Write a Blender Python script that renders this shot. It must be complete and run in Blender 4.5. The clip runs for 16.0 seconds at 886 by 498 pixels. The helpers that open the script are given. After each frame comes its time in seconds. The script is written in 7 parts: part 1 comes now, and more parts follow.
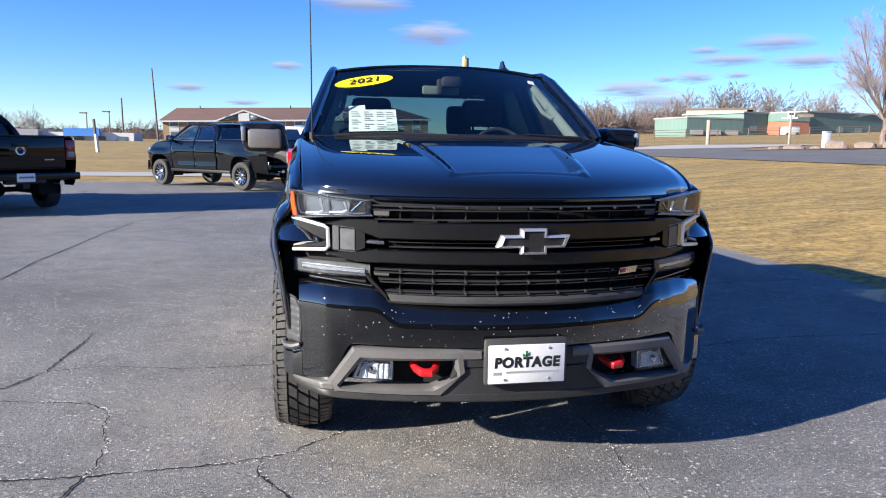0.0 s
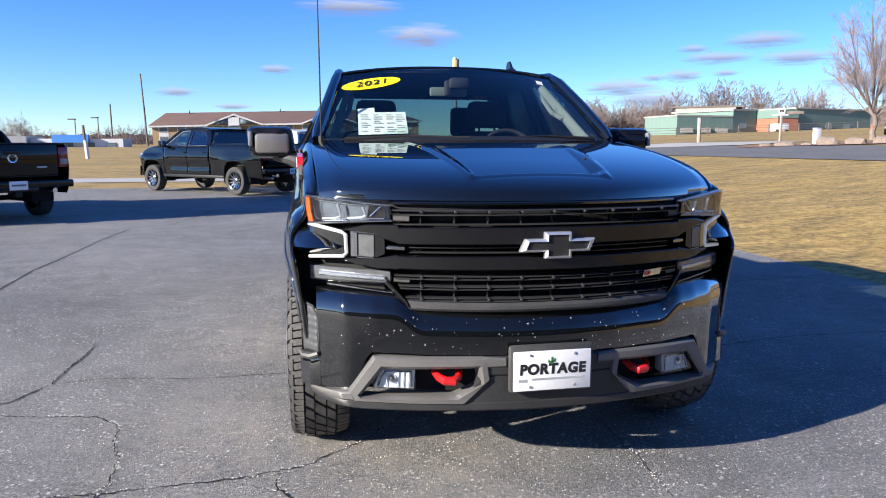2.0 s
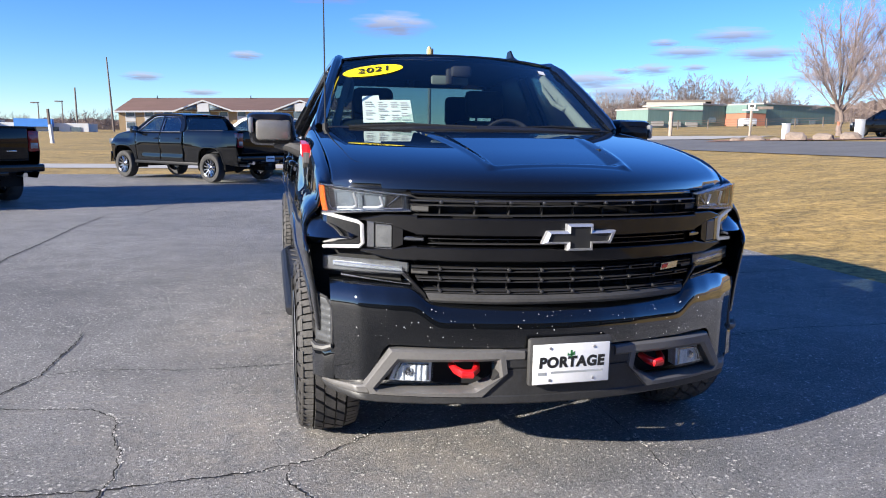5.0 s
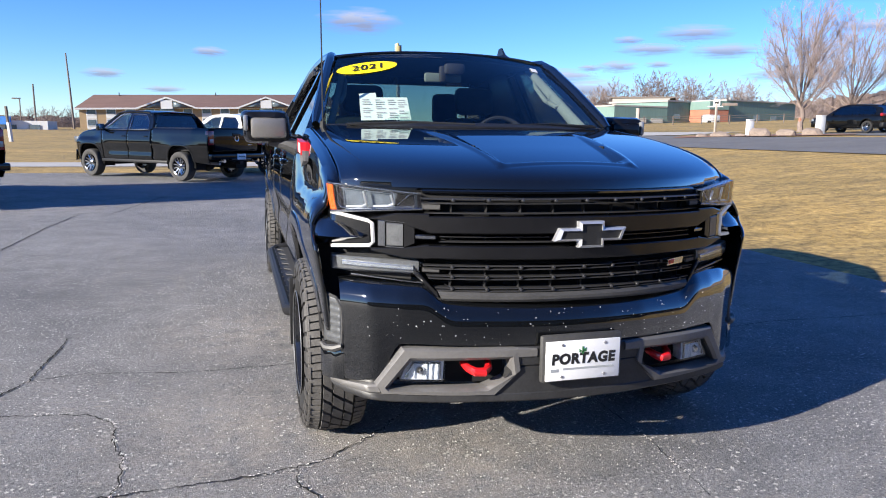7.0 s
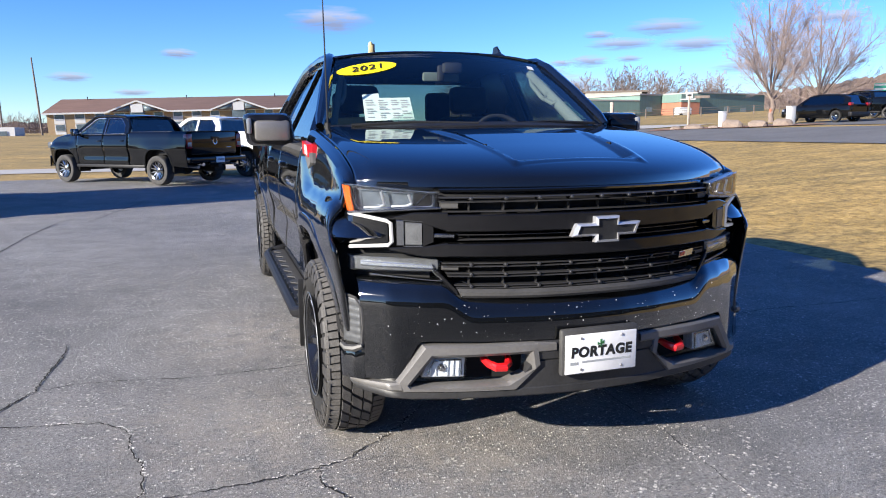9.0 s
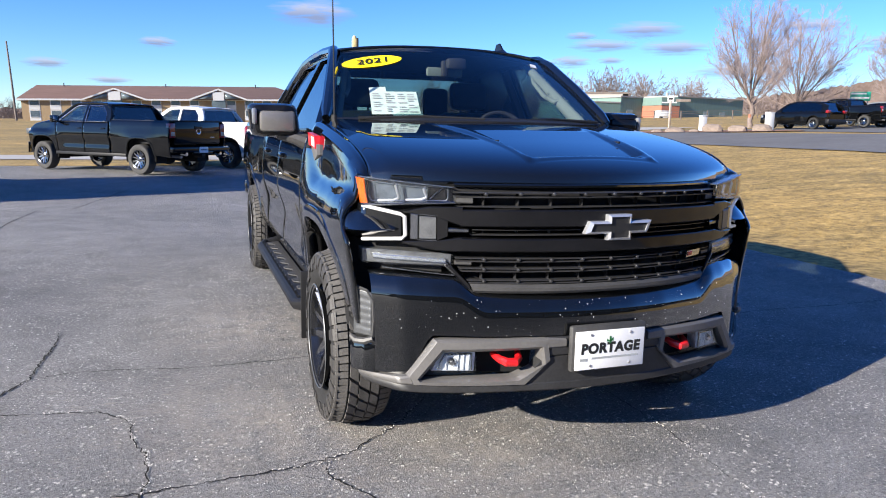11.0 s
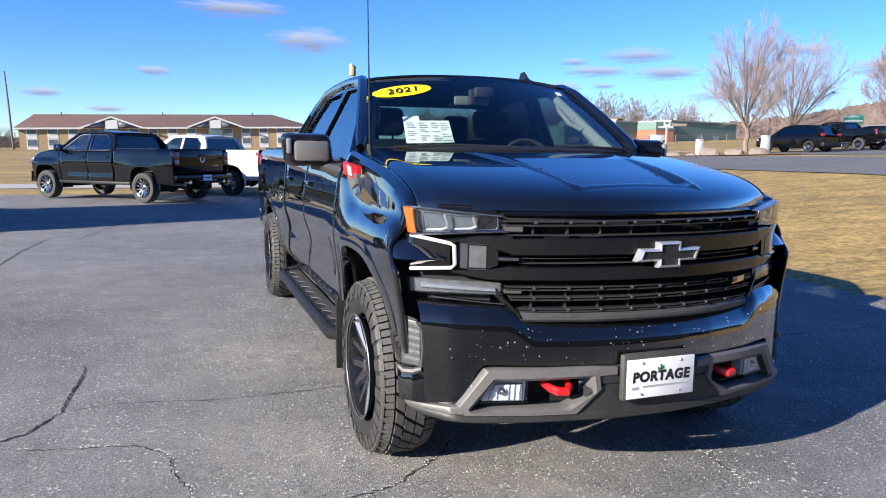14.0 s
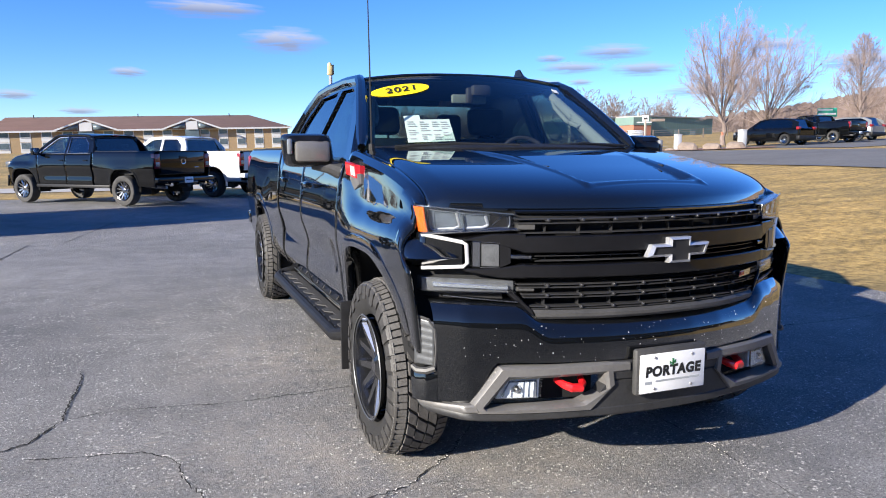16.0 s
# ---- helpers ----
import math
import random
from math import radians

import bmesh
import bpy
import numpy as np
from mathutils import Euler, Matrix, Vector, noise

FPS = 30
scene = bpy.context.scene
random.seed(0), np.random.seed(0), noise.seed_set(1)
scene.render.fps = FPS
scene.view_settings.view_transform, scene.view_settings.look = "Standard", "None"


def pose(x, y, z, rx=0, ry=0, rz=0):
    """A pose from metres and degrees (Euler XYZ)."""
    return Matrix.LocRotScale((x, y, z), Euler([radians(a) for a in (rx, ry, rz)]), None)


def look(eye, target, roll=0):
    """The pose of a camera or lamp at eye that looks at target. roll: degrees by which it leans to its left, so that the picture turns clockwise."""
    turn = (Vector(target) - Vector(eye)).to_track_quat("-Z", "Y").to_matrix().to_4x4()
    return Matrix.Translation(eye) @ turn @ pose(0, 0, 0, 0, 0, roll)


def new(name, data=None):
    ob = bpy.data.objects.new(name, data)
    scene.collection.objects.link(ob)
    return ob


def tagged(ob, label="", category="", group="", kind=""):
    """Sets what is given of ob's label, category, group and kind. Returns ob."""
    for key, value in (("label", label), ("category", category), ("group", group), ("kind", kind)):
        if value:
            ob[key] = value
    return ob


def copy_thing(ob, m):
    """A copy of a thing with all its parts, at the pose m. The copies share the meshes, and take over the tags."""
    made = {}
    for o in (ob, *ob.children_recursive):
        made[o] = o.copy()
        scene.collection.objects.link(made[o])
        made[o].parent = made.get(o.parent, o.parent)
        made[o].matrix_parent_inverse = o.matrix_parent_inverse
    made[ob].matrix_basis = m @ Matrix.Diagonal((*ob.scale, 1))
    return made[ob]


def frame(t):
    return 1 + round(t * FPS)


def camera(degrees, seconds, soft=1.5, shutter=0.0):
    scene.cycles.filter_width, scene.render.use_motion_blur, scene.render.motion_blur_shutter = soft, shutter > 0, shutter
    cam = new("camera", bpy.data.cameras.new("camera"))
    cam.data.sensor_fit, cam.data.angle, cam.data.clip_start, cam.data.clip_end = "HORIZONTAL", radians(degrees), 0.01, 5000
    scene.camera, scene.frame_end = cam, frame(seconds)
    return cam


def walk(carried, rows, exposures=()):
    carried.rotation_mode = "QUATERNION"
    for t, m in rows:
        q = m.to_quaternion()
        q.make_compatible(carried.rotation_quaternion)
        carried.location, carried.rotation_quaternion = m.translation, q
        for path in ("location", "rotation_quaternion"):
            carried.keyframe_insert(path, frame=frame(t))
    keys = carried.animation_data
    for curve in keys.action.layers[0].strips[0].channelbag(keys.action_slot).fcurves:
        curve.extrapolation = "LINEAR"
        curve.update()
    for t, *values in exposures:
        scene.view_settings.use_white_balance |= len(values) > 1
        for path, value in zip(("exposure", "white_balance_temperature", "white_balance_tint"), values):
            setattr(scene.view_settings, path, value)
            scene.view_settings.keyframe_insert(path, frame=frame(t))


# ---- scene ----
cam = camera(63.6, 16.0, soft=1.05)
PATH = [
    (0, (-0.843, -2.643, 1.388), (-0.486, -0.697, 1.096), 0.8),
    (0.5, (-0.868, -2.619, 1.385), (-0.503, -0.673, 1.106), 0.4),
    (1, (-0.892, -2.597, 1.384), (-0.526, -0.65, 1.112), 0.2),
    (1.5, (-0.918, -2.574, 1.391), (-0.543, -0.63, 1.109), 0.1),
    (2, (-0.944, -2.554, 1.392), (-0.565, -0.611, 1.104), -0.0),
    (2.5, (-0.968, -2.539, 1.394), (-0.587, -0.598, 1.103), -0.2),
    (3, (-0.992, -2.52, 1.392), (-0.599, -0.582, 1.093), 0.0),
    (3.5, (-1.021, -2.506, 1.393), (-0.616, -0.572, 1.081), 0.4),
    (4, (-1.049, -2.49, 1.39), (-0.629, -0.56, 1.074), 0.7),
    (6.5, (-1.234, -2.435, 1.386), (-0.711, -0.53, 1.071), 0.7),
    (7, (-1.274, -2.419, 1.389), (-0.731, -0.521, 1.067), 0.7),
    (7.5, (-1.318, -2.416, 1.392), (-0.759, -0.521, 1.076), 0.5),
    (8, (-1.359, -2.415, 1.395), (-0.784, -0.525, 1.083), 0.2),
    (8.5, (-1.4, -2.409, 1.397), (-0.807, -0.526, 1.076), -0.2),
    (9, (-1.437, -2.403, 1.396), (-0.833, -0.525, 1.068), -0.5),
    (11.5, (-1.602, -2.357, 1.386), (-0.928, -0.504, 1.05), 1.3),
    (12, (-1.635, -2.345, 1.386), (-0.953, -0.494, 1.056), 1.2),
    (12.5, (-1.667, -2.331, 1.39), (-0.983, -0.48, 1.066), 1.2),
    (13, (-1.7, -2.317, 1.39), (-1.01, -0.466, 1.083), 1.1),
    (13.5, (-1.733, -2.305, 1.395), (-1.049, -0.448, 1.105), 1.1),
    (14, (-1.764, -2.291, 1.399), (-1.09, -0.427, 1.132), 0.6),
    (14.5, (-1.793, -2.279, 1.399), (-1.127, -0.41, 1.143), 0.1),
    (15, (-1.821, -2.267, 1.402), (-1.141, -0.404, 1.142), -0.2),
    (15.5, (-1.852, -2.257, 1.401), (-1.147, -0.404, 1.14), -0.3),
    (16, (-1.879, -2.245, 1.402), (-1.154, -0.401, 1.13), -0.2),
]
walk(cam, [(t, look(eye, target, roll)) for t, eye, target, roll in PATH])

# ---- light ----
SUN_EL, SUN_FROM = 21.2, (-0.95, -0.31)      # the sun stands over the shaded lot edge, ahead of the truck's nose
sky_world = bpy.data.worlds.new("sky")
scene.world = sky_world
sky_world.use_nodes = True
wn = sky_world.node_tree
sky_node = wn.nodes.new("ShaderNodeTexSky")
sky_node.sky_type, sky_node.sun_disc = "NISHITA", False
sky_node.sun_elevation = radians(SUN_EL)
sky_node.sun_rotation = math.atan2(SUN_FROM[0], SUN_FROM[1])
sky_node.air_density, sky_node.dust_density, sky_node.ozone_density = 1.0, 0.3, 6.0
sky_node.altitude = 1500
vivid = wn.nodes.new("ShaderNodeHueSaturation")
vivid.inputs["Saturation"].default_value = 1.15
vivid.inputs["Hue"].default_value = 0.5125
wn.links.new(sky_node.outputs[0], vivid.inputs["Color"])
wn.links.new(vivid.outputs[0], wn.nodes["Background"].inputs[0])
wn.nodes["Background"].inputs[1].default_value = 0.077
sun_data = bpy.data.lights.new("sun", "SUN")
sun_data.energy, sun_data.angle, sun_data.color = 3.9, radians(0.5), (1.0, 0.93, 0.82)
sun = new("sun", sun_data)
sun.matrix_world = look((SUN_FROM[0] * 40, SUN_FROM[1] * 40, 40 * math.tan(radians(SUN_EL))), (0, 0, 0))
scene.view_settings.exposure = 1.6


# ---- materials ----
def mat(name, color, rough=0.5, metal=0.0, var=0.0, scale=8.0, bump=0.0, bump_scale=60.0, coat=0.0, coat_ior=1.5, spec=0.5,
        emit=0.0, color2=None, stretch=(1, 1, 1)):
    """A Principled material with two scales of noise in its colour and fine relief."""
    m = bpy.data.materials.new(name)
    m.use_nodes = True
    t = m.node_tree
    b = t.nodes["Principled BSDF"]
    b.inputs["Base Color"].default_value = (*color, 1)
    b.inputs["Roughness"].default_value = rough
    b.inputs["Metallic"].default_value = metal
    b.inputs["Coat Weight"].default_value = coat
    b.inputs["Coat Roughness"].default_value = 0.02
    b.inputs["Coat IOR"].default_value = coat_ior
    b.inputs["Specular IOR Level"].default_value = spec
    if emit:
        b.inputs["Emission Color"].default_value = (*color, 1)
        b.inputs["Emission Strength"].default_value = emit
    if var or bump or color2:
        tc = t.nodes.new("ShaderNodeTexCoord")
        mp = t.nodes.new("ShaderNodeMapping")
        mp.inputs["Scale"].default_value = stretch
        t.links.new(tc.outputs["Object"], mp.inputs[0])
    if var or color2:
        n1, n2 = t.nodes.new("ShaderNodeTexNoise"), t.nodes.new("ShaderNodeTexNoise")
        n1.inputs["Scale"].default_value, n2.inputs["Scale"].default_value = scale, scale * 9
        n1.inputs["Detail"].default_value = n2.inputs["Detail"].default_value = 6
        mx = t.nodes.new("ShaderNodeMath")
        mx.operation = "MULTIPLY_ADD"
        mx.inputs[1].default_value = 0.5
        half = t.nodes.new("ShaderNodeMath")
        half.operation = "MULTIPLY"
        half.inputs[1].default_value = 0.5
        t.links.new(mp.outputs[0], n1.inputs[0]), t.links.new(mp.outputs[0], n2.inputs[0])
        t.links.new(n1.outputs[0], half.inputs[0])
        t.links.new(n2.outputs[0], mx.inputs[0]), t.links.new(half.outputs[0], mx.inputs[2])
        cr = t.nodes.new("ShaderNodeValToRGB")
        c2 = color2 or tuple(c * (1 + var) for c in color)
        c1 = color if color2 else tuple(c * (1 - var) for c in color)
        cr.color_ramp.elements[0].position, cr.color_ramp.elements[1].position = 0.36, 0.64
        cr.color_ramp.elements[0].color, cr.color_ramp.elements[1].color = (*c1, 1), (*c2, 1)
        t.links.new(mx.outputs[0], cr.inputs[0])
        t.links.new(cr.outputs[0], b.inputs["Base Color"])
    if bump:
        nb = t.nodes.new("ShaderNodeTexNoise")
        nb.inputs["Scale"].default_value, nb.inputs["Detail"].default_value = bump_scale, 5
        bp = t.nodes.new("ShaderNodeBump")
        bp.inputs["Strength"].default_value, bp.inputs["Distance"].default_value = bump, 0.01
        t.links.new(mp.outputs[0], nb.inputs[0])
        t.links.new(nb.outputs[0], bp.inputs["Height"]), t.links.new(bp.outputs[0], b.inputs["Normal"])
    return m


def glass_mat(name, tint, rough=0.0, ior=1.5, power=4.5):
    """Thin sheet glass: tinted and clear straight through, mirroring by Fresnel."""
    m = bpy.data.materials.new(name)
    m.use_nodes = True
    t = m.node_tree
    t.nodes.remove(t.nodes["Principled BSDF"])
    tr, gl, mix, lw, pw, ma = (t.nodes.new("ShaderNode" + k) for k in ("BsdfTransparent", "BsdfGlossy", "MixShader", "LayerWeight", "Math", "Math"))
    tr.inputs[0].default_value = (*tint, 1)
    gl.inputs["Roughness"].default_value = rough
    f0 = ((ior - 1) / (ior + 1)) ** 2
    lw.inputs["Blend"].default_value = 0.5
    pw.operation, ma.operation = "POWER", "MULTIPLY_ADD"
    pw.inputs[1].default_value = power
    ma.inputs[1].default_value, ma.inputs[2].default_value = 1 - f0, f0
    t.links.new(lw.outputs["Facing"], pw.inputs[0]), t.links.new(pw.outputs[0], ma.inputs[0])
    t.links.new(ma.outputs[0], mix.inputs[0])
    t.links.new(tr.outputs[0], mix.inputs[1]), t.links.new(gl.outputs[0], mix.inputs[2])
    t.links.new(mix.outputs[0], t.nodes["Material Output"].inputs[0])
    return m




def paint_mat(name, color, face, edge, power):
    """Polished car paint: a near-black body colour under a clear coat that gains gloss towards grazing angles."""
    m = bpy.data.materials.new(name)
    m.use_nodes = True
    t = m.node_tree
    b = t.nodes["Principled BSDF"]
    b.inputs["Roughness"].default_value = 0.55
    b.inputs["Specular IOR Level"].default_value = 0.0
    tc, nz, cr, gl, mix, lw, pw, ma = (t.nodes.new("ShaderNode" + k) for k in ("TexCoord", "TexNoise", "ValToRGB", "BsdfGlossy", "MixShader", "LayerWeight", "Math", "Math"))
    nz.inputs["Scale"].default_value, nz.inputs["Detail"].default_value = 3.0, 6
    t.links.new(tc.outputs["Object"], nz.inputs[0]), t.links.new(nz.outputs[0], cr.inputs[0])
    cr.color_ramp.elements[0].color = (*(c * 0.75 for c in color), 1)
    cr.color_ramp.elements[1].color = (*(c * 1.25 for c in color), 1)
    t.links.new(cr.outputs[0], b.inputs["Base Color"])
    gl.inputs["Roughness"].default_value = 0.02
    lw.inputs["Blend"].default_value = 0.5
    pw.operation, ma.operation = "POWER", "MULTIPLY_ADD"
    pw.inputs[1].default_value = power
    ma.inputs[1].default_value, ma.inputs[2].default_value = edge - face, face
    t.links.new(lw.outputs["Facing"], pw.inputs[0]), t.links.new(pw.outputs[0], ma.inputs[0])
    t.links.new(ma.outputs[0], mix.inputs[0])
    t.links.new(b.outputs[0], mix.inputs[1]), t.links.new(gl.outputs[0], mix.inputs[2])
    t.links.new(mix.outputs[0], t.nodes["Material Output"].inputs[0])
    return m


M_paint = paint_mat("black_paint", (0.0036, 0.0042, 0.0052), 0.05, 0.94, 1.35)
M_parked = paint_mat("dull_black_paint", (0.0032, 0.0036, 0.0042), 0.035, 0.8, 2.9)
M_gloss = mat("gloss_black_plastic", (0.005, 0.005, 0.006), 0.5, coat=0.8, coat_ior=1.42, spec=0.1, var=0.2, scale=5)
M_matte = mat("matte_black_plastic", (0.012, 0.012, 0.013), 0.5, spec=0.3, var=0.3, scale=14, bump=0.05, bump_scale=300)
M_trim = mat("grey_plastic_trim", (0.052, 0.051, 0.050), 0.5, var=0.2, scale=10, bump=0.05, bump_scale=250)
M_slat = mat("satin_black_slat", (0.032, 0.032, 0.034), 0.3, coat=0.6, coat_ior=1.6, var=0.2, scale=12)
M_valance = mat("charcoal_plastic", (0.024, 0.024, 0.025), 0.5, var=0.25, scale=10, bump=0.05, bump_scale=250)
M_satin = mat("satin_black_panel", (0.010, 0.011, 0.013), 0.30, spec=0.4, var=0.2, scale=8)
M_skid = mat("grey_metallic_trim", (0.145, 0.140, 0.135), 0.45, metal=0.3, var=0.1, scale=9, bump=0.02, bump_scale=200)
M_chrome = mat("chrome", (0.75, 0.76, 0.78), 0.09, metal=1.0, var=0.05, scale=12)
M_smoke = mat("smoked_chrome", (0.30, 0.31, 0.33), 0.2, metal=1.0, var=0.1, scale=12)
# near-black, so the shade of gaps and recesses is in the colour
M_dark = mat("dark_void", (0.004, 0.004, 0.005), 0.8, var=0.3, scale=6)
M_tread = mat("dusty_tread_rubber", (0.092, 0.087, 0.082), 0.85, var=0.35, scale=18, bump=0.15, bump_scale=90)
M_lamp = mat("lamp_reflector", (0.62, 0.66, 0.70), 0.22, metal=0.85, var=0.15, scale=40)
M_rubber = mat("tyre_rubber", (0.013, 0.0125, 0.012), 0.75, var=0.45, scale=16, bump=0.15, bump_scale=90)
M_sidewall = mat("sidewall_rubber", (0.038, 0.036, 0.034), 0.55, var=0.4, scale=30, bump=0.1, bump_scale=120)
M_rim = mat("black_alloy", (0.045, 0.046, 0.050), 0.2, metal=0.7, coat=0.7, var=0.2, scale=9)
M_milled = mat("milled_aluminium", (0.55, 0.56, 0.58), 0.22, metal=1.0, var=0.1, scale=20)
M_red = mat("red_enamel", (0.62, 0.012, 0.016), 0.3, coat=0.5, var=0.12, scale=20)
M_taillens = mat("red_lens", (0.22, 0.008, 0.010), 0.12, coat=0.6, var=0.2, scale=18)
M_amber = mat("amber_lens", (0.66, 0.115, 0.015), 0.15, coat=0.6, var=0.1, scale=25)
M_led = mat("white_led", (0.62, 0.60, 0.58), 0.3, emit=0.08)
M_frost = mat("frosted_lens", (0.24, 0.25, 0.265), 0.3, metal=0.3, coat=0.5, var=0.2, scale=60)
M_vane = mat("silver_grey_vane", (0.13, 0.135, 0.14), 0.35, metal=0.5, var=0.25, scale=30)
M_white = mat("white_plate", (0.80, 0.80, 0.80), 0.4, var=0.03, scale=12)
M_ink = mat("black_ink", (0.012, 0.012, 0.012), 0.6, var=0.2, scale=20)
M_greyink = mat("grey_ink", (0.33, 0.35, 0.36), 0.6, var=0.1, scale=20)
M_green = mat("green_ink", (0.03, 0.16, 0.05), 0.6, var=0.2, scale=20)
M_yellow = mat("yellow_sticker", (0.95, 0.72, 0.01), 0.45, var=0.04, scale=9)
M_paper = mat("pale_green_paper", (0.50, 0.62, 0.55), 0.7, var=0.05, scale=12)
M_seat = mat("dark_seat_cloth", (0.022, 0.023, 0.026), 0.85, var=0.3, scale=14, bump=0.1, bump_scale=300)
M_dash = mat("dark_dash", (0.018, 0.018, 0.02), 0.6, var=0.25, scale=12, bump=0.04, bump_scale=200)
M_liner = mat("light_headliner", (0.10, 0.122, 0.112), 0.85, var=0.08, scale=9)
M_bright = mat("satin_chrome", (0.72, 0.73, 0.75), 0.32, metal=0.75, var=0.05, scale=20)
M_litcap = mat("sunlit_mirror_cap", (0.23, 0.22, 0.205), 0.33, metal=0.4, var=0.06, scale=12)
M_reflector = mat("lamp_bowl", (0.20, 0.235, 0.275), 0.22, metal=0.7, var=0.35, scale=25)
M_foglens = mat("fog_reflector", (0.66, 0.70, 0.74), 0.25, metal=0.2, var=0.25, scale=45, bump=0.3, bump_scale=60)
M_rear = glass_mat("rear_cab_glass", (0.42, 0.50, 0.50))
M_glass = glass_mat("windscreen_glass", (0.80, 0.90, 0.87), ior=1.6, power=3.6)
M_tint = glass_mat("tinted_side_glass", (0.18, 0.21, 0.23), ior=1.8, power=2.4)
M_clear = glass_mat("lightly_tinted_glass", (0.42, 0.52, 0.50), ior=1.6, power=2.4)
M_lens = glass_mat("clear_lens", (0.95, 0.96, 0.97), ior=1.45)
M_whitepaint = mat("white_paint", (0.62, 0.62, 0.615), 0.3, coat=0.8, var=0.03, scale=4)
M_speck = mat("dust_speck", (0.74, 0.72, 0.69), 0.8, var=0.1, scale=40)


SANDY = ((-1.15, 2.6, 1.0), (-1.25, 0.95, 0.9), (-0.45, 0.30, 0.8))


def asphalt_material():
    m = bpy.data.materials.new("old_asphalt")
    m.use_nodes = True
    t = m.node_tree
    b = t.nodes["Principled BSDF"]
    b.inputs["Roughness"].default_value = 0.82
    b.inputs["Specular IOR Level"].default_value = 0.35
    tc = t.nodes.new("ShaderNodeTexCoord")

    def noise_node(scale, detail, rough=0.55):
        n = t.nodes.new("ShaderNodeTexNoise")
        n.inputs["Scale"].default_value, n.inputs["Detail"].default_value = scale, detail
        n.inputs["Roughness"].default_value = rough
        t.links.new(tc.outputs["Object"], n.inputs[0])
        return n

    def ramp(src, p0, c0, p1, c1):
        r = t.nodes.new("ShaderNodeValToRGB")
        r.color_ramp.elements[0].position, r.color_ramp.elements[0].color = p0, (*c0, 1)
        r.color_ramp.elements[1].position, r.color_ramp.elements[1].color = p1, (*c1, 1)
        t.links.new(src, r.inputs[0])
        return r

    def mix(kind, fac, a, c):
        x = t.nodes.new("ShaderNodeMix")
        x.data_type, x.blend_type = "RGBA", kind
        if isinstance(fac, float):
            x.inputs[0].default_value = fac
        else:
            t.links.new(fac, x.inputs[0])
        t.links.new(a, x.inputs[6])
        t.links.new(c, x.inputs[7])
        return x.outputs[2]

    big = ramp(noise_node(0.35, 5).outputs[0], 0.35, (0.172, 0.173, 0.178), 0.68, (0.262, 0.261, 0.264))
    mid = ramp(noise_node(3.0, 6).outputs[0], 0.3, (0.78, 0.78, 0.78), 0.7, (1.12, 1.11, 1.10))
    col = mix("MULTIPLY", 1.0, big.outputs[0], mid.outputs[0])
    grit = ramp(noise_node(190, 4, 0.7).outputs[0], 0.33, (0.22, 0.22, 0.22), 0.68, (2.0, 1.97, 1.90))
    col = mix("MULTIPLY", 0.9, col, grit.outputs[0])
    stone = t.nodes.new("ShaderNodeTexVoronoi")
    stone.inputs["Scale"].default_value = 30
    t.links.new(tc.outputs["Object"], stone.inputs[0])
    spot = ramp(stone.outputs["Distance"], 0.20, (1, 1, 1), 0.30, (0, 0, 0))
    rare = ramp(noise_node(2.1, 5).outputs[0], 0.40, (0, 0, 0), 0.60, (1, 1, 1))
    pick = ramp(noise_node(16, 2).outputs[0], 0.49, (0, 0, 0), 0.53, (1, 1, 1))
    amount = mix("MULTIPLY", 1.0, mix("MULTIPLY", 1.0, spot.outputs[0], rare.outputs[0]), pick.outputs[0])
    pale = t.nodes.new("ShaderNodeRGB")
    pale.outputs[0].default_value = (0.68, 0.65, 0.60, 1)
    col = mix("MIX", amount, col, pale.outputs[0])
    fine = t.nodes.new("ShaderNodeTexVoronoi")
    fine.inputs["Scale"].default_value = 75
    t.links.new(tc.outputs["Object"], fine.inputs[0])
    dot = ramp(fine.outputs["Distance"], 0.17, (1, 1, 1), 0.29, (0, 0, 0))
    some = ramp(noise_node(40, 2).outputs[0], 0.50, (0, 0, 0), 0.54, (1, 1, 1))
    col = mix("MIX", mix("MULTIPLY", 1.0, dot.outputs[0], some.outputs[0]), col, pale.outputs[0])
    pit = ramp(noise_node(60, 5, 0.75).outputs[0], 0.38, (0.45, 0.45, 0.46), 0.52, (1, 1, 1))
    col = mix("MULTIPLY", 1.0, col, pit.outputs[0])
    # scuffed, sandy smears
    mp = t.nodes.new("ShaderNodeMapping")
    mp.inputs["Scale"].default_value = (5.0, 16.0, 1.0)
    mp.inputs["Rotation"].default_value = (0, 0, 0.5)
    t.links.new(tc.outputs["Object"], mp.inputs[0])
    sm = t.nodes.new("ShaderNodeTexNoise")
    sm.inputs["Scale"].default_value, sm.inputs["Detail"].default_value, sm.inputs["Distortion"].default_value = 1.6, 9, 1.8
    sm.inputs["Roughness"].default_value = 0.72
    t.links.new(mp.outputs[0], sm.inputs[0])
    smear = ramp(sm.outputs[0], 0.54, (0, 0, 0), 0.64, (0.85, 0.85, 0.85))
    where = ramp(noise_node(0.55, 3).outputs[0], 0.42, (0, 0, 0), 0.58, (1, 1, 1))
    sand = t.nodes.new("ShaderNodeRGB")
    sand.outputs[0].default_value = (0.33, 0.305, 0.27, 1)
    col = mix("MIX", mix("MULTIPLY", 1.0, smear.outputs[0], where.outputs[0]), col, sand.outputs[0])
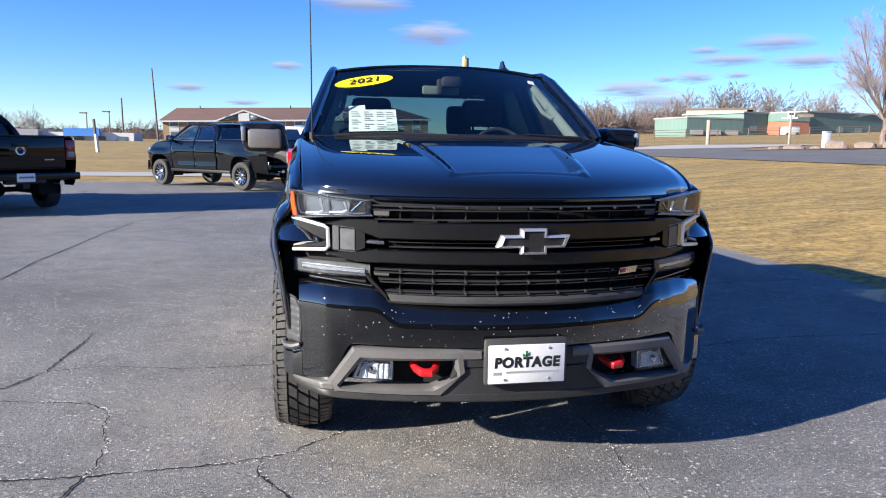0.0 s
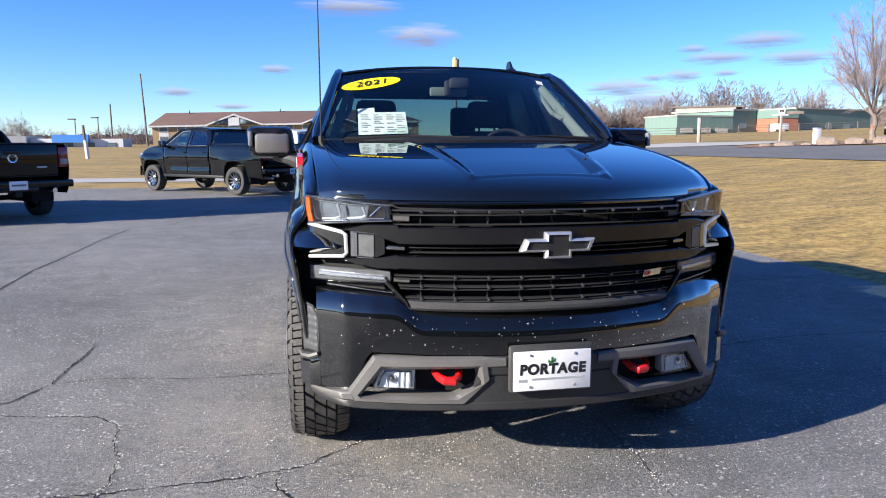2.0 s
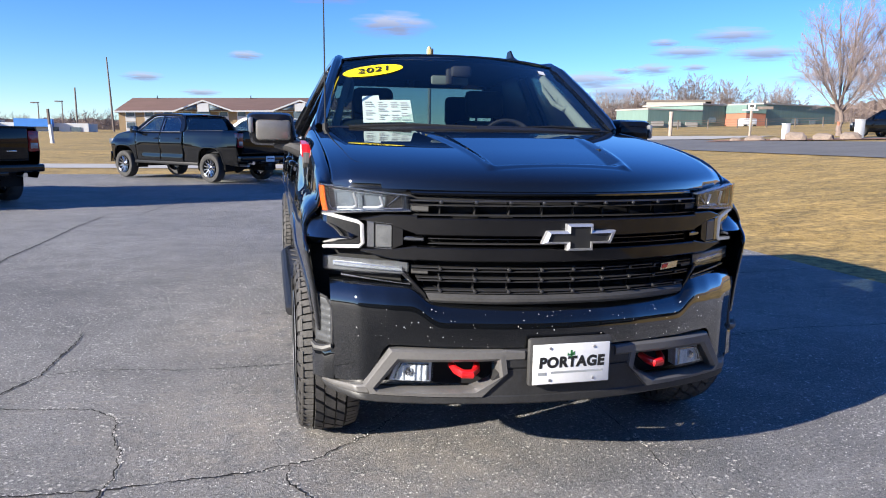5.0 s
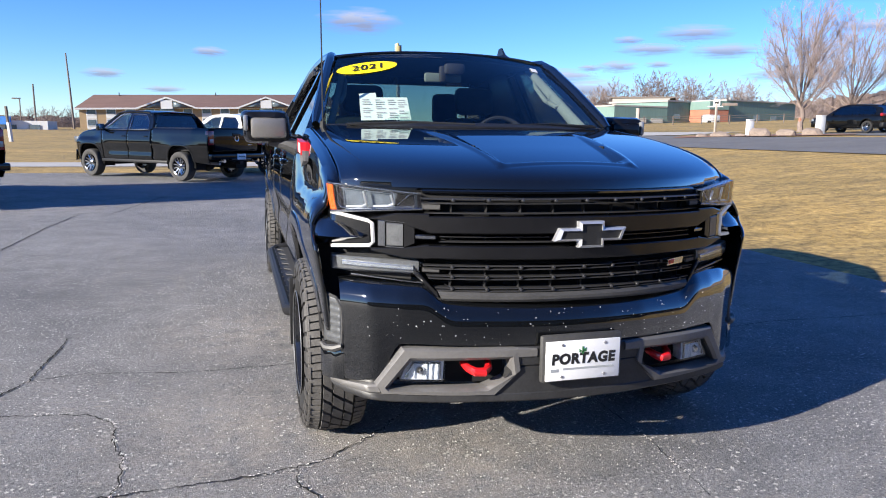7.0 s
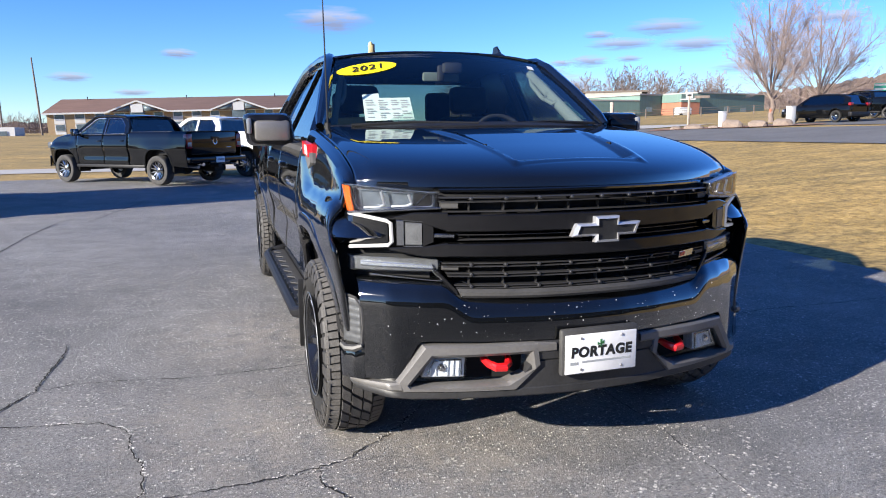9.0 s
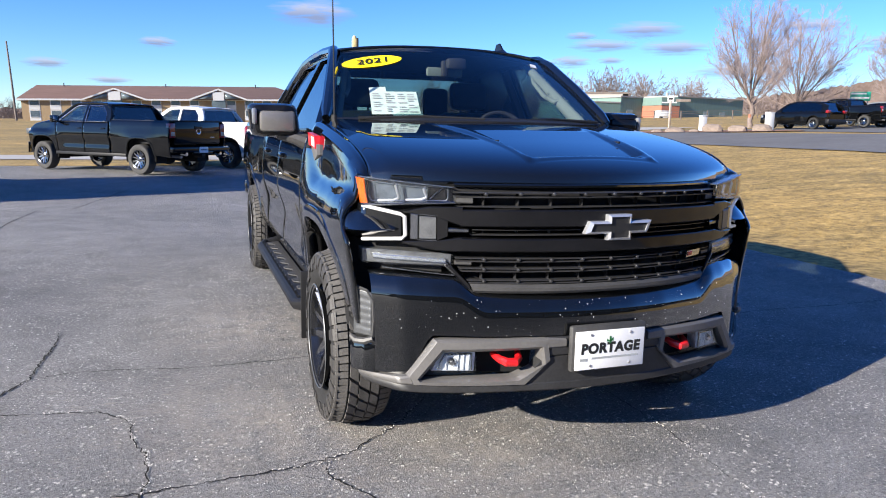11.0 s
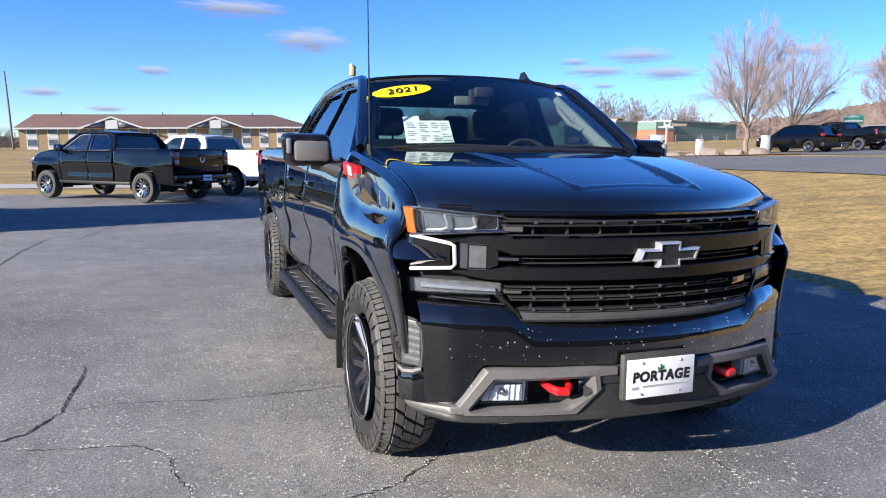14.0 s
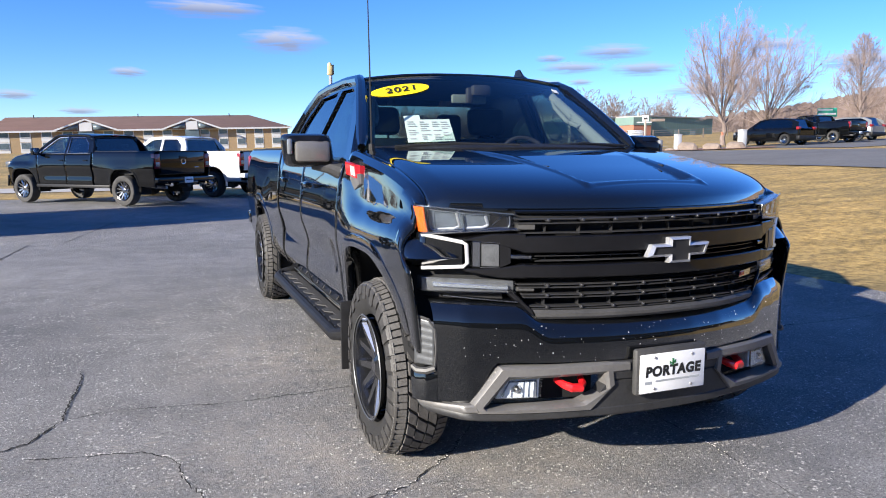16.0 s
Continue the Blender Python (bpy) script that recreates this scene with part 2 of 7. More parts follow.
    # dried sand washed up beside the tyre
    for cx, cy, r in SANDY:
        away = t.nodes.new("ShaderNodeVectorMath")
        away.operation = "DISTANCE"
        away.inputs[1].default_value = (cx, cy, 0)
        t.links.new(tc.outputs["Object"], away.inputs[0])
        near = ramp(away.outputs["Value"], 0.0, (1, 1, 1), min(r, 1.0), (0, 0, 0))
        rag = ramp(noise_node(7, 8, 0.75).outputs[0], 0.38, (0, 0, 0), 0.66, (0.9, 0.9, 0.9))
        dust = t.nodes.new("ShaderNodeRGB")
        dust.outputs[0].default_value = (0.36, 0.32, 0.275, 1)
        col = mix("MIX", mix("MULTIPLY", 1.0, near.outputs[0], rag.outputs[0]), col, dust.outputs[0])
    t.links.new(col, b.inputs["Base Color"])
    bp = t.nodes.new("ShaderNodeBump")
    bp.inputs["Strength"].default_value, bp.inputs["Distance"].default_value = 1.0, 0.010
    t.links.new(noise_node(120, 5, 0.7).outputs[0], bp.inputs["Height"])
    t.links.new(bp.outputs[0], b.inputs["Normal"])
    return m


M_asphalt = asphalt_material()
M_road = mat("road_asphalt", (0.120, 0.117, 0.114), 0.85, var=0.2, scale=0.6, bump=0.2, bump_scale=30)
M_concrete = mat("pale_concrete", (0.40, 0.38, 0.35), 0.85, var=0.12, scale=0.7, bump=0.15, bump_scale=20)


def grass_material():
    """Dormant lawn: broad worn patches, hand-sized tufts and fine straw."""
    m = mat("dormant_grass", (0.2, 0.14, 0.06), 0.95, bump=1.0, bump_scale=22)
    t = m.node_tree
    tc = t.nodes.new("ShaderNodeTexCoord")
    col = None
    for scale, stretch, lo, hi in ((0.11, (0.5, 1.4, 1), (0.75, 0.80, 0.85), (1.22, 1.18, 1.10)), (1.5, (0.6, 1.5, 1), (0.62, 0.64, 0.62), (1.32, 1.31, 1.28)), (9.0, (1, 1, 1), (0.55, 0.53, 0.48), (1.5, 1.5, 1.5))):
        mp, nz, cr = (t.nodes.new("ShaderNode" + k) for k in ("Mapping", "TexNoise", "ValToRGB"))
        mp.inputs["Scale"].default_value = stretch
        nz.inputs["Scale"].default_value, nz.inputs["Detail"].default_value, nz.inputs["Roughness"].default_value = scale, 7, 0.65
        cr.color_ramp.elements[0].position, cr.color_ramp.elements[0].color = 0.36, (*lo, 1)
        cr.color_ramp.elements[1].position, cr.color_ramp.elements[1].color = 0.64, (*hi, 1)
        t.links.new(tc.outputs["Object"], mp.inputs[0]), t.links.new(mp.outputs[0], nz.inputs[0]), t.links.new(nz.outputs[0], cr.inputs[0])
        mx = t.nodes.new("ShaderNodeMix")
        mx.data_type, mx.blend_type = "RGBA", "MULTIPLY"
        mx.inputs[0].default_value = 1.0
        if col is None:
            mx.inputs[6].default_value = (0.290, 0.197, 0.068, 1)
        else:
            t.links.new(col, mx.inputs[6])
        t.links.new(cr.outputs[0], mx.inputs[7])
        col = mx.outputs[2]
    t.links.new(col, t.nodes["Principled BSDF"].inputs["Base Color"])
    return m


M_grass = grass_material()
M_straw = mat("straw_blades", (0.22, 0.150, 0.055), 0.9, color2=(0.43, 0.305, 0.122), scale=1.6)
M_crack = mat("crack_shadow", (0.012, 0.011, 0.010), 0.95, var=0.3, scale=30)
M_crumb = mat("pale_crumbled_edge", (0.66, 0.63, 0.60), 0.9, var=0.25, scale=40, bump=0.3, bump_scale=150)
M_bark = mat("grey_brown_bark", (0.20, 0.155, 0.135), 0.9, var=0.3, scale=6, bump=0.4, bump_scale=30)
M_twig = mat("winter_twigs", (0.245, 0.200, 0.200), 0.9, var=0.25, scale=0.6)
M_wood = mat("far_winter_wood", (0.21, 0.165, 0.150), 0.95, var=0.35, scale=0.08)
M_hill = mat("wooded_hillside", (0.095, 0.070, 0.058), 1.0, color2=(0.185, 0.138, 0.115), scale=0.07, spec=0.1, stretch=(1, 1, 0.5))
M_rock = mat("pale_limestone", (0.215, 0.168, 0.136), 0.9, var=0.25, scale=1.5, bump=0.5, bump_scale=8)
M_mulch = mat("red_brown_mulch", (0.23, 0.12, 0.075), 0.95, var=0.35, scale=3, bump=0.6, bump_scale=25)
M_pole = mat("weathered_wood_pole", (0.16, 0.13, 0.11), 0.9, var=0.25, scale=3, stretch=(4, 4, 0.3))
M_steel = mat("grey_steel", (0.35, 0.35, 0.36), 0.5, metal=0.6, var=0.15, scale=4)


# ---- geometry helpers: a geo is (verts, faces) ----
def join(*geos):
    v, f = [], []
    for gv, gf in geos:
        k = len(v)
        v += [tuple(p) for p in gv]
        f += [tuple(i + k for i in q) for q in gf]
    return v, f


def moved(geo, m):
    return [tuple(m @ Vector(p)) for p in geo[0]], geo[1]


def flip_x(geo):
    return [(-x, y, z) for x, y, z in geo[0]], [tuple(reversed(q)) for q in geo[1]]


def both(geo):
    return join(geo, flip_x(geo))


def grid(f, nu, nv, keep=None):
    v = [tuple(f(i / nu, j / nv)) for j in range(nv + 1) for i in range(nu + 1)]
    q = []
    for j in range(nv):
        for i in range(nu):
            if keep is None or keep((i + 0.5) / nu, (j + 0.5) / nv):
                a = j * (nu + 1) + i
                q.append((a, a + 1, a + nu + 2, a + nu + 1))
    return v, q


def box(x0, x1, y0, y1, z0, z1, bevel=0.0):
    bm = bmesh.new()
    bmesh.ops.create_cube(bm, size=1.0)
    bmesh.ops.transform(bm, verts=bm.verts, matrix=Matrix.Translation(((x0 + x1) / 2, (y0 + y1) / 2, (z0 + z1) / 2)) @ Matrix.Diagonal((abs(x1 - x0), abs(y1 - y0), abs(z1 - z0), 1)))
    if bevel:
        bmesh.ops.bevel(bm, geom=list(bm.edges), offset=bevel, segments=2, affect="EDGES", profile=0.5)
    bm.verts.index_update()
    g = [tuple(v.co) for v in bm.verts], [tuple(v.index for v in f.verts) for f in bm.faces]
    bm.free()
    return g


def tube(points, radius, n=8, cap=True):
    """A round bar along a list of points; radius: a number or one for each point."""
    P = [Vector(p) for p in points]
    R = radius if isinstance(radius, (list, tuple)) else [radius] * len(P)
    v, f = [], []
    side = None
    for k, p in enumerate(P):
        d = (P[min(k + 1, len(P) - 1)] - P[max(k - 1, 0)]).normalized()
        if side is None:
            side = d.orthogonal().normalized()
        side = (side - d * side.dot(d)).normalized()
        up = d.cross(side)
        for i in range(n):
            a = 2 * math.pi * i / n
            v.append(tuple(p + (side * math.cos(a) + up * math.sin(a)) * R[k]))
    for k in range(len(P) - 1):
        for i in range(n):
            a, b = k * n + i, k * n + (i + 1) % n
            f.append((a, b, b + n, a + n))
    if cap:
        f.append(tuple(range(n - 1, -1, -1)))
        f.append(tuple((len(P) - 1) * n + i for i in range(n)))
    return v, f


def lathe(profile, n=48, closed=False):
    """Turns (x, r) pairs round the x axis."""
    v, f = [], []
    m = len(profile)
    for i in range(n):
        a = 2 * math.pi * i / n
        v += [(x, r * math.cos(a), r * math.sin(a)) for x, r in profile]
    for i in range(n):
        for k in range(m if closed else m - 1):
            a, b = i * m + k, i * m + (k + 1) % m
            c, d = ((i + 1) % n) * m + (k + 1) % m, ((i + 1) % n) * m + k
            f.append((a, b, c, d))
    return v, f


def along(poly, t):
    """The point at t of 0..1 along a polyline."""
    L = [math.dist(a, b) for a, b in zip(poly, poly[1:])]
    s = t * sum(L)
    for (a, b), l in zip(zip(poly, poly[1:]), L):
        if s <= l or (a, b) == (poly[-2], poly[-1]):
            k = min(s / l, 1) if l else 0
            return tuple(p + (q - p) * k for p, q in zip(a, b))
        s -= l


def plan_y(x):
    return 0.03 + 0.43 * x * x


def plan_low(x):
    return 0.03 + 0.31 * x * x + 0.9 * max(abs(x) - 0.82, 0) + 0.6 * max(abs(x) - 0.9, 0)


def plan_lamp(x):
    return plan_y(x) + 3.0 * max(abs(x) - 0.928, 0)


def band(top, bot, off=0.0, thick=0.03, n=20, ch=0.004, fy=plan_y):
    """A bar between two polylines of (x, z), bent along the truck's nose, with chamfered front edges."""
    v, f = [], []
    for i in range(n + 1):
        (xt, zt), (xb, zb) = along(top, i / n), along(bot, i / n)
        l = max(math.hypot(xt - xb, zt - zb), 1e-6)
        cx, cz = (xt - xb) / l * min(ch, l / 3), (zt - zb) / l * min(ch, l / 3)
        for x, z, o in ((xt, zt, thick), (xt, zt, ch), (xt - cx, zt - cz, 0), (xb + cx, zb + cz, 0), (xb, zb, ch), (xb, zb, thick)):
            v.append((x, fy(x) + off + o, z))
    for i in range(n):
        for k in range(6):
            a, b = i * 6 + k, i * 6 + (k + 1) % 6
            f.append((a, b, b + 6, a + 6))
    f.append(tuple(range(5, -1, -1)))
    f.append(tuple(n * 6 + k for k in range(6)))
    return v, f


def ring(outer, inner, f3, thick=(0, 0, 0)):
    """A flat frame between two polygons with the same number of corners, mapped by f3, with thickness."""
    n = len(outer)
    a, b = [Vector(f3(*p)) for p in outer], [Vector(f3(*p)) for p in inner]
    t = Vector(thick)
    v = [tuple(p) for p in a + b] + [tuple(p + t) for p in a + b]
    f = []
    for i in range(n):
        j = (i + 1) % n
        f += [(i, j, n + j, n + i), (2 * n + i, 3 * n + i, 3 * n + j, 2 * n + j),
              (i, 2 * n + i, 2 * n + j, j), (n + i, n + j, 3 * n + j, 3 * n + i)]
    return v, f


def slab(poly, f3, thick):
    """A filled polygon mapped by f3, with thickness."""
    n = len(poly)
    a = [Vector(f3(*p)) for p in poly]
    t = Vector(thick)
    v = [tuple(p) for p in a] + [tuple(p + t) for p in a]
    f = [tuple(range(n)), tuple(range(2 * n - 1, n - 1, -1))]
    f += [(i, n + i, n + (i + 1) % n, (i + 1) % n) for i in range(n)]
    return v, f


def make(name, geo, material, angle=35):
    me = bpy.data.meshes.new(name)
    me.from_pydata([tuple(p) for p in geo[0]], [], geo[1])
    bm = bmesh.new()
    bm.from_mesh(me)
    bmesh.ops.recalc_face_normals(bm, faces=bm.faces)
    bm.to_mesh(me)
    bm.free()
    me.materials.append(material)
    me.shade_smooth()
    me.set_sharp_from_angle(angle=radians(angle))
    return new(name, me)


def part(name, geo, material, parent, label="", solid=0.0, angle=35):
    ob = make(name, geo, material, angle)
    ob.parent = parent
    if label:
        tagged(ob, label)
    if solid:
        s = ob.modifiers.new("thickness", "SOLIDIFY")
        s.thickness, s.offset = solid, 0
    return ob


def words(name, text, size, at, material, parent, bold=0.0, space=1.0, shear=0.0):
    """Raised lettering in the built-in font, as a mesh under its thing."""
    fc = bpy.data.curves.new(name, "FONT")
    fc.body, fc.align_x, fc.align_y, fc.size = text, "CENTER", "CENTER", size
    fc.shear, fc.extrude, fc.offset, fc.space_character = shear, 0.0006, bold, space
    tmp = bpy.data.objects.new(name, fc)
    me = bpy.data.meshes.new_from_object(tmp)
    bpy.data.objects.remove(tmp)
    me.transform(at)
    me.materials.clear()
    me.materials.append(material)
    ob = new(name, me)
    ob.parent = parent
    return ob


def thing(name, label, category, group="", kind="", at=None):
    ob = new(name)
    ob.empty_display_size = 0.2
    if at is not None:
        ob.matrix_world = at
    return tagged(ob, label, category, group, kind)


def smooth(a):
    a = min(max(a, 0.0), 1.0)
    return a * a * (3 - 2 * a)


def clamp(v, a, b):
    return min(max(v, a), b)


# ---- ground ----
def land(x, y):
    """Height of the ground: the lot is level, the field beyond the kerbless grass climbs gently."""
    return 0.066 * clamp(x - 5.2, 0, 20) + 0.035 * clamp(x - 25.2, 0, 120) + 0.008 * clamp(y - 35, 0, 200)


def stepped(a, b, fine, coarse, near):
    out, s = [a], a
    while s < b:
        s += fine if near[0] <= s < near[1] else coarse
        out.append(min(s, b))
    return out


xs = [-2500, -1200, -500, -200, -100, -60, -30, -15, -5] + stepped(0, 60, 2.0, 2.0, (0, 60)) + [80, 110, 146, 200, 400, 900, 2500]
ys = [-2500, -900, -300, -100, -40, -10, 0] + stepped(5, 60, 5.0, 5.0, (0, 60)) + [80, 110, 150, 200, 236, 300, 500, 900, 2500]
gv = [(x, y, land(x, y) - 0.02) for y in ys for x in xs]
gf = [(j * len(xs) + i, j * len(xs) + i + 1, (j + 1) * len(xs) + i + 1, (j + 1) * len(xs) + i) for j in range(len(ys) - 1) for i in range(len(xs) - 1)]
tagged(make("ground", (gv, gf), M_grass), "field of dormant straw-coloured winter grass", "ground", kind="structure")


def lot_edge(y):
    return 5.12 + 0.10 * math.sin(y * 1.3) + 0.05 * math.sin(y * 4.1 + 1) + 0.0006 * (y - 5) ** 2


def lot_far(x):
    return 22.3 + 0.06 * math.sin(x * 2.1)


lot_v, lot_f = grid(lambda u, v: (-70 + (lot_edge(-30 + v * (lot_far(0) + 30)) + 70) * u, -30 + v * (lot_far(-70 + 75 * u) + 30), 0.0), 40, 90)
tagged(make("parking_lot", (lot_v, lot_f), M_asphalt), "worn grey asphalt parking lot with cracks and pale grit", "asphalt", kind="structure")
strip_v, strip_f = grid(lambda u, v: (-120 + 135 * u, 26.6 + 3.6 * v + 0.02 * (-120 + 135 * u), 0.0), 20, 2)
tagged(make("concrete_path", (strip_v, strip_f), M_concrete), "pale concrete road across the grass", "road", kind="structure")


def road_near(y):
    return 18.2 - 0.02 * (y - 25) - 0.12 * max(15 - y, 0)


side_v, side_f = grid(lambda u, v: (lambda y: (lambda x: (x, y, land(x, y) + 0.01))(road_near(y) + u * (7.2 + 0.25 * clamp(34 - y, 0, 24))))(-60 + v * 150), 16, 60)
tagged(make("road", (side_v, side_f), M_road), "grey asphalt road and driveway beyond the grass", "road", kind="structure")


# ---- the pickup truck ----
AXLE_F, AXLE_R, WHEEL_R = 0.97, 4.715, 0.408
HUB_F = 0.885                                 # the front hubs sit ahead of the arch centre


def belt(y):
    """Height of the body's upper edge along the truck."""
    if y < 1.5:
        return 1.170 + 0.235 * clamp((y - 0.451) / (1.47 - 0.451), 0, 1) ** 0.42
    if y < 3.6:
        return 1.36
    return 1.42


def side_point(y, v, top=None):
    """The body's flank: v from the sill (0) to the belt (1)."""
    B = belt(y) if top is None else top
    prof = [(0.925, 0.50), (0.965, 0.60), (0.978, 0.78), (1.0, 0.95), (0.995, 1.08), (0.975, B - 0.13), (0.955, B - 0.04), (0.915, B)]
    if y < 1.56:
        prof[-2:] = [(0.945, B - 0.045), (0.925, B - 0.012), (0.897, B + 0.001)]
        # the swollen shoulder over the front wheel
        k = smooth((1.56 - y) / 0.45)
        h = clamp((B - 0.985) / 0.25, 0, 1)
        swell = [(0.925, 0.50), (0.965, 0.60), (0.980, 0.76), (1.005, 0.93), (1.003, 0.95 + 0.09 * h), (0.988, 0.95 + 0.14 * h), (0.950, 0.95 + 0.18 * h), (0.938, B - 0.032), (0.897, B + 0.001)]
        plain = [prof[0], prof[1], prof[2], prof[3], (0.9975, 1.01), prof[4], prof[5], prof[-2], prof[-1]]
        prof = [(a + (c - a) * k, b + (d - b) * k) for (a, b), (c, d) in zip(plain, swell)]
    x, z = along(prof, v)
    x -= 0.10 * max(0.62 - y, 0) ** 1.3 + 0.3 * max(0.40 - y, 0)
    for ax in (AXLE_F, AXLE_R):
        x += 0.022 * math.exp(-((y - ax) / 0.52) ** 4) * math.exp(-((z - 0.92) / 0.22) ** 2)
    x -= 0.03 * math.exp(-((z - 0.80) / 0.12) ** 2) * smooth((y - 1.6) / 0.3) * smooth((3.9 - y) / 0.4)
    return x, y, z


def flank(y0, y1, top=None, cut=True):
    nu, nv = max(4, int((y1 - y0) / 0.035)), 30

    def keep(u, v):
        x, y, z = side_point(y0 + (y1 - y0) * u, v, top)
        return all(abs((y - a) / 0.495) ** 3 + abs((z - WHEEL_R) / 0.555) ** 3 > 1 for a in (AXLE_F, AXLE_R))
    return grid(lambda u, v: side_point(y0 + (y1 - y0) * u, v, top), nu, nv, keep if cut else None)


def fender_point(u, v):
    """The front fender: its leading edge steps back above the running light, round the headlight."""
    y0 = 0.380 + 0.065 * smooth((v - 0.60) / 0.12)
    return side_point(y0 + (1.555 - y0) * u, v)


def arch(a, grow=0.0):
    """A point of the squarish wheel opening at the angle a, seen from the axle."""
    c, n = math.cos(a), math.sin(a)
    r = (abs(c / 0.495) ** 3 + abs(n / 0.555) ** 3) ** (-1 / 3) + grow
    return -c * r, n * r


def flare(ax, start=-6):
    """The thin rolled lip round a wheel opening."""
    v, f, m = [], [], 60
    prof = [(-0.012, 0.07), (-0.014, 0.0), (-0.010, -0.008), (0.022, -0.010), (0.045, -0.006), (0.055, 0.006)]
    for i in range(m + 1):
        a = radians(start + (186 - start) * i / m)
        for g, d in prof:
            dy, dz = arch(a, g)
            y, z = ax + dy, WHEEL_R + dz
            lo, hi = 0.0, 1.0
            for _ in range(14):
                mid = (lo + hi) / 2
                if side_point(y, mid)[2] < max(z, 0.5):
                    lo = mid
                else:
                    hi = mid
            v.append((side_point(y, lo)[0] - d, y, z))
    k = len(prof)
    for i in range(m):
        for j in range(k - 1):
            a = i * k + j
            f.append((a, a + 1, a + k + 1, a + k))
    return v, f


def well(ax, start=-10):
    """The wheel well's liner."""
    v, f, m = [], [], 28
    for i in range(m + 1):
        a = radians(start + (190 - start) * i / m)
        for x in (0.945, 0.55):
            v.append((x, ax + arch(a, 0.01)[0], WHEEL_R + arch(a, 0.01)[1]))
    for i in range(m):
        f.append((2 * i, 2 * i + 1, 2 * i + 3, 2 * i + 2))
    f.append(tuple(2 * i + 1 for i in range(m + 1)))
    return v, f


def upper_x(z):
    return 0.945 - 0.245 * (z - 1.35) / 0.48


def upper_left(y, z):
    return (upper_x(z), y, z)


def tyre_geo(R=WHEEL_R, W=0.256, rr=0.245):
    h = W / 2
    return lathe([(-h * 0.80, rr), (-h * 0.97, rr + 0.035), (-h * 1.03, rr + 0.085), (-h * 0.97, R - 0.032), (-h * 0.86, R - 0.021), (h * -0.4, R - 0.016), (0, R - 0.015), (h * 0.4, R - 0.016),
                  (h * 0.86, R - 0.021), (h * 0.97, R - 0.032), (h * 1.03, rr + 0.085), (h * 0.97, rr + 0.035), (h * 0.80, rr), (0, rr - 0.02)], 56, closed=True)


def tread_geo(R=WHEEL_R, W=0.256, n=36):
    """Zig-zag tread blocks and shoulder lugs of an all-terrain tyre."""
    h = W / 2
    geos, lugs = [], []
    rng = random.Random(5)
    rows = [(-0.36, 0.30, 42, 0.5, 0.44), (0.0, 0.37, 42, 0.15, 0.44), (0.36, 0.30, 42, 0.6, 0.44)]
    rows += [(e * 0.77, 0.42, 7 * e, f, 0.225) for e in (-1, 1) for f in (0.1, 0.6)]
    for i in range(n):
        for row, (xc, wx, tilt, ph, ln) in enumerate(rows):
            edge = row > 2
            a = 2 * math.pi * (i + ph) / n
            la = 2 * math.pi * R / n * ln
            wx2 = wx * h * 0.5
            r0 = R - 0.026 - (0.008 if edge else 0)
            r1 = R + 0.003 - (0.007 if edge else 0) + rng.uniform(-0.001, 0.001)
            t = radians(tilt + rng.uniform(-4, 4))
            base, top = [], []
            for sx, sl in ((-1, -1), (1, -1), (1, 1), (-1, 1)):
                for lst, r, k in ((base, r0, 1.0), (top, r1, 0.94)):
                    dx = sx * wx2 * k
                    dl = sl * la * k * (1.0 if (sx * sl) > 0 else 0.84)
                    px = xc * h + dx * math.cos(t * 0.25)
                    pl = dl + dx * math.sin(t)
                    drop = 0.016 * max(0, (abs(px) - 0.72 * h) / (0.28 * h)) if edge else 0
                    aa = a + pl / R
                    lst.append((px, (r - drop) * math.cos(aa), (r - drop) * math.sin(aa)))
            v = base + top
            geos.append((v, [(4, 5, 6, 7), (0, 1, 5, 4), (1, 2, 6, 5), (2, 3, 7, 6), (3, 0, 4, 7)]))
        # side lugs, alternating long and short
        for s in (-1, 1):
            a0 = 2 * math.pi * (i + (0.0 if s < 0 else 0.35)) / n
            dl = 2 * math.pi / n * 0.38
            ln = 0.060 if i % 2 else 0.036
            xo = s * h
            v = []
            for rr_, xx in ((R - 0.012, 0.90), (R - 0.03, 1.03), (R - 0.03 - ln, 1.07)):
                for d in (-dl, dl):
                    v.append((xo * xx, rr_ * math.cos(a0 + d), rr_ * math.sin(a0 + d)))
            for rr_, xx in ((R - 0.03, 0.94), (R - 0.03 - ln, 0.98)):
                for d in (-dl, dl):
                    v.append((xo * xx, rr_ * math.cos(a0 + d), rr_ * math.sin(a0 + d)))
            lugs.append((v, [(0, 1, 3, 2), (2, 3, 5, 4), (4, 5, 9, 8), (2, 4, 8, 6), (3, 7, 9, 5)]))
    return join(*geos), join(*lugs)


def rim_geo(rr=0.245):
    return lathe([(-0.135, rr - 0.002), (-0.140, rr + 0.004), (-0.132, rr - 0.018), (-0.06, rr - 0.030), (0.09, rr - 0.035), (0.12, rr)], 48)


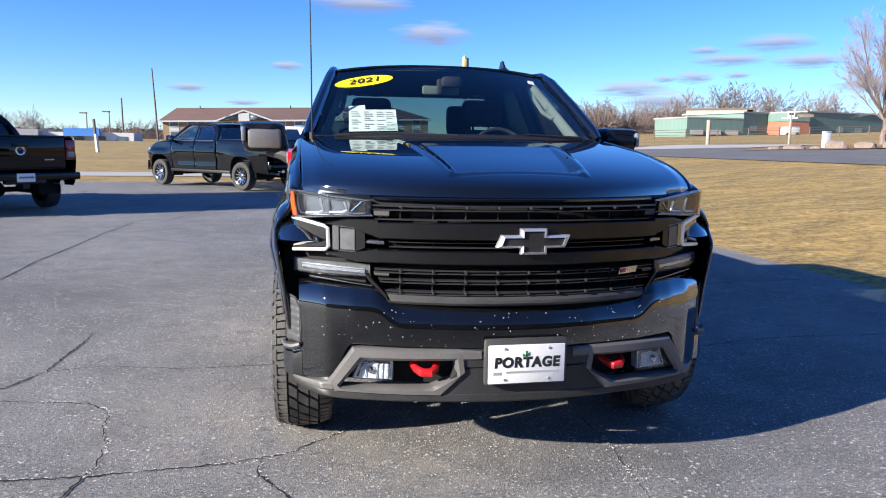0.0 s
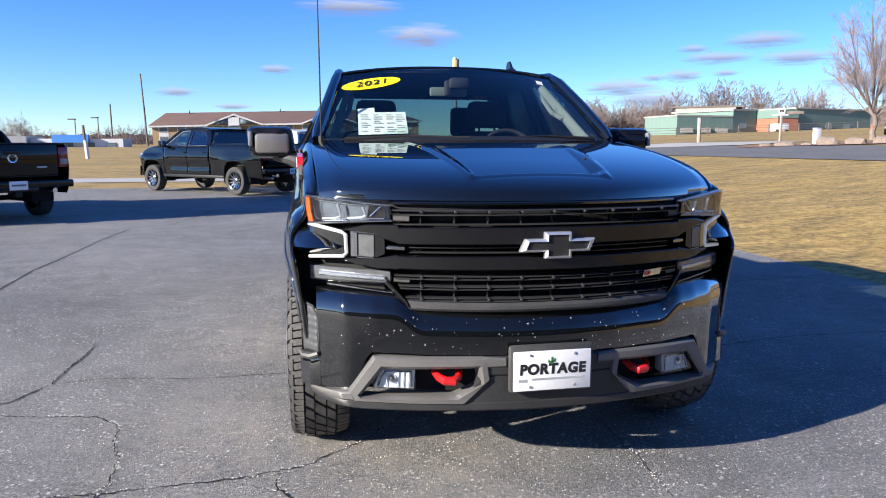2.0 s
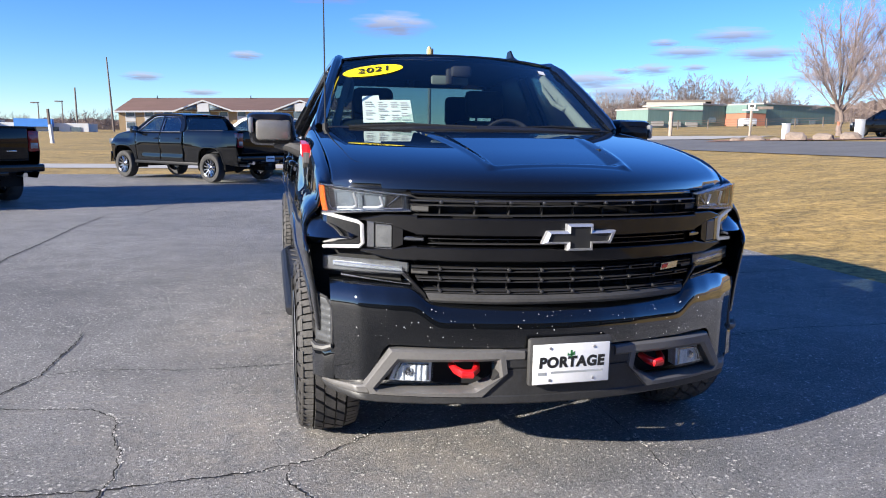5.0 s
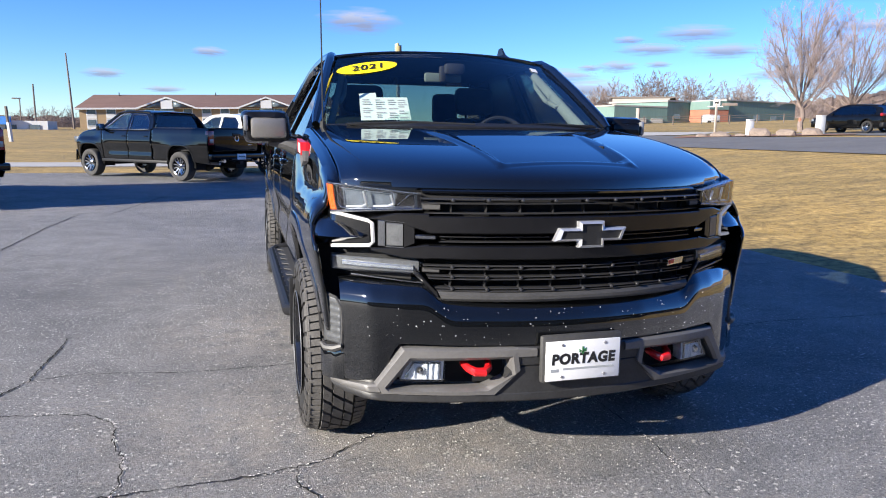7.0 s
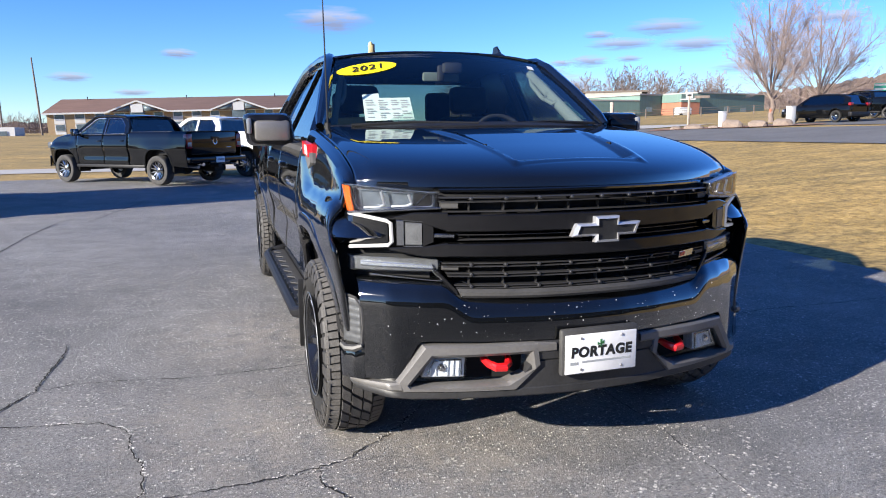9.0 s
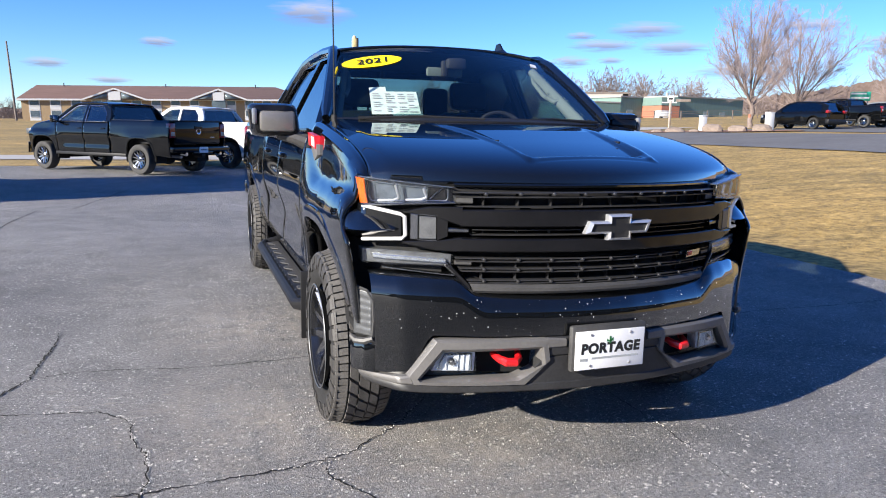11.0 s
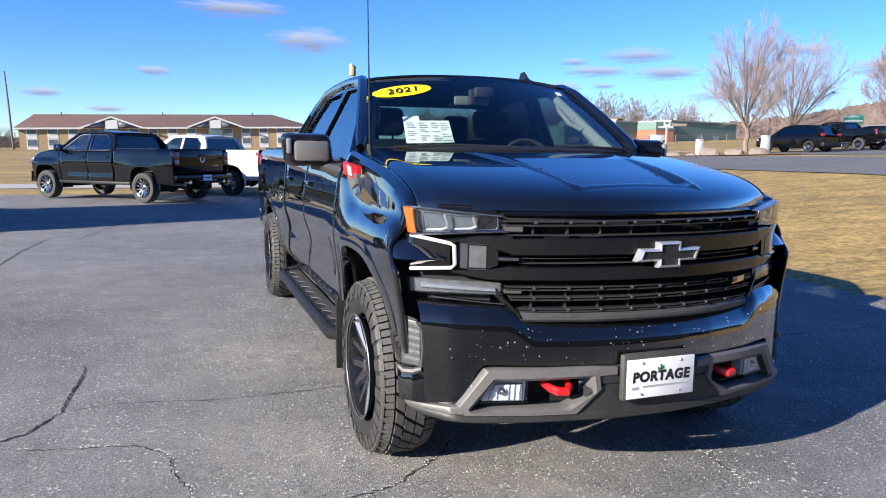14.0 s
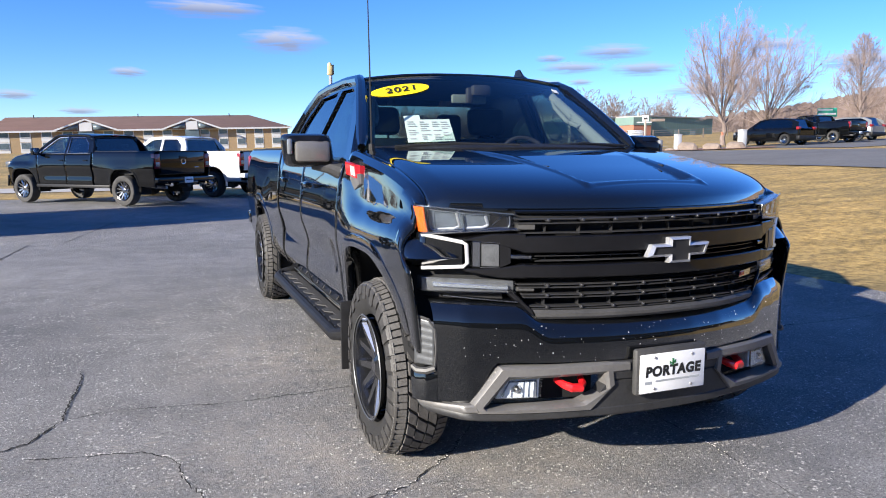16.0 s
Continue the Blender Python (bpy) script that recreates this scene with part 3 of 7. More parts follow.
def spoke_geo(rr=0.245, pairs=6, width=0.027):
    geos, edge = [], []
    for i in range(pairs):
        for s in (-1, 1):
            a = 2 * math.pi * i / pairs
            b = a + s * 0.27
            inner = Vector((0, math.cos(a + s * 0.12), math.sin(a + s * 0.12))) * 0.06
            outer = Vector((0, math.cos(b), math.sin(b))) * (rr - 0.02)
            d = (outer - inner).normalized()
            n = Vector((0, -d.z, d.y))
            v = []
            for p, w, xf in ((inner, width * 1.3, -0.085), (outer, width * 0.8, -0.118)):
                for q in (-1, 1):
                    v.append(tuple(p + n * (w * q) + Vector((xf + 0.05, 0, 0))))
                for q in (-0.55, 0.55):
                    v.append(tuple(p + n * (w * q) + Vector((xf, 0, 0))))
            geos.append((v, [(2, 3, 7, 6), (0, 2, 6, 4), (3, 1, 5, 7), (0, 4, 5, 1)]))
            e = []
            for p, w, xf in ((inner, width * 1.3, -0.085), (outer, width * 0.8, -0.118)):
                e += [tuple(p + n * (w * 0.55 * s) + Vector((xf - 0.002, 0, 0))), tuple(p + n * (w * 0.95 * s) + Vector((xf + 0.018, 0, 0)))]
            edge.append((e, [(0, 1, 3, 2)]))
    hub = lathe([(-0.105, 0.0), (-0.105, 0.030), (-0.098, 0.042), (-0.085, 0.075), (-0.05, 0.085)], 24)
    return join(hub, *geos), join(*edge)


TYRE, (TREAD, LUGS), RIM, (SPOKE, MILL) = tyre_geo(), tread_geo(), rim_geo(), spoke_geo()


def add_wheel(parent, x, y, side, detail=True, milled=M_milled, tyre_mat=M_rubber, spin=0.0):
    """A wheel under its truck; side: -1 faces -x, 1 faces +x."""
    m = Matrix.Translation((x, y, WHEEL_R)) @ (Matrix.Rotation(math.pi, 4, "Z") if side > 0 else Matrix.Identity(4)) @ Matrix.Rotation(spin, 4, "X")
    w = part("wheel", moved(TYRE, m), tyre_mat, parent, "knobbly black all-terrain tyre on alloy rim")
    if detail:
        tagged(part("tread", moved(TREAD, m), M_tread, w, angle=20), kind="stuff")
        tagged(part("sidewall_pattern", moved(LUGS, m), M_sidewall, w, angle=20), kind="stuff")
    part("rim", moved(RIM, m), M_rim, w, "black alloy rim")
    part("spokes", moved(SPOKE, m), M_rim if detail else M_smoke, w, angle=20)
    part("spoke_edges", moved(MILL, m), milled, w, "bright milled spoke edges")
    if detail:
        part("rim_lip", moved(lathe([(-0.140 + 0.003 * math.cos(k), 0.241 + 0.003 * math.sin(k)) for k in (0, 1.57, 3.14, 4.71)], 48, closed=True), m), M_vane, w, "silver rim lip")
    part("brake_disc", moved(lathe([(0.0, 0.05), (0.0, 0.17), (0.02, 0.17), (0.02, 0.05)], 24), m), M_steel, w)
    return w


FRONT_WIN = [(1.60, 1.365), (2.10, 1.745), (2.24, 1.795), (2.54, 1.80), (2.585, 1.37)]
REAR_WIN = [(2.685, 1.37), (2.645, 1.80), (3.18, 1.785), (3.40, 1.60), (3.46, 1.38)]
FRONT_OUT = [(1.47, 1.345), (2.04, 1.795), (2.22, 1.845), (2.595, 1.85), (2.635, 1.345)]
REAR_OUT = [(2.64, 1.345), (2.60, 1.85), (3.24, 1.835), (3.55, 1.63), (3.60, 1.345)]


def screen_point(u, v):
    """The windscreen: u across from -1 to 1, v from the cowl to the roof."""
    c = 1 - u * u
    x = u * (0.835 + (0.672 - 0.835) * v)
    y = 1.50 + (2.10 - 1.50) * v - c * (0.19 - 0.10 * v)
    z = 1.425 + (1.835 - 1.425) * v + c * (0.015 + 0.028 * v) + 0.02 * math.sin(math.pi * v)
    return x, y, z


def roof_point(u, v):
    c = 1 - abs(u) ** 2.6
    y = 2.10 - 0.09 * (1 - u * u) * (1 - v) + (3.52 - 2.10) * v
    z = 1.835 + 0.042 * c + 0.035 * math.sin(math.pi * clamp(v, 0, 1)) ** 0.8 - 0.03 * v * v
    return u * 0.70, y, z


def add_cab(truck, paint, glass_side, inside=True):
    """Doors, glass, pillars and roof, the same on both sides."""
    for s in (1, -1):
        fx = (lambda g: g) if s > 0 else flip_x
        d = part("front_door", fx(flank(1.565, 2.625, cut=False)), paint, truck, solid=0.012)
        part("window_frame", fx(ring(FRONT_OUT, FRONT_WIN, upper_left, (-0.035, 0, 0))), paint, d)
        part("window", fx(slab(FRONT_WIN, lambda y, z: (upper_x(z) - 0.018, y, z), (-0.005, 0, 0))), M_clear, d, "lightly tinted side glass")
        part("door_handle", fx(join(box(0.975, 1.012, 2.40, 2.56, 1.17, 1.205, 0.012), box(0.955, 0.985, 2.42, 2.54, 1.165, 1.21, 0.008))), paint, d)
        part("window_sill", fx(tube([(0.948, 1.62, 1.358), (0.95, 2.62, 1.358)], 0.011, 6)), M_gloss, d)
        d = part("rear_door", fx(flank(2.645, 3.60)), paint, truck, solid=0.012)
        part("window_frame", fx(ring(REAR_OUT, REAR_WIN, upper_left, (-0.035, 0, 0))), paint, d)
        part("window", fx(slab(REAR_WIN, lambda y, z: (upper_x(z) - 0.018, y, z), (-0.005, 0, 0))), glass_side, d, "tinted side glass")
        part("door_handle", fx(join(box(0.975, 1.012, 3.32, 3.48, 1.17, 1.205, 0.012), box(0.955, 0.985, 3.34, 3.46, 1.165, 1.21, 0.008))), paint, d)
        part("window_sill", fx(tube([(0.95, 2.65, 1.358), (0.95, 3.56, 1.358)], 0.011, 6)), M_gloss, d)
        rail = [(0.868, 1.51, 1.425), (0.852, 1.56, 1.468), (0.79, 1.78, 1.63), (0.725, 2.02, 1.79), (0.70, 2.15, 1.838), (0.690, 2.5, 1.856), (0.688, 3.0, 1.852), (0.695, 3.3, 1.83), (0.74, 3.50, 1.72), (0.84, 3.62, 1.52), (0.93, 3.66, 1.36)]
        part("roof_rail", fx(tube(rail, [0.022, 0.034, 0.036, 0.035, 0.034, 0.034, 0.034, 0.036, 0.045, 0.055, 0.05], 10)), paint, truck)
    part("roof", grid(lambda u, v: roof_point(2 * u - 1, v), 24, 20), paint, truck, solid=0.015)
    part("windscreen", grid(lambda u, v: screen_point(2 * u - 1, v), 24, 12), M_glass, truck, "raked windscreen glass")
    back = lambda x, z: (x, 3.62 - 0.16 * (z - 1.36) / 0.48, z)
    part("cab_back", ring([(-0.93, 1.0), (-0.93, 1.40), (-0.70, 1.84), (0.70, 1.84), (0.93, 1.40), (0.93, 1.0)],
                          [(-0.80, 1.30), (-0.80, 1.42), (-0.62, 1.77), (0.62, 1.77), (0.80, 1.42), (0.80, 1.30)], back, (0, -0.04, 0)), paint, truck)
    part("rear_window", slab([(-0.80, 1.30), (-0.80, 1.42), (-0.62, 1.77), (0.62, 1.77), (0.80, 1.42), (0.80, 1.30)], lambda x, z: (x, 3.60 - 0.16 * (z - 1.36) / 0.48, z), (0, -0.005, 0)), M_rear if inside else glass_side, truck, "rear cab glass")


def add_bed(truck, paint, lens=True):
    for s in (1, -1):
        fx = (lambda g: g) if s > 0 else flip_x
        part("bed_side", fx(flank(3.66, 5.80)), paint, truck, solid=0.012)
        part("bed_rail", fx(box(0.80, 0.925, 3.68, 5.80, 1.395, 1.428, 0.012)), M_matte, truck)
        part("bed_wall", fx(box(0.78, 0.80, 3.70, 5.80, 0.86, 1.40)), M_matte, truck)
        tl = part("tail_lamp", fx(box(0.80, 0.985, 5.70, 5.835, 0.98, 1.36, 0.02)), M_taillens, truck, "red tail lamp lens")
        part("reversing_lens", fx(box(0.83, 0.96, 5.825, 5.842, 1.04, 1.14, 0.006)), M_frost, tl)
        part("wheel_flare", fx(flare(AXLE_R)), paint, truck, solid=0.008)
        part("wheel_well", fx(well(AXLE_R)), M_dark, truck)
    part("bed_floor", box(-0.80, 0.80, 3.70, 5.78, 0.82, 0.86), M_matte, truck)
    tg = part("tailgate", box(-0.79, 0.79, 5.745, 5.825, 0.84, 1.41, 0.02), paint, truck)
    part("tailgate_cap", box(-0.80, 0.80, 5.70, 5.84, 1.405, 1.435, 0.01), M_matte, tg)
    part("gate_handle", box(-0.14, 0.14, 5.82, 5.84, 1.22, 1.30, 0.008), M_gloss, tg)
    rb = part("rear_bumper", join(box(-0.99, 0.99, 5.80, 5.98, 0.62, 0.76, 0.03), box(-0.35, 0.35, 5.86, 5.99, 0.56, 0.64, 0.02)), paint, truck)
    part("tow_bar", box(-0.06, 0.06, 5.7, 5.98, 0.47, 0.57, 0.01), M_matte, rb)


def add_chassis(truck):
    part("frame_rail", join(box(0.36, 0.46, 0.55, 5.8, 0.52, 0.66, 0.01), box(-0.46, -0.36, 0.55, 5.8, 0.52, 0.66, 0.01)), M_dark, truck)
    part("floor_pan", box(-0.90, 0.90, 1.5, 3.62, 0.50, 0.62, 0.02), M_dark, truck)
    part("front_axle", join(tube([(-0.78, AXLE_F, 0.40), (0.78, AXLE_F, 0.40)], 0.035, 8), box(-0.30, 0.30, AXLE_F - 0.15, AXLE_F + 0.25, 0.34, 0.60, 0.04)), M_dark, truck)
    part("rear_axle", join(tube([(-0.78, AXLE_R, 0.40), (0.78, AXLE_R, 0.40)], 0.05, 8), tube([(0, AXLE_R - 0.18, 0.40), (0, AXLE_R - 0.02, 0.40), (0, AXLE_R + 0.15, 0.40)], [0.08, 0.16, 0.10], 12)), M_dark, truck)
    part("exhaust", tube([(0.30, 2.2, 0.45), (0.45, 4.2, 0.48), (0.62, 4.9, 0.52), (0.70, 5.9, 0.50)], 0.035, 8), M_steel, truck)


def mirror(truck, s, paint):
    """A door mirror: cap coloured as lit or shaded by side, black shell and arm, glass behind."""
    fx = (lambda g: moved(g, Matrix.Translation((-0.05, 0, 0)))) if s > 0 else flip_x

    def shell(u, v):
        # u round the housing, v from the front cap to the back rim
        a = 2 * math.pi * u
        ca, sa = math.cos(a), math.sin(a)
        e = 0.32
        px, pz = math.copysign(abs(ca) ** e, ca), math.copysign(abs(sa) ** e, sa)
        k = (0.55, 0.86, 0.97, 1.0)[min(int(v * 3 + 0.5), 3)]
        yy = (-0.085, -0.07, -0.03, 0.06)[min(int(v * 3 + 0.5), 3)]
        return 1.118 + px * 0.130 * k + 0.012 * pz, 1.70 + yy + 0.05 * (px > 0) * 0.5, 1.408 + pz * 0.092 * k
    h = part("mirror_housing", fx(join(grid(shell, 40, 3), ([shell(i / 40, 0) for i in range(40)], [tuple(range(40))]), ([shell(i / 40, 1) for i in range(40)], [tuple(range(40))]))), M_gloss, truck, "black door mirror housing")
    # sunlight put into the colour: left cap silver as lit, right cap black
    part("mirror_cap", fx(box(1.015, 1.205, 1.606, 1.64, 1.345, 1.458, 0.02)), M_litcap if s < 0 else M_gloss, h, "smoothly curved mirror cap")
    part("mirror_arm", fx(tube([(0.905, 1.64, 1.285), (0.96, 1.65, 1.295), (1.02, 1.66, 1.318), (1.10, 1.69, 1.330)], [0.050, 0.046, 0.036, 0.026], 10)), M_trim, h, "grey plastic mirror arm")
    part("signal_lens", fx(box(1.216, 1.242, 1.622, 1.66, 1.385, 1.470, 0.010)), M_frost, h, "clear side lens")
    part("mirror_glass", fx(box(1.02, 1.21, 1.762, 1.768, 1.335, 1.475, 0.002)), M_chrome, h)


def hero_pickup():
    t = thing("pickup_truck", "black crew-cab pickup with off-road tyres parked on grey asphalt", "pickup truck")
    # --- flanks and wheels
    for s in (1, -1):
        fx = (lambda g: g) if s > 0 else flip_x
        fd = part("fender", fx(grid(fender_point, 36, 34, lambda u, v: abs((fender_point(u, v)[1] - AXLE_F) / 0.495) ** 3 + abs((fender_point(u, v)[2] - WHEEL_R) / 0.555) ** 3 > 1 and (fender_point(u, v)[1] > 0.6 or fender_point(u, v)[2] > 0.60))), M_paint, t, solid=0.012)
        part("wheel_flare", fx(flare(AXLE_F, 26)), M_paint, t, solid=0.008)
        part("wheel_well", fx(well(AXLE_F, 26)), M_matte, t)
        part("fender_vent", fx(slab([(1.21, 1.240), (1.24, 1.290), (1.37, 1.295), (1.40, 1.255), (1.31, 1.205)], lambda y, z: (0.966, y, z), (-0.05, 0, 0))), M_skid, fd, "grey fender badge plate")
        part("badge", fx(slab([(1.245, 1.268), (1.270, 1.332), (1.470, 1.348), (1.448, 1.284)], lambda y, z: (0.972, y, z), (-0.03, 0, 0))), M_red, fd, "small red trim badge")
        for q in (((1.258, 1.278), (1.278, 1.324), (1.300, 1.326), (1.284, 1.280)), ((1.306, 1.282), (1.322, 1.328), (1.344, 1.330), (1.330, 1.284))):
            part("badge_letter", fx(slab(q, lambda y, z: (0.976, y, z), (-0.003, 0, 0))), M_white, fd)
        part("mud_flap", fx(box(0.74, 1.035, 1.375, 1.392, 0.25, 0.62, 0.006)), M_matte, t, "black rubber mud flap")
        part("mud_flap", fx(box(0.72, 1.0, 5.20, 5.215, 0.28, 0.58, 0.006)), M_matte, t, "black rubber mud flap")
        st = part("side_step", fx(join(tube([(0.86, 1.50, 0.44), (0.98, 1.47, 0.41), (1.030, 1.56, 0.40), (1.035, 2.5, 0.40), (1.035, 3.55, 0.40), (0.99, 3.66, 0.41), (0.86, 3.66, 0.44)], 0.035, 10),
                                       box(0.885, 1.015, 1.53, 3.60, 0.405, 0.425, 0.006), tube([(0.885, 1.55, 0.40), (0.885, 3.58, 0.40)], 0.022, 8))), M_matte, t, "black tubular side step")
        saw = [(0.945, 1.56), (1.035, 1.60)]
        for k in range(9):
            y = 1.66 + k * 0.21
            saw += [(1.035, y), (0.992, y + 0.03), (0.992, y + 0.10), (1.035, y + 0.14)]
        saw += [(1.035, 3.54), (0.945, 3.58)]
        part("tread_pad", fx(slab(saw, lambda x, y: (x - 0.045, y, 0.427), (0, 0, 0.006))), M_trim, st, "raised saw-edged tread plate")
        part("step_rail", fx(tube([(0.88, 1.52, 0.455), (0.88, 3.60, 0.455)], 0.014, 8)), M_slat, st)
        for k in range(14):
            part("step_bolt", fx(moved(lathe([(-0.004, 0), (-0.003, 0.006), (0.002, 0.007)], 8), Matrix.Translation((1.011, 1.62 + k * 0.145, 0.432)) @ Matrix.Rotation(radians(90), 4, "Y"))), M_slat, st)
        mirror(t, s, M_paint)
        for ax in (HUB_F, AXLE_R):
            add_wheel(t, s * 0.895, ax, s, spin=0.3 * s + ax)
    add_cab(t, M_paint, M_tint)
    add_bed(t, M_paint)
    add_chassis(t)

    # --- bonnet
    def nose(x):
        return 0.095 + 0.45 * x * x

    def hood_z(x, y):
        """Height of the bonnet's skin, with the band round the sunk scoop panel."""
        yf = nose(x)
        k = clamp((y - yf) / (1.47 - 0.16 * (1 - (x / 0.9) ** 2) - yf), 0, 1)
        z = 1.180 + 0.235 * k ** 0.42
        d, e = 0.278 + 0.13 * y - abs(x), y - 0.19
        m_ = min(d, 0.55 * e)
        z += 0.012 * smooth(m_ / 0.024) * smooth((1.3 - y) / 0.4) - 0.012 * smooth((abs(x) - 0.80) / 0.09)
        z -= 0.27 * clamp(e, 0, 0.10) * smooth(d / 0.06) * clamp((0.60 - e) / 0.50, 0, 1)
        return z - 0.009 * smooth((m_ - 0.050) / 0.016) * smooth((1.05 - y) / 0.5)

    def bonnet(u, v):
        x = (2 * u - 1) * (0.885 + 0.02 * v)
        yf = nose(x)
        if v < 0.06:
            k = v / 0.06
            return x, yf + 0.03 * (1 - k), 1.150 + 0.030 * k
        k = (v - 0.06) / 0.94
        k = k * k * 0.35 + k * 0.65
        y = yf + (1.47 - 0.16 * (1 - (x / 0.9) ** 2) - yf) * k
        return x, y, hood_z(x, y)
    hood = part("bonnet", grid(bonnet, 180, 150), M_paint, t, "black bonnet with raised central scoop", solid=0.012, angle=50)
    for s in (1, -1):
        fx = (lambda g: g) if s > 0 else flip_x
        part("scoop_vent", fx(join(*[box(0.300 + k * 0.012, 0.309 + k * 0.012, 0.50 + k * 0.018, 0.545 + k * 0.018, hood_z(0.31, 0.53) - 0.004, hood_z(0.31, 0.53) + 0.006, 0.002) for k in range(3)])), M_matte, hood)

    def panel(u, v):
        y = 0.305 + 0.62 * v
        x = (2 * u - 1) * (0.278 + 0.13 * y - 0.066)
        return x, y, hood_z(x, y) + 0.003
    part("scoop_panel", grid(panel, 40, 40), M_satin, hood, "satin black scoop panel")
    part("cowl", grid(lambda u, v: (lambda p: (p[0], p[1] - 0.005 - 0.10 * (1 - v), p[2] - 0.004 - 0.022 * (1 - v)))(screen_point(2 * u - 1, 0)), 24, 4), M_matte, t, "black plastic cowl panel", solid=0.01)
    for s, x0, x1 in ((1, -0.72, -0.05), (1, 0.10, 0.72)):
        part("wiper", tube([(x0, 1.43 - 0.16 * (1 - (x0 / 0.84) ** 2), 1.425), ((x0 + x1) / 2, 1.35, 1.44), (x1, 1.43 - 0.17 * (1 - (x1 / 0.84) ** 2), 1.43)], 0.009, 6), M_ink, t)

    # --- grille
    # near-black backing sheets stand in for the shaded depth behind the slats
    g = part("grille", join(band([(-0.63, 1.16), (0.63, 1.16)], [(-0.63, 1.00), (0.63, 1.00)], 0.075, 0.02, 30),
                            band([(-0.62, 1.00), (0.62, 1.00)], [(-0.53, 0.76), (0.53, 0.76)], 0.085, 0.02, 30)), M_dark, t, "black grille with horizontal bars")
    bar = lambda zt0, zb0, x, off, th, bulge=0.0: band([(-x, zt0 - bulge), (-x / 2, zt0 - bulge / 4), (0, zt0), (x / 2, zt0 - bulge / 4), (x, zt0 - bulge)], [(-x, zb0 - bulge), (-x / 2, zb0 - bulge / 4), (0, zb0), (x / 2, zb0 - bulge / 4), (x, zb0 - bulge)], off, th, 30)
    part("grille_bar", bar(1.082, 1.017, 0.592, -0.012, 0.06, 0.006), M_gloss, g)
    part("grille_bar", bar(0.970, 0.920, 0.592, -0.012, 0.07, 0.006), M_gloss, g)
    for fx in (lambda q: q, flip_x):
        part("side_panel", fx(join(band([(-0.790, 1.062), (-0.70, 1.084), (-0.590, 1.086)], [(-0.790, 1.058), (-0.70, 1.046), (-0.590, 1.014)], -0.012, 0.06, 14),
                                   band([(-0.676, 1.046), (-0.640, 1.034)], [(-0.676, 0.950), (-0.640, 0.968)], -0.012, 0.06, 4),
                                   band([(-0.790, 0.944), (-0.676, 0.952), (-0.590, 0.968)], [(-0.790, 0.934), (-0.676, 0.912), (-0.590, 0.912)], -0.012, 0.06, 12))), M_gloss, g, "gloss black grille side panel")
    for z, x in ((1.148, 0.605), (1.131, 0.605), (1.094, 0.60), (1.006, 0.545), (0.986, 0.545), (0.892, 0.60), (0.880, 0.60), (0.852, 0.585), (0.841, 0.58), (0.806, 0.56), (0.796, 0.555)):
        part("grille_slat", bar(z, z - 0.0055, x, 0.014, 0.04, 0.006), M_slat, g)
    for k in range(-4, 5):
        x = k * 0.125
        y = plan_y(x) + 0.006
        for z in (1.141, 0.886, 0.847, 0.801):
            part("grille_stud", moved(lathe([(-0.004, 0.0), (-0.003, 0.005), (0.0, 0.0068), (0.03, 0.007)], 10), Matrix.Translation((x, y + 0.004, z - 0.006 * (x / 0.6) ** 2)) @ Matrix.Rotation(radians(90), 4, "Z")), M_slat, g)
        for z0, z1 in ((1.088, 1.142), (0.986, 1.004), (0.80, 0.89)):
            part("grille_fin", box(x - 0.0012, x + 0.0012, y + 0.030, y + 0.055, z0 - 0.004, z1), M_dark, g)
    part("grille_frame", join(band([(-0.552, 0.784), (0, 0.788), (0.552, 0.784)], [(-0.535, 0.748), (0, 0.752), (0.535, 0.748)], 0.004, 0.05, 40, ch=0.012)), M_trim, g, "dark grey lower grille frame")
    for fx in (lambda q: q, flip_x):
        part("frame_end", fx(band([(-0.628, 0.866), (-0.556, 0.786)], [(-0.640, 0.852), (-0.548, 0.752)], 0.006, 0.05, 10, ch=0.006)), M_gloss, g)
    for fx in (lambda q: q, flip_x):
        part("end_bar", fx(band([(-0.652, 1.004), (-0.566, 1.004)], [(-0.652, 0.986), (-0.566, 0.986)], -0.004, 0.03, 6)), M_smoke, g)
        for z0, z1 in ((1.122, 1.098), (0.872, 0.856)):
            part("end_block", fx(band([(-0.602, z0), (-0.545, z0)], [(-0.602, z1), (-0.545, z1)], 0.02, 0.03, 4)), M_trim, g)
    # the maker's cross-shaped emblem as a plain form
    bw = [(-0.148, 0.992), (-0.126, 1.040), (-0.052, 1.040), (-0.052, 1.066), (0.052, 1.066), (0.052, 1.040), (0.150, 1.040), (0.128, 0.992), (0.052, 0.992), (0.052, 0.966), (-0.052, 0.966), (-0.052, 0.992)]
    inn = [(-0.128, 1.000), (-0.116, 1.031), (-0.042, 1.031), (-0.042, 1.057), (0.042, 1.057), (0.042, 1.031), (0.130, 1.031), (0.117, 1.000), (0.042, 1.000), (0.042, 0.975), (-0.042, 0.975), (-0.042, 1.000)]
    edge_loops = [[(x, plan_y(x) + off, z) for x, z in poly] for poly, off in ((bw, -0.012), (bw, -0.036), (inn, -0.043), (inn, -0.020))]
    em = part("emblem", ([p for lp in edge_loops for p in lp], [(12 * k + m, 12 * k + (m + 1) % 12, 12 * k + 12 + (m + 1) % 12, 12 * k + 12 + m) for k in range(3) for m in range(12)]), M_bright, g, "chrome-edged black emblem", angle=15)
    part("emblem_face", slab(inn, lambda x, z: (x, plan_y(x) - 0.036, z), (0, 0.02, 0)), M_ink, em)
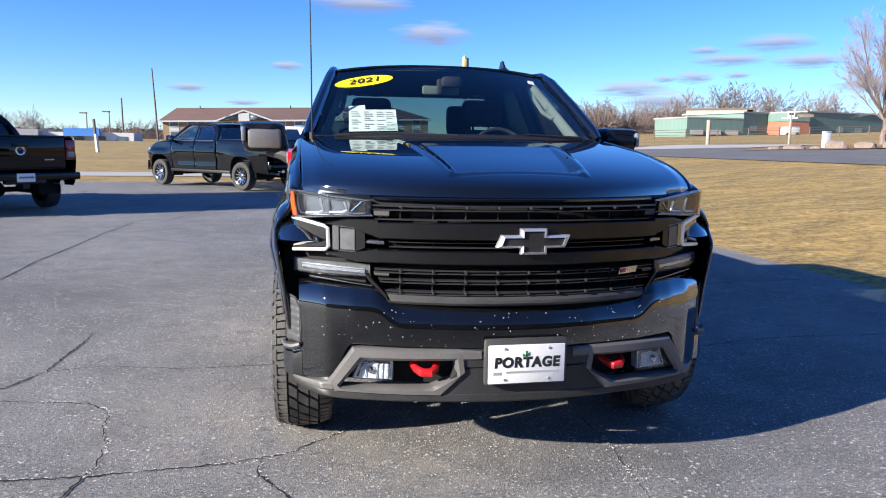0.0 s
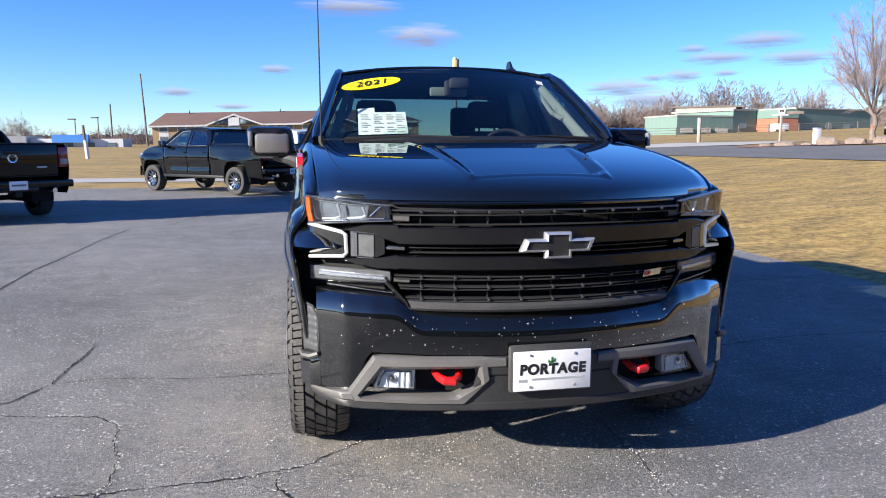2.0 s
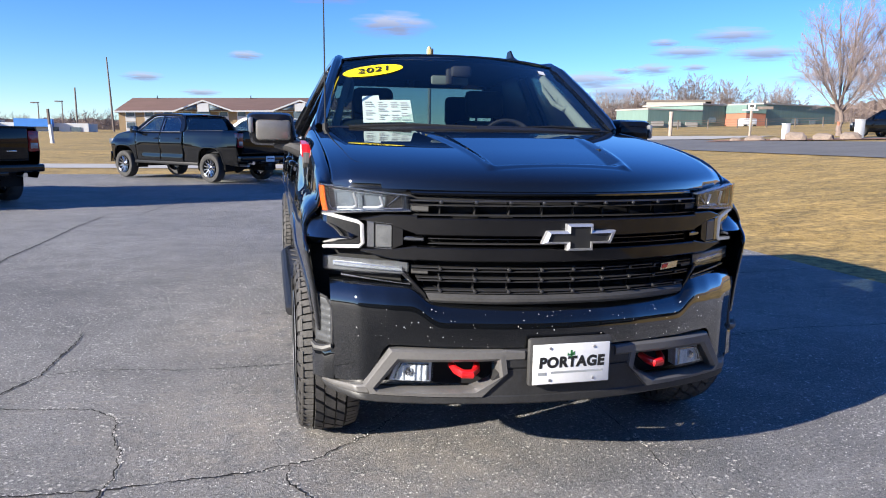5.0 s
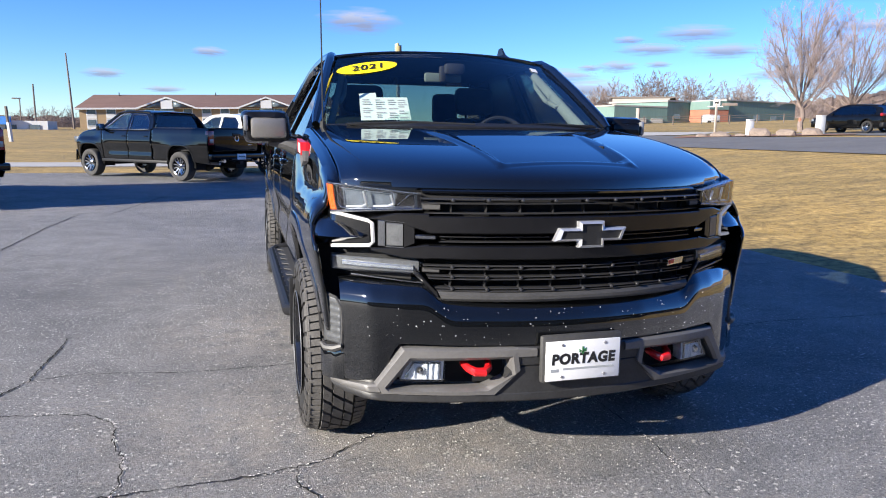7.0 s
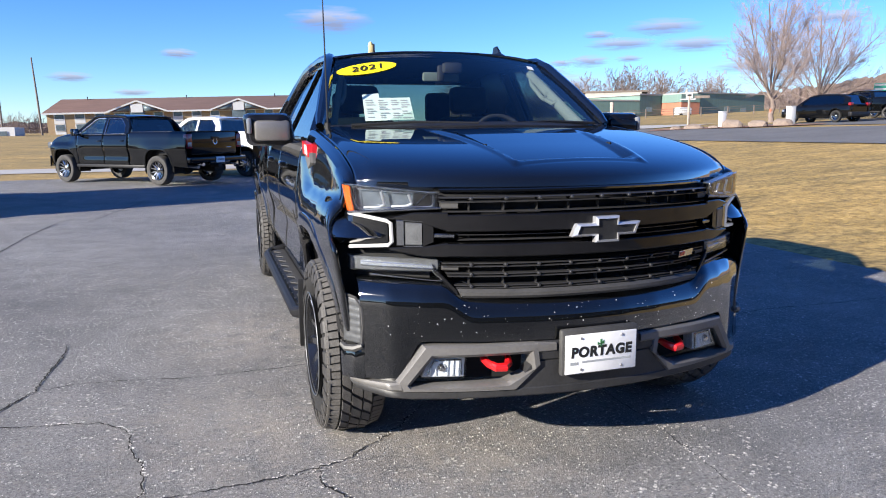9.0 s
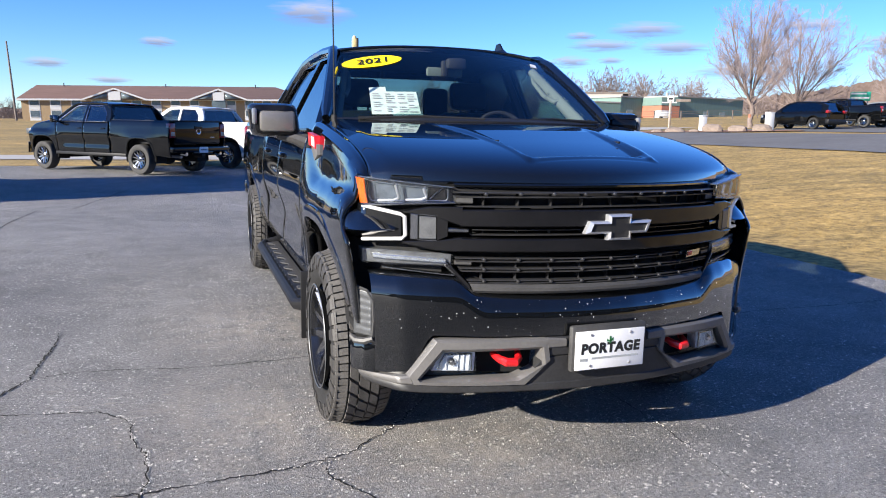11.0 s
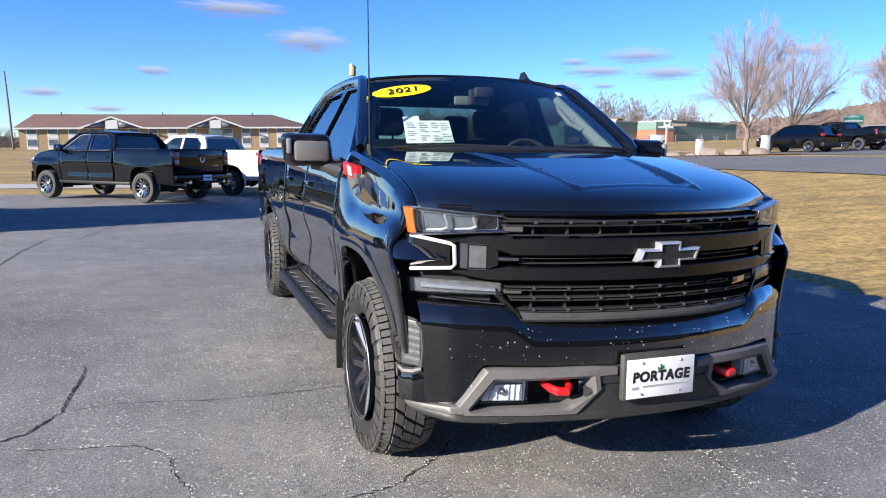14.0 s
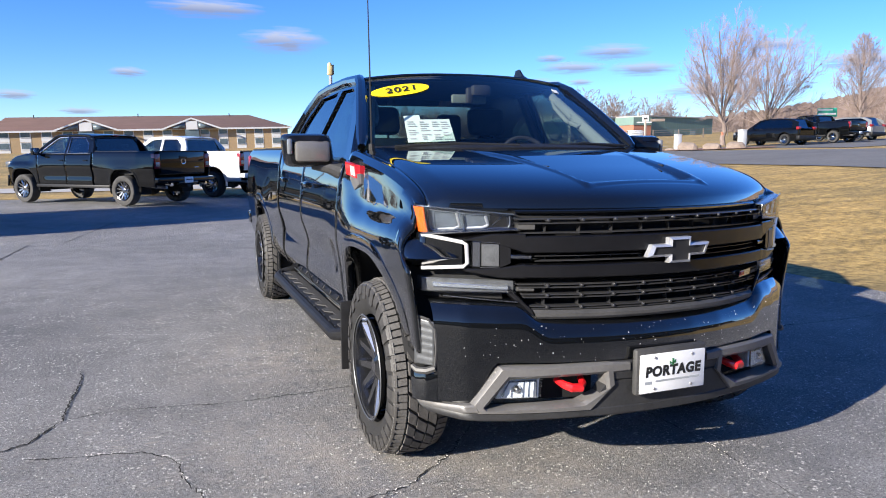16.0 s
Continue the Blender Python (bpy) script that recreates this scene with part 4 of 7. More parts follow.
    part("trim_badge", join(slab([(0.40, 0.862), (0.407, 0.888), (0.500, 0.892), (0.493, 0.866)], lambda x, z: (x, plan_y(x) - 0.004, z), (0, 0.012, 0))), M_milled, g, "small bright trim badge")
    part("trim_badge_inlay", join(slab([(0.409, 0.868), (0.413, 0.884), (0.440, 0.886), (0.436, 0.870)], lambda x, z: (x, plan_y(x) - 0.007, z), (0, 0.006, 0))), M_red, g)
    part("lip", band([(-0.60, 1.172), (0, 1.176), (0.60, 1.172)], [(-0.60, 1.158), (0, 1.160), (0.60, 1.158)], 0.052, 0.03, 40), M_paint, hood)

    # --- lamps and corners
    def corner(u, v):
        """The fender's nose: it wraps forward and tapers to a blade between the arms of the lamp strip."""
        zl, zu = 0.936 + 0.044 * u ** 1.5, 1.088 - 0.094 * u ** 1.3
        z = zl + (zu - zl) * v
        lo, hi = 0.0, 1.0
        for _ in range(14):
            m = (lo + hi) / 2
            lo, hi = (m, hi) if side_point(0.50, m)[2] < z else (lo, m)
        x_s = -side_point(0.50, lo)[0] - 0.003
        a, b, c = (1 - u) ** 2, 2 * u * (1 - u), u * u
        back = (v - 0.3) / 0.7 if v > 0.3 else (0.3 - v) / 0.3 * 0.7
        k = smooth(u * 2.2) * (1 - 0.6 * u) * back
        return a * x_s + b * -0.985 + c * -0.818 + 0.030 * k, a * 0.50 + b * 0.350 + c * 0.312 + 0.085 * k, z
    for s in (-1, 1):
        fx = (lambda q: q) if s < 0 else flip_x
        hl = part("headlight", fx(join(band([(-0.935, 1.190), (-0.62, 1.158)], [(-0.91, 1.080), (-0.615, 1.100)], 0.050, 0.03, 16, fy=plan_lamp),
                                       band([(-0.936, 1.190), (-0.620, 1.160)], [(-0.932, 1.186), (-0.622, 1.156)], 0.010, 0.05, 16, fy=plan_lamp))), M_reflector, t, "clear multi-element headlight")
        part("bezel", fx(band([(-0.930, 1.084), (-0.615, 1.106)], [(-0.930, 1.074), (-0.605, 1.096)], 0.0, 0.08, 16)), M_smoke, hl)
        for x0 in (-0.800, -0.705):
            zt, zb = 1.176 - 0.10 * (x0 + 0.945), 1.088 + 0.07 * (x0 + 0.945)
            part("divider", fx(join(tube([(x0 - 0.012, plan_y(x0) + 0.02, zt), (x0 - 0.004, plan_y(x0) + 0.018, (zt + zb) / 2), (x0, plan_y(x0) + 0.018, zb + 0.012), (x0 - 0.018, plan_y(x0 - 0.018) + 0.018, zb + 0.002), (x0 - 0.07, plan_y(x0 - 0.07) + 0.02, zb - 0.002)], 0.0055, 6))), M_bright, hl)
        part("lamp_outline", fx(join(tube([(x, plan_y(x) + 0.016, z) for x, z in ((-0.905, 1.168), (-0.900, 1.110), (-0.890, 1.094), (-0.80, 1.098), (-0.70, 1.104), (-0.640, 1.106), (-0.632, 1.118), (-0.634, 1.152))], 0.0024, 6), tube([(x, plan_y(x) + 0.018, z) for x, z in ((-0.900, 1.176), (-0.80, 1.166), (-0.70, 1.160), (-0.640, 1.154))], 0.002, 5))), M_smoke, hl)
        part("inner_lamp", fx(slab([(-0.700, 1.105), (-0.690, 1.160), (-0.640, 1.155), (-0.632, 1.110)], lambda x, z: (x, plan_y(x) + 0.034, z), (0, 0.02, 0))), M_gloss, hl)
        part("inner_lamp_rib", fx(tube([(-0.690, plan_y(0.69) + 0.028, 1.112), (-0.650, plan_y(0.65) + 0.028, 1.152)], 0.003, 5)), M_chrome, hl)
        part("side_marker", fx(band([(-0.938, 1.184), (-0.935, 1.13), (-0.926, 1.084)], [(-0.919, 1.182), (-0.914, 1.13), (-0.905, 1.080)], 0.004, 0.05, 8, fy=plan_lamp)), M_amber, hl, "amber side marker")
        part("lens", fx(band([(-0.938, 1.194), (-0.615, 1.162)], [(-0.925, 1.076), (-0.612, 1.098)], -0.003, 0.004, 30, fy=plan_lamp)), M_lens, hl)
        C = [(-0.926, 1.075), (-0.80, 1.050), (-0.785, 1.040), (-0.782, 0.967), (-0.794, 0.953), (-0.926, 0.939)]
        part("running_light", fx(tube([(x, plan_y(x) - 0.006 + 0.02 * (x < -0.9), z) for x, z in C], 0.0074, 8)), M_led, hl, "lit white running-light strip")
        part("lamp_bezel", fx(join(band([(-0.766, 1.056), (-0.742, 1.054)], [(-0.766, 0.952), (-0.742, 0.952)], -0.012, 0.05, 4), band([(-0.742, 0.956), (-0.676, 0.956)], [(-0.742, 0.949), (-0.676, 0.949)], -0.012, 0.03, 6), band([(-0.742, 1.056), (-0.676, 1.052)], [(-0.742, 1.050), (-0.676, 1.046)], -0.012, 0.03, 6))), M_smoke, hl)
        part("lamp_lens", fx(band([(-0.736, 1.046), (-0.680, 1.044)], [(-0.736, 0.957), (-0.680, 0.957)], -0.014, 0.05, 5)), M_vane, hl)
        part("corner_fill", fx(band([(-0.940, 1.080), (-0.86, 1.074), (-0.79, 1.058)], [(-0.940, 0.938), (-0.86, 0.940), (-0.79, 0.944)], 0.022, 0.03, 14, fy=plan_lamp)), M_paint, t)
        part("fender_cap", fx(grid(lambda u, v: tuple(Vector((-0.868, 0.452, 1.176)).lerp(Vector((-0.938, 0.445, 1.190)), u).lerp(Vector((-0.888, 0.53, 1.238)).lerp(Vector((-0.932, 0.53, 1.222)), u), v)), 6, 4)), M_paint, t, solid=0.006)
        part("corner_blade", fx(grid(corner, 24, 20)), M_paint, t, "glossy fender corner tapering between lamp strips", solid=0.006, angle=60)
        tl = part("turn_lamp", fx(band([(-0.925, 0.901), (-0.618, 0.900)], [(-0.925, 0.846), (-0.618, 0.851)], 0.02, 0.06, 14)), M_vane, t, "clear lower turn lamp")
        part("turn_bulb", fx(band([(-0.89, 0.885), (-0.64, 0.880)], [(-0.89, 0.866), (-0.64, 0.862)], 0.006, 0.03, 14)), M_lamp, tl)
        part("lens", fx(band([(-0.925, 0.903), (-0.616, 0.902)], [(-0.925, 0.844), (-0.616, 0.849)], 0.0, 0.004, 14)), M_lens, tl)
        part("trim_line", fx(band([(-0.86, 0.836), (-0.61, 0.820)], [(-0.86, 0.829), (-0.61, 0.813)], 0.0, 0.03, 10)), M_smoke, tl)
        # near-black sheet painted as the shade in the gap behind the corner
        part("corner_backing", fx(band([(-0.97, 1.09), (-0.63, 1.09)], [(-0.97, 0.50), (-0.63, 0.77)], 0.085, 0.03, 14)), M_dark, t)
        cl = part("air_curtain", fx(join(tube([(-0.962, 0.420, 0.752), (-0.918, 0.356, 0.738), (-0.900, 0.334, 0.70), (-0.897, 0.330, 0.62), (-0.902, 0.332, 0.548)], 0.006, 6),
                                         tube([(-0.900, 0.330, 0.545), (-0.930, 0.350, 0.532), (-0.960, 0.380, 0.530), (-0.975, 0.402, 0.545)], [0.013, 0.016, 0.015, 0.010], 8))), M_trim, t, "chrome-edged bumper air curtain")
        part("curtain_insert", fx(grid(lambda u, v: (-0.901 - 0.058 * u, 0.337 + 0.075 * u + 0.0015 * math.sin(v * 40), 0.552 + (0.178 + 0.012 * u) * v), 6, 30)), M_vane, cl, "ribbed silver air curtain panel", solid=0.006, angle=60)
        # fog lamp, tow hook and their pocket, its shade put into a near-black back
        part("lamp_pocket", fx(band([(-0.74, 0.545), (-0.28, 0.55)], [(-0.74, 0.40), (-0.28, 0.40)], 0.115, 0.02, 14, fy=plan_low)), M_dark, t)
        fog = part("fog_lamp", fx(band([(-0.658, 0.509), (-0.530, 0.515)], [(-0.690, 0.428), (-0.534, 0.432)], 0.034, 0.06, 8, fy=plan_low)), M_foglens, t, "clear rectangular fog lamp")
        part("fog_bulb", fx(moved(lathe([(-0.012, 0.0), (-0.010, 0.010), (0.0, 0.016), (0.012, 0.018)], 16), Matrix.Translation((-0.615, plan_low(0.615) + 0.026, 0.470)) @ Matrix.Rotation(radians(90), 4, "Z"))), M_milled, fog)
        for x0 in (-0.655, -0.635, -0.592, -0.572, -0.552):
            part("fog_flute", fx(tube([(x0 - 0.006, plan_low(x0) + 0.030, 0.438), (x0, plan_low(x0) + 0.030, 0.500)], 0.0022, 5)), M_foglens, fog)
        part("fog_rib", fx(tube([(-0.672, plan_low(0.672) + 0.028, 0.440), (-0.645, plan_low(0.645) + 0.028, 0.500), (-0.545, plan_low(0.545) + 0.028, 0.504), (-0.545, plan_low(0.545) + 0.028, 0.440)], 0.004, 5)), M_smoke, fog)
        part("lens", fx(band([(-0.660, 0.511), (-0.528, 0.517)], [(-0.692, 0.426), (-0.532, 0.430)], 0.016, 0.004, 8, fy=plan_low)), M_lens, fog)
        hk = [(-0.452, 0.497), (-0.440, 0.486), (-0.420, 0.480), (-0.388, 0.480), (-0.366, 0.488), (-0.354, 0.499)]
        part("tow_hook", fx(tube([(x, plan_low(x) + 0.065 - 0.07 * math.sin(math.pi * k / 5), z) for k, (x, z) in enumerate(hk)], [0.013, 0.016, 0.018, 0.018, 0.016, 0.013], 10)), M_red, t, "red painted tow hook")

    # --- bumper
    plan = [(-0.905, 0.335), (-0.80, 0.245), (-0.69, 0.183), (-0.5, 0.108), (-0.28, 0.055), (-0.12, 0.034), (0, 0.030)]
    plan = plan + [(-x, y) for x, y in reversed(plan[:-1])]

    def bumper(u, v):
        x, y = along(plan, u)
        a = abs(x)
        zt = 0.752 + 0.062 * smooth((a - 0.50) / 0.11)
        zb = 0.578 - 0.17 * smooth((a - 0.69) / 0.10)
        pr = [(0.05, zb), (0.004, zb + 0.004), (0.0, zb + 0.02), (0.0, zt - 0.105), (0.002, zt - 0.085), (0.007, zt - 0.066), (0.016, zt - 0.047), (0.027, zt - 0.031), (0.040, zt - 0.017), (0.055, zt - 0.006), (0.075, zt), (0.14, zt + 0.002)]
        o, z = pr[min(int(v * 11 + 0.5), 11)]
        return x * (1 - 0.01 * o), y + o, z
    bp = part("bumper", grid(bumper, 90, 11), M_paint, t, "black front bumper speckled with road dust", angle=40)

    def wing(u, v):
        x, y = along([(-0.895, 0.325), (-0.935, 0.350), (-0.955, 0.372), (-0.968, 0.388), (-0.975, 0.402)], u)
        pr = [(0.03, 0.402), (0.002, 0.408), (0.0, 0.43), (0.0, 0.515), (0.008, 0.535), (0.05, 0.540)]
        o, z = pr[min(int(v * 5 + 0.5), 5)]
        return x + o * 0.8, y + o * 0.5 + 0.2 * max(z - 0.43, 0) * u, z
    for fx in (lambda q: q, flip_x):
        part("bumper_wing", fx(grid(wing, 16, 5)), M_paint, bp)
    P = lambda a, b, n=10, off=-0.012, th=0.05: band(a, b, off, th, n, ch=0.007, fy=plan_low)
    rim_out = [(-0.790, 0.417), (-0.690, 0.567), (-0.262, 0.577), (-0.250, 0.490), (-0.345, 0.386), (-0.770, 0.378)]
    rim_in = [(-0.741, 0.402), (-0.655, 0.518), (-0.292, 0.532), (-0.282, 0.466), (-0.389, 0.416), (-0.732, 0.397)]
    loops = []
    for k, off in ((0.0, 0.05), (0.0, 0.0), (0.16, -0.012), (0.72, -0.014), (1.0, 0.0), (1.0, 0.055)):
        poly = [tuple(a + (b - a) * k for a, b in zip(p, q)) for p, q in zip(rim_out, rim_in)]
        loop = [tuple(a + (b - a) * m / 9 for a, b in zip(p, q)) for p, q in zip(poly, poly[1:] + poly[:1]) for m in range(9)]
        loops.append([(x, plan_low(x) + off, z) for x, z in loop])
    n_ = len(loops[0])
    bez = join(([p for lp in loops for p in lp], [(k * n_ + m, k * n_ + (m + 1) % n_, (k + 1) * n_ + (m + 1) % n_, (k + 1) * n_ + m) for k in range(5) for m in range(n_)]),
               P([(-0.935, 0.394), (-0.88, 0.401), (-0.782, 0.416)], [(-0.935, 0.378), (-0.88, 0.378), (-0.768, 0.380)], 18),
               P([(-0.264, 0.577), (-0.19, 0.573)], [(-0.290, 0.534), (-0.19, 0.536)], 5))
    for fx in (lambda q: q, flip_x):
        part("bumper_trim", fx(bez), M_skid, bp, "matte silver-grey lower bumper trim")
    part("valance", join(P([(-0.272, 0.578), (0.272, 0.578)], [(-0.272, 0.50), (0.272, 0.50)], 14, -0.004, 0.06), P([(-0.27, 0.502), (0.27, 0.502)], [(-0.365, 0.385), (0.365, 0.385)], 14, 0.0, 0.06)), M_valance, bp, "grey plastic valance")
    part("air_dam", P([(-0.940, 0.378), (-0.76, 0.381), (-0.36, 0.395), (0, 0.40), (0.36, 0.395), (0.76, 0.381), (0.940, 0.378)], [(-0.92, 0.352), (-0.74, 0.346), (-0.36, 0.358), (0, 0.36), (0.36, 0.358), (0.74, 0.346), (0.92, 0.352)], 60, -0.004, 0.12), M_valance, bp)

    # --- plate
    pl = part("plate_bracket", box(-0.185, 0.155, -0.004, 0.03, 0.440, 0.628, 0.012), M_trim, t, "grey plastic plate bracket")
    plate = part("dealer_plate", box(-0.172, 0.142, -0.012, -0.004, 0.450, 0.607, 0.003), M_white, pl, "white dealer plate with bold dark lettering")
    words("lettering", "PORTAGE", 0.0555, Matrix.Translation((-0.015, -0.0124, 0.534)) @ Matrix.Rotation(radians(90), 4, "X"), M_ink, plate, bold=0.0030, space=1.12, shear=0.06)
    part("plant_mark", join(slab([(-0.022, 0.553), (-0.022, 0.582), (-0.014, 0.582), (-0.014, 0.553)], lambda a, z: (a, -0.0132, z), (0, 0.001, 0)), slab([(-0.034, 0.560), (-0.034, 0.573), (-0.022, 0.564), (-0.014, 0.570), (-0.004, 0.577), (-0.004, 0.562)], lambda a, z: (a, -0.0132, z), (0, 0.001, 0))), M_green, plate)
    part("small_print", join(slab([(-0.10, 0.492), (-0.10, 0.500), (0.115, 0.500), (0.115, 0.492)], lambda a, z: (a, -0.0130, z), (0, 0.001, 0)), slab([(-0.152, 0.486), (-0.152, 0.498), (-0.118, 0.498), (-0.118, 0.486)], lambda a, z: (a, -0.0130, z), (0, 0.001, 0))), M_greyink, plate)
    for x, z in ((-0.105, 0.592), (0.075, 0.592), (-0.105, 0.466), (0.075, 0.466)):
        part("plate_screw", moved(lathe([(-0.003, 0), (-0.003, 0.005), (0, 0.006)], 10), Matrix.Translation((x, -0.012, z)) @ Matrix.Rotation(radians(90), 4, "Z")), M_steel, plate)

    # --- roof fin and aerial
    part("roof_fin", [tuple(p) for p in [(0.43, 2.20, 1.872), (0.47, 2.20, 1.872), (0.45, 2.08, 1.874), (0.40, 2.16, 1.870), (0.50, 2.16, 1.870), (0.45, 2.33, 1.88), (0.445, 2.21, 1.945), (0.455, 2.21, 1.945), (0.45, 2.25, 1.945), (0.45, 2.30, 1.925)]] and join(
        ([(0.405, 2.16, 1.872), (0.495, 2.16, 1.872), (0.485, 2.36, 1.895), (0.415, 2.36, 1.895), (0.437, 2.10, 1.871), (0.463, 2.10, 1.871), (0.442, 2.18, 1.905), (0.458, 2.18, 1.905), (0.445, 2.235, 1.952), (0.455, 2.235, 1.952), (0.445, 2.285, 1.948), (0.455, 2.285, 1.948), (0.44, 2.30, 1.90), (0.46, 2.30, 1.90)],
         [(4, 5, 7, 6), (0, 4, 6), (5, 1, 7), (6, 7, 9, 8), (8, 9, 11, 10), (10, 11, 13, 12), (12, 13, 2, 3), (0, 6, 12, 3), (7, 1, 2, 13), (6, 8, 10, 12), (9, 7, 13, 11)])), M_gloss, t, "black shark-fin roof aerial")
    part("aerial", join(tube([(-0.842, 1.41, 1.38), (-0.842, 1.41, 1.44)], 0.016, 10), tube([(-0.842, 1.41, 1.42), (-0.842, 1.42, 1.8), (-0.845, 1.43, 2.26)], [0.0045, 0.004, 0.0025], 6)), M_ink, t, "thin black whip aerial")

    # --- inside
    part("dashboard", grid(lambda u, v: (-0.80 + 1.60 * u, 1.42 + 0.45 * v - 0.12 * math.sin(math.pi * u) * (1 - v), 1.405 - 0.02 * v - 0.14 * smooth((v - 0.75) / 0.25) + 0.02 * math.exp(-((u - 0.74) / 0.12) ** 2) * v), 24, 12), M_dash, t, solid=0.02)
    sw = part("steering_wheel", moved(lathe([(0.0 + 0.014 * math.cos(a), 0.185 + 0.014 * math.sin(a)) for a in [2 * math.pi * k / 8 for k in range(8)]], 32, closed=True), Matrix.Translation((0.38, 1.98, 1.32)) @ Matrix.Rotation(radians(-25), 4, "X") @ Matrix.Rotation(radians(90), 4, "Z")), M_dash, t)
    part("steering_hub", moved(box(-0.17, 0.17, -0.02, 0.02, -0.05, 0.05, 0.02), Matrix.Translation((0.38, 1.99, 1.32)) @ Matrix.Rotation(radians(-25), 4, "X")), M_dash, sw)
    for x in (-0.41, 0.415):
        seat = part("front_seat", join(moved(box(-0.25, 0.25, -0.08, 0.08, -0.36, 0.36, 0.06), Matrix.Translation((x, 2.62, 1.14)) @ Matrix.Rotation(radians(-14), 4, "X")), box(x - 0.26, x + 0.26, 2.12, 2.62, 0.72, 0.90, 0.05)), M_seat, t, "dark cloth front seat")
        part("headrest", join(moved(box(-0.145, 0.145, -0.05, 0.05, -0.10, 0.10, 0.045), Matrix.Translation((x, 2.71, 1.615)) @ Matrix.Rotation(radians(-10), 4, "X")), tube([(x - 0.06, 2.70, 1.45), (x - 0.06, 2.71, 1.58)], 0.008, 6), tube([(x + 0.06, 2.70, 1.45), (x + 0.06, 2.71, 1.58)], 0.008, 6)), M_seat, seat)
    bench = part("rear_seat", join(box(-0.72, 0.72, 3.30, 3.46, 0.85, 1.42, 0.05), box(-0.72, 0.72, 2.95, 3.40, 0.72, 0.90, 0.05)), M_seat, t)
    for x in (-0.39, 0.375):
        part("headrest", join(box(x - 0.105, x + 0.105, 3.30, 3.40, 1.46, 1.70, 0.04), box(x - 0.05, x + 0.05, 3.34, 3.37, 1.38, 1.48, 0.005)), M_seat, bench)
    part("headliner", grid(lambda u, v: (lambda p: (p[0] * 0.97, p[1] + 0.02, p[2] - 0.035))(roof_point(2 * u - 1, v)), 16, 10), M_seat, t)
    for s in (1, -1):
        fx = (lambda q: q) if s > 0 else flip_x
        part("door_lining", fx(box(0.86, 0.90, 1.6, 3.55, 0.62, 1.35, 0.02)), M_dash, t)
        pl_ = part("pillar_lining", fx(grid(lambda u, v: tuple(Vector((0.795, 1.60, 1.42)).lerp(Vector((0.640, 2.13, 1.805)), v) + Vector((-0.02, 0.13, -0.01)) * u * (1.15 - 0.5 * v) + Vector((-0.03, 0, 0)) * math.sin(math.pi * u)), 8, 16)), M_liner, t, "pale pillar lining", solid=0.01)
        part("grab_handle", fx(tube([(0.735, 1.84, 1.58), (0.690, 1.86, 1.56), (0.655, 1.95, 1.60), (0.630, 2.06, 1.69), (0.640, 2.10, 1.735), (0.670, 2.12, 1.76)], [0.016, 0.017, 0.016, 0.015, 0.016, 0.018], 8)), M_liner, pl_)
        part("door_post", fx(tube([(0.89, 2.62, 1.30), (0.67, 2.62, 1.80)], 0.035, 6)), M_dash, t)
    rm = part("rear_view_mirror", join(box(-0.135, 0.105, 2.02, 2.05, 1.700, 1.758, 0.012)), M_liner, t, "grey rear-view mirror back")
    part("sensor_housing", join(box(-0.02, 0.11, 1.955, 2.02, 1.745, 1.815, 0.02), box(-0.045, 0.0, 1.99, 2.03, 1.70, 1.80, 0.012)), M_dash, rm)
    # papers and the year sticker on the glass
    def on_screen(x, z, lift):
        v = clamp((z - 1.44) / 0.41, 0, 1)
        for _ in range(6):
            p = screen_point(x / (0.835 - 0.163 * v), v)
            v = clamp(v + (z - p[2]) / 0.42, 0, 1)
        p = screen_point(x / (0.835 - 0.163 * v), v)
        return p[0], p[1] - lift * 0.56, p[2] + lift * 0.82

    def decal(poly, lift):
        return slab(poly, lambda x, z: on_screen(x, z, lift), (0, 0.0008, -0.0010))
    st = part("year_sticker", decal([(-0.522 + 0.178 * math.cos(a) , 1.760 + 0.034 * math.sin(a) + 0.027 * math.cos(a)) for a in [2 * math.pi * k / 36 for k in range(36)]], 0.004), M_yellow, t, "yellow oval windscreen sticker reading 2021")
    c0, cx, cz = Vector(on_screen(-0.522, 1.760, 0.007)), Vector(on_screen(-0.40, 1.760 + 0.0185, 0.007)), Vector(on_screen(-0.522, 1.79, 0.007))
    ex = (cx - c0).normalized()
    ez = ((cz - c0) - ex * (cz - c0).dot(ex)).normalized()
    words("year_digits", "2021", 0.092, Matrix.Translation(c0) @ Matrix((ex, ez, ex.cross(ez))).transposed().to_4x4(), M_ink, st, bold=0.0012, space=1.12, shear=0.2)
    def sheet(poly, near):
        base = on_screen(-0.50, 1.447, -0.012)
        return slab(poly, lambda x, z: (x, base[1] + 0.10 * (x + 0.50) ** 2 + 0.65 * (z - 1.447) - near, z), (0, 0.0008, -0.0004))
    pp = part("price_sheet", sheet([(-0.640, 1.447), (-0.636, 1.590), (-0.545, 1.598), (-0.543, 1.572), (-0.372, 1.576), (-0.366, 1.456)], 0.0), M_paper, t, "pale green printed sheet inside the windscreen")
    lines = []
    rng = random.Random(3)
    for r in range(9):
        for x0 in (-0.625, -0.555, -0.485, -0.43):
            if rng.random() < 0.85:
                z, w = 1.557 - r * 0.0115 + rng.uniform(-0.001, 0.001), rng.uniform(0.025, 0.052)
                lines.append(sheet([(x0, z), (x0, z + 0.004), (x0 + w, z + 0.005), (x0 + w, z + 0.001)], 0.003))
    part("print_lines", join(*lines), M_greyink, pp)
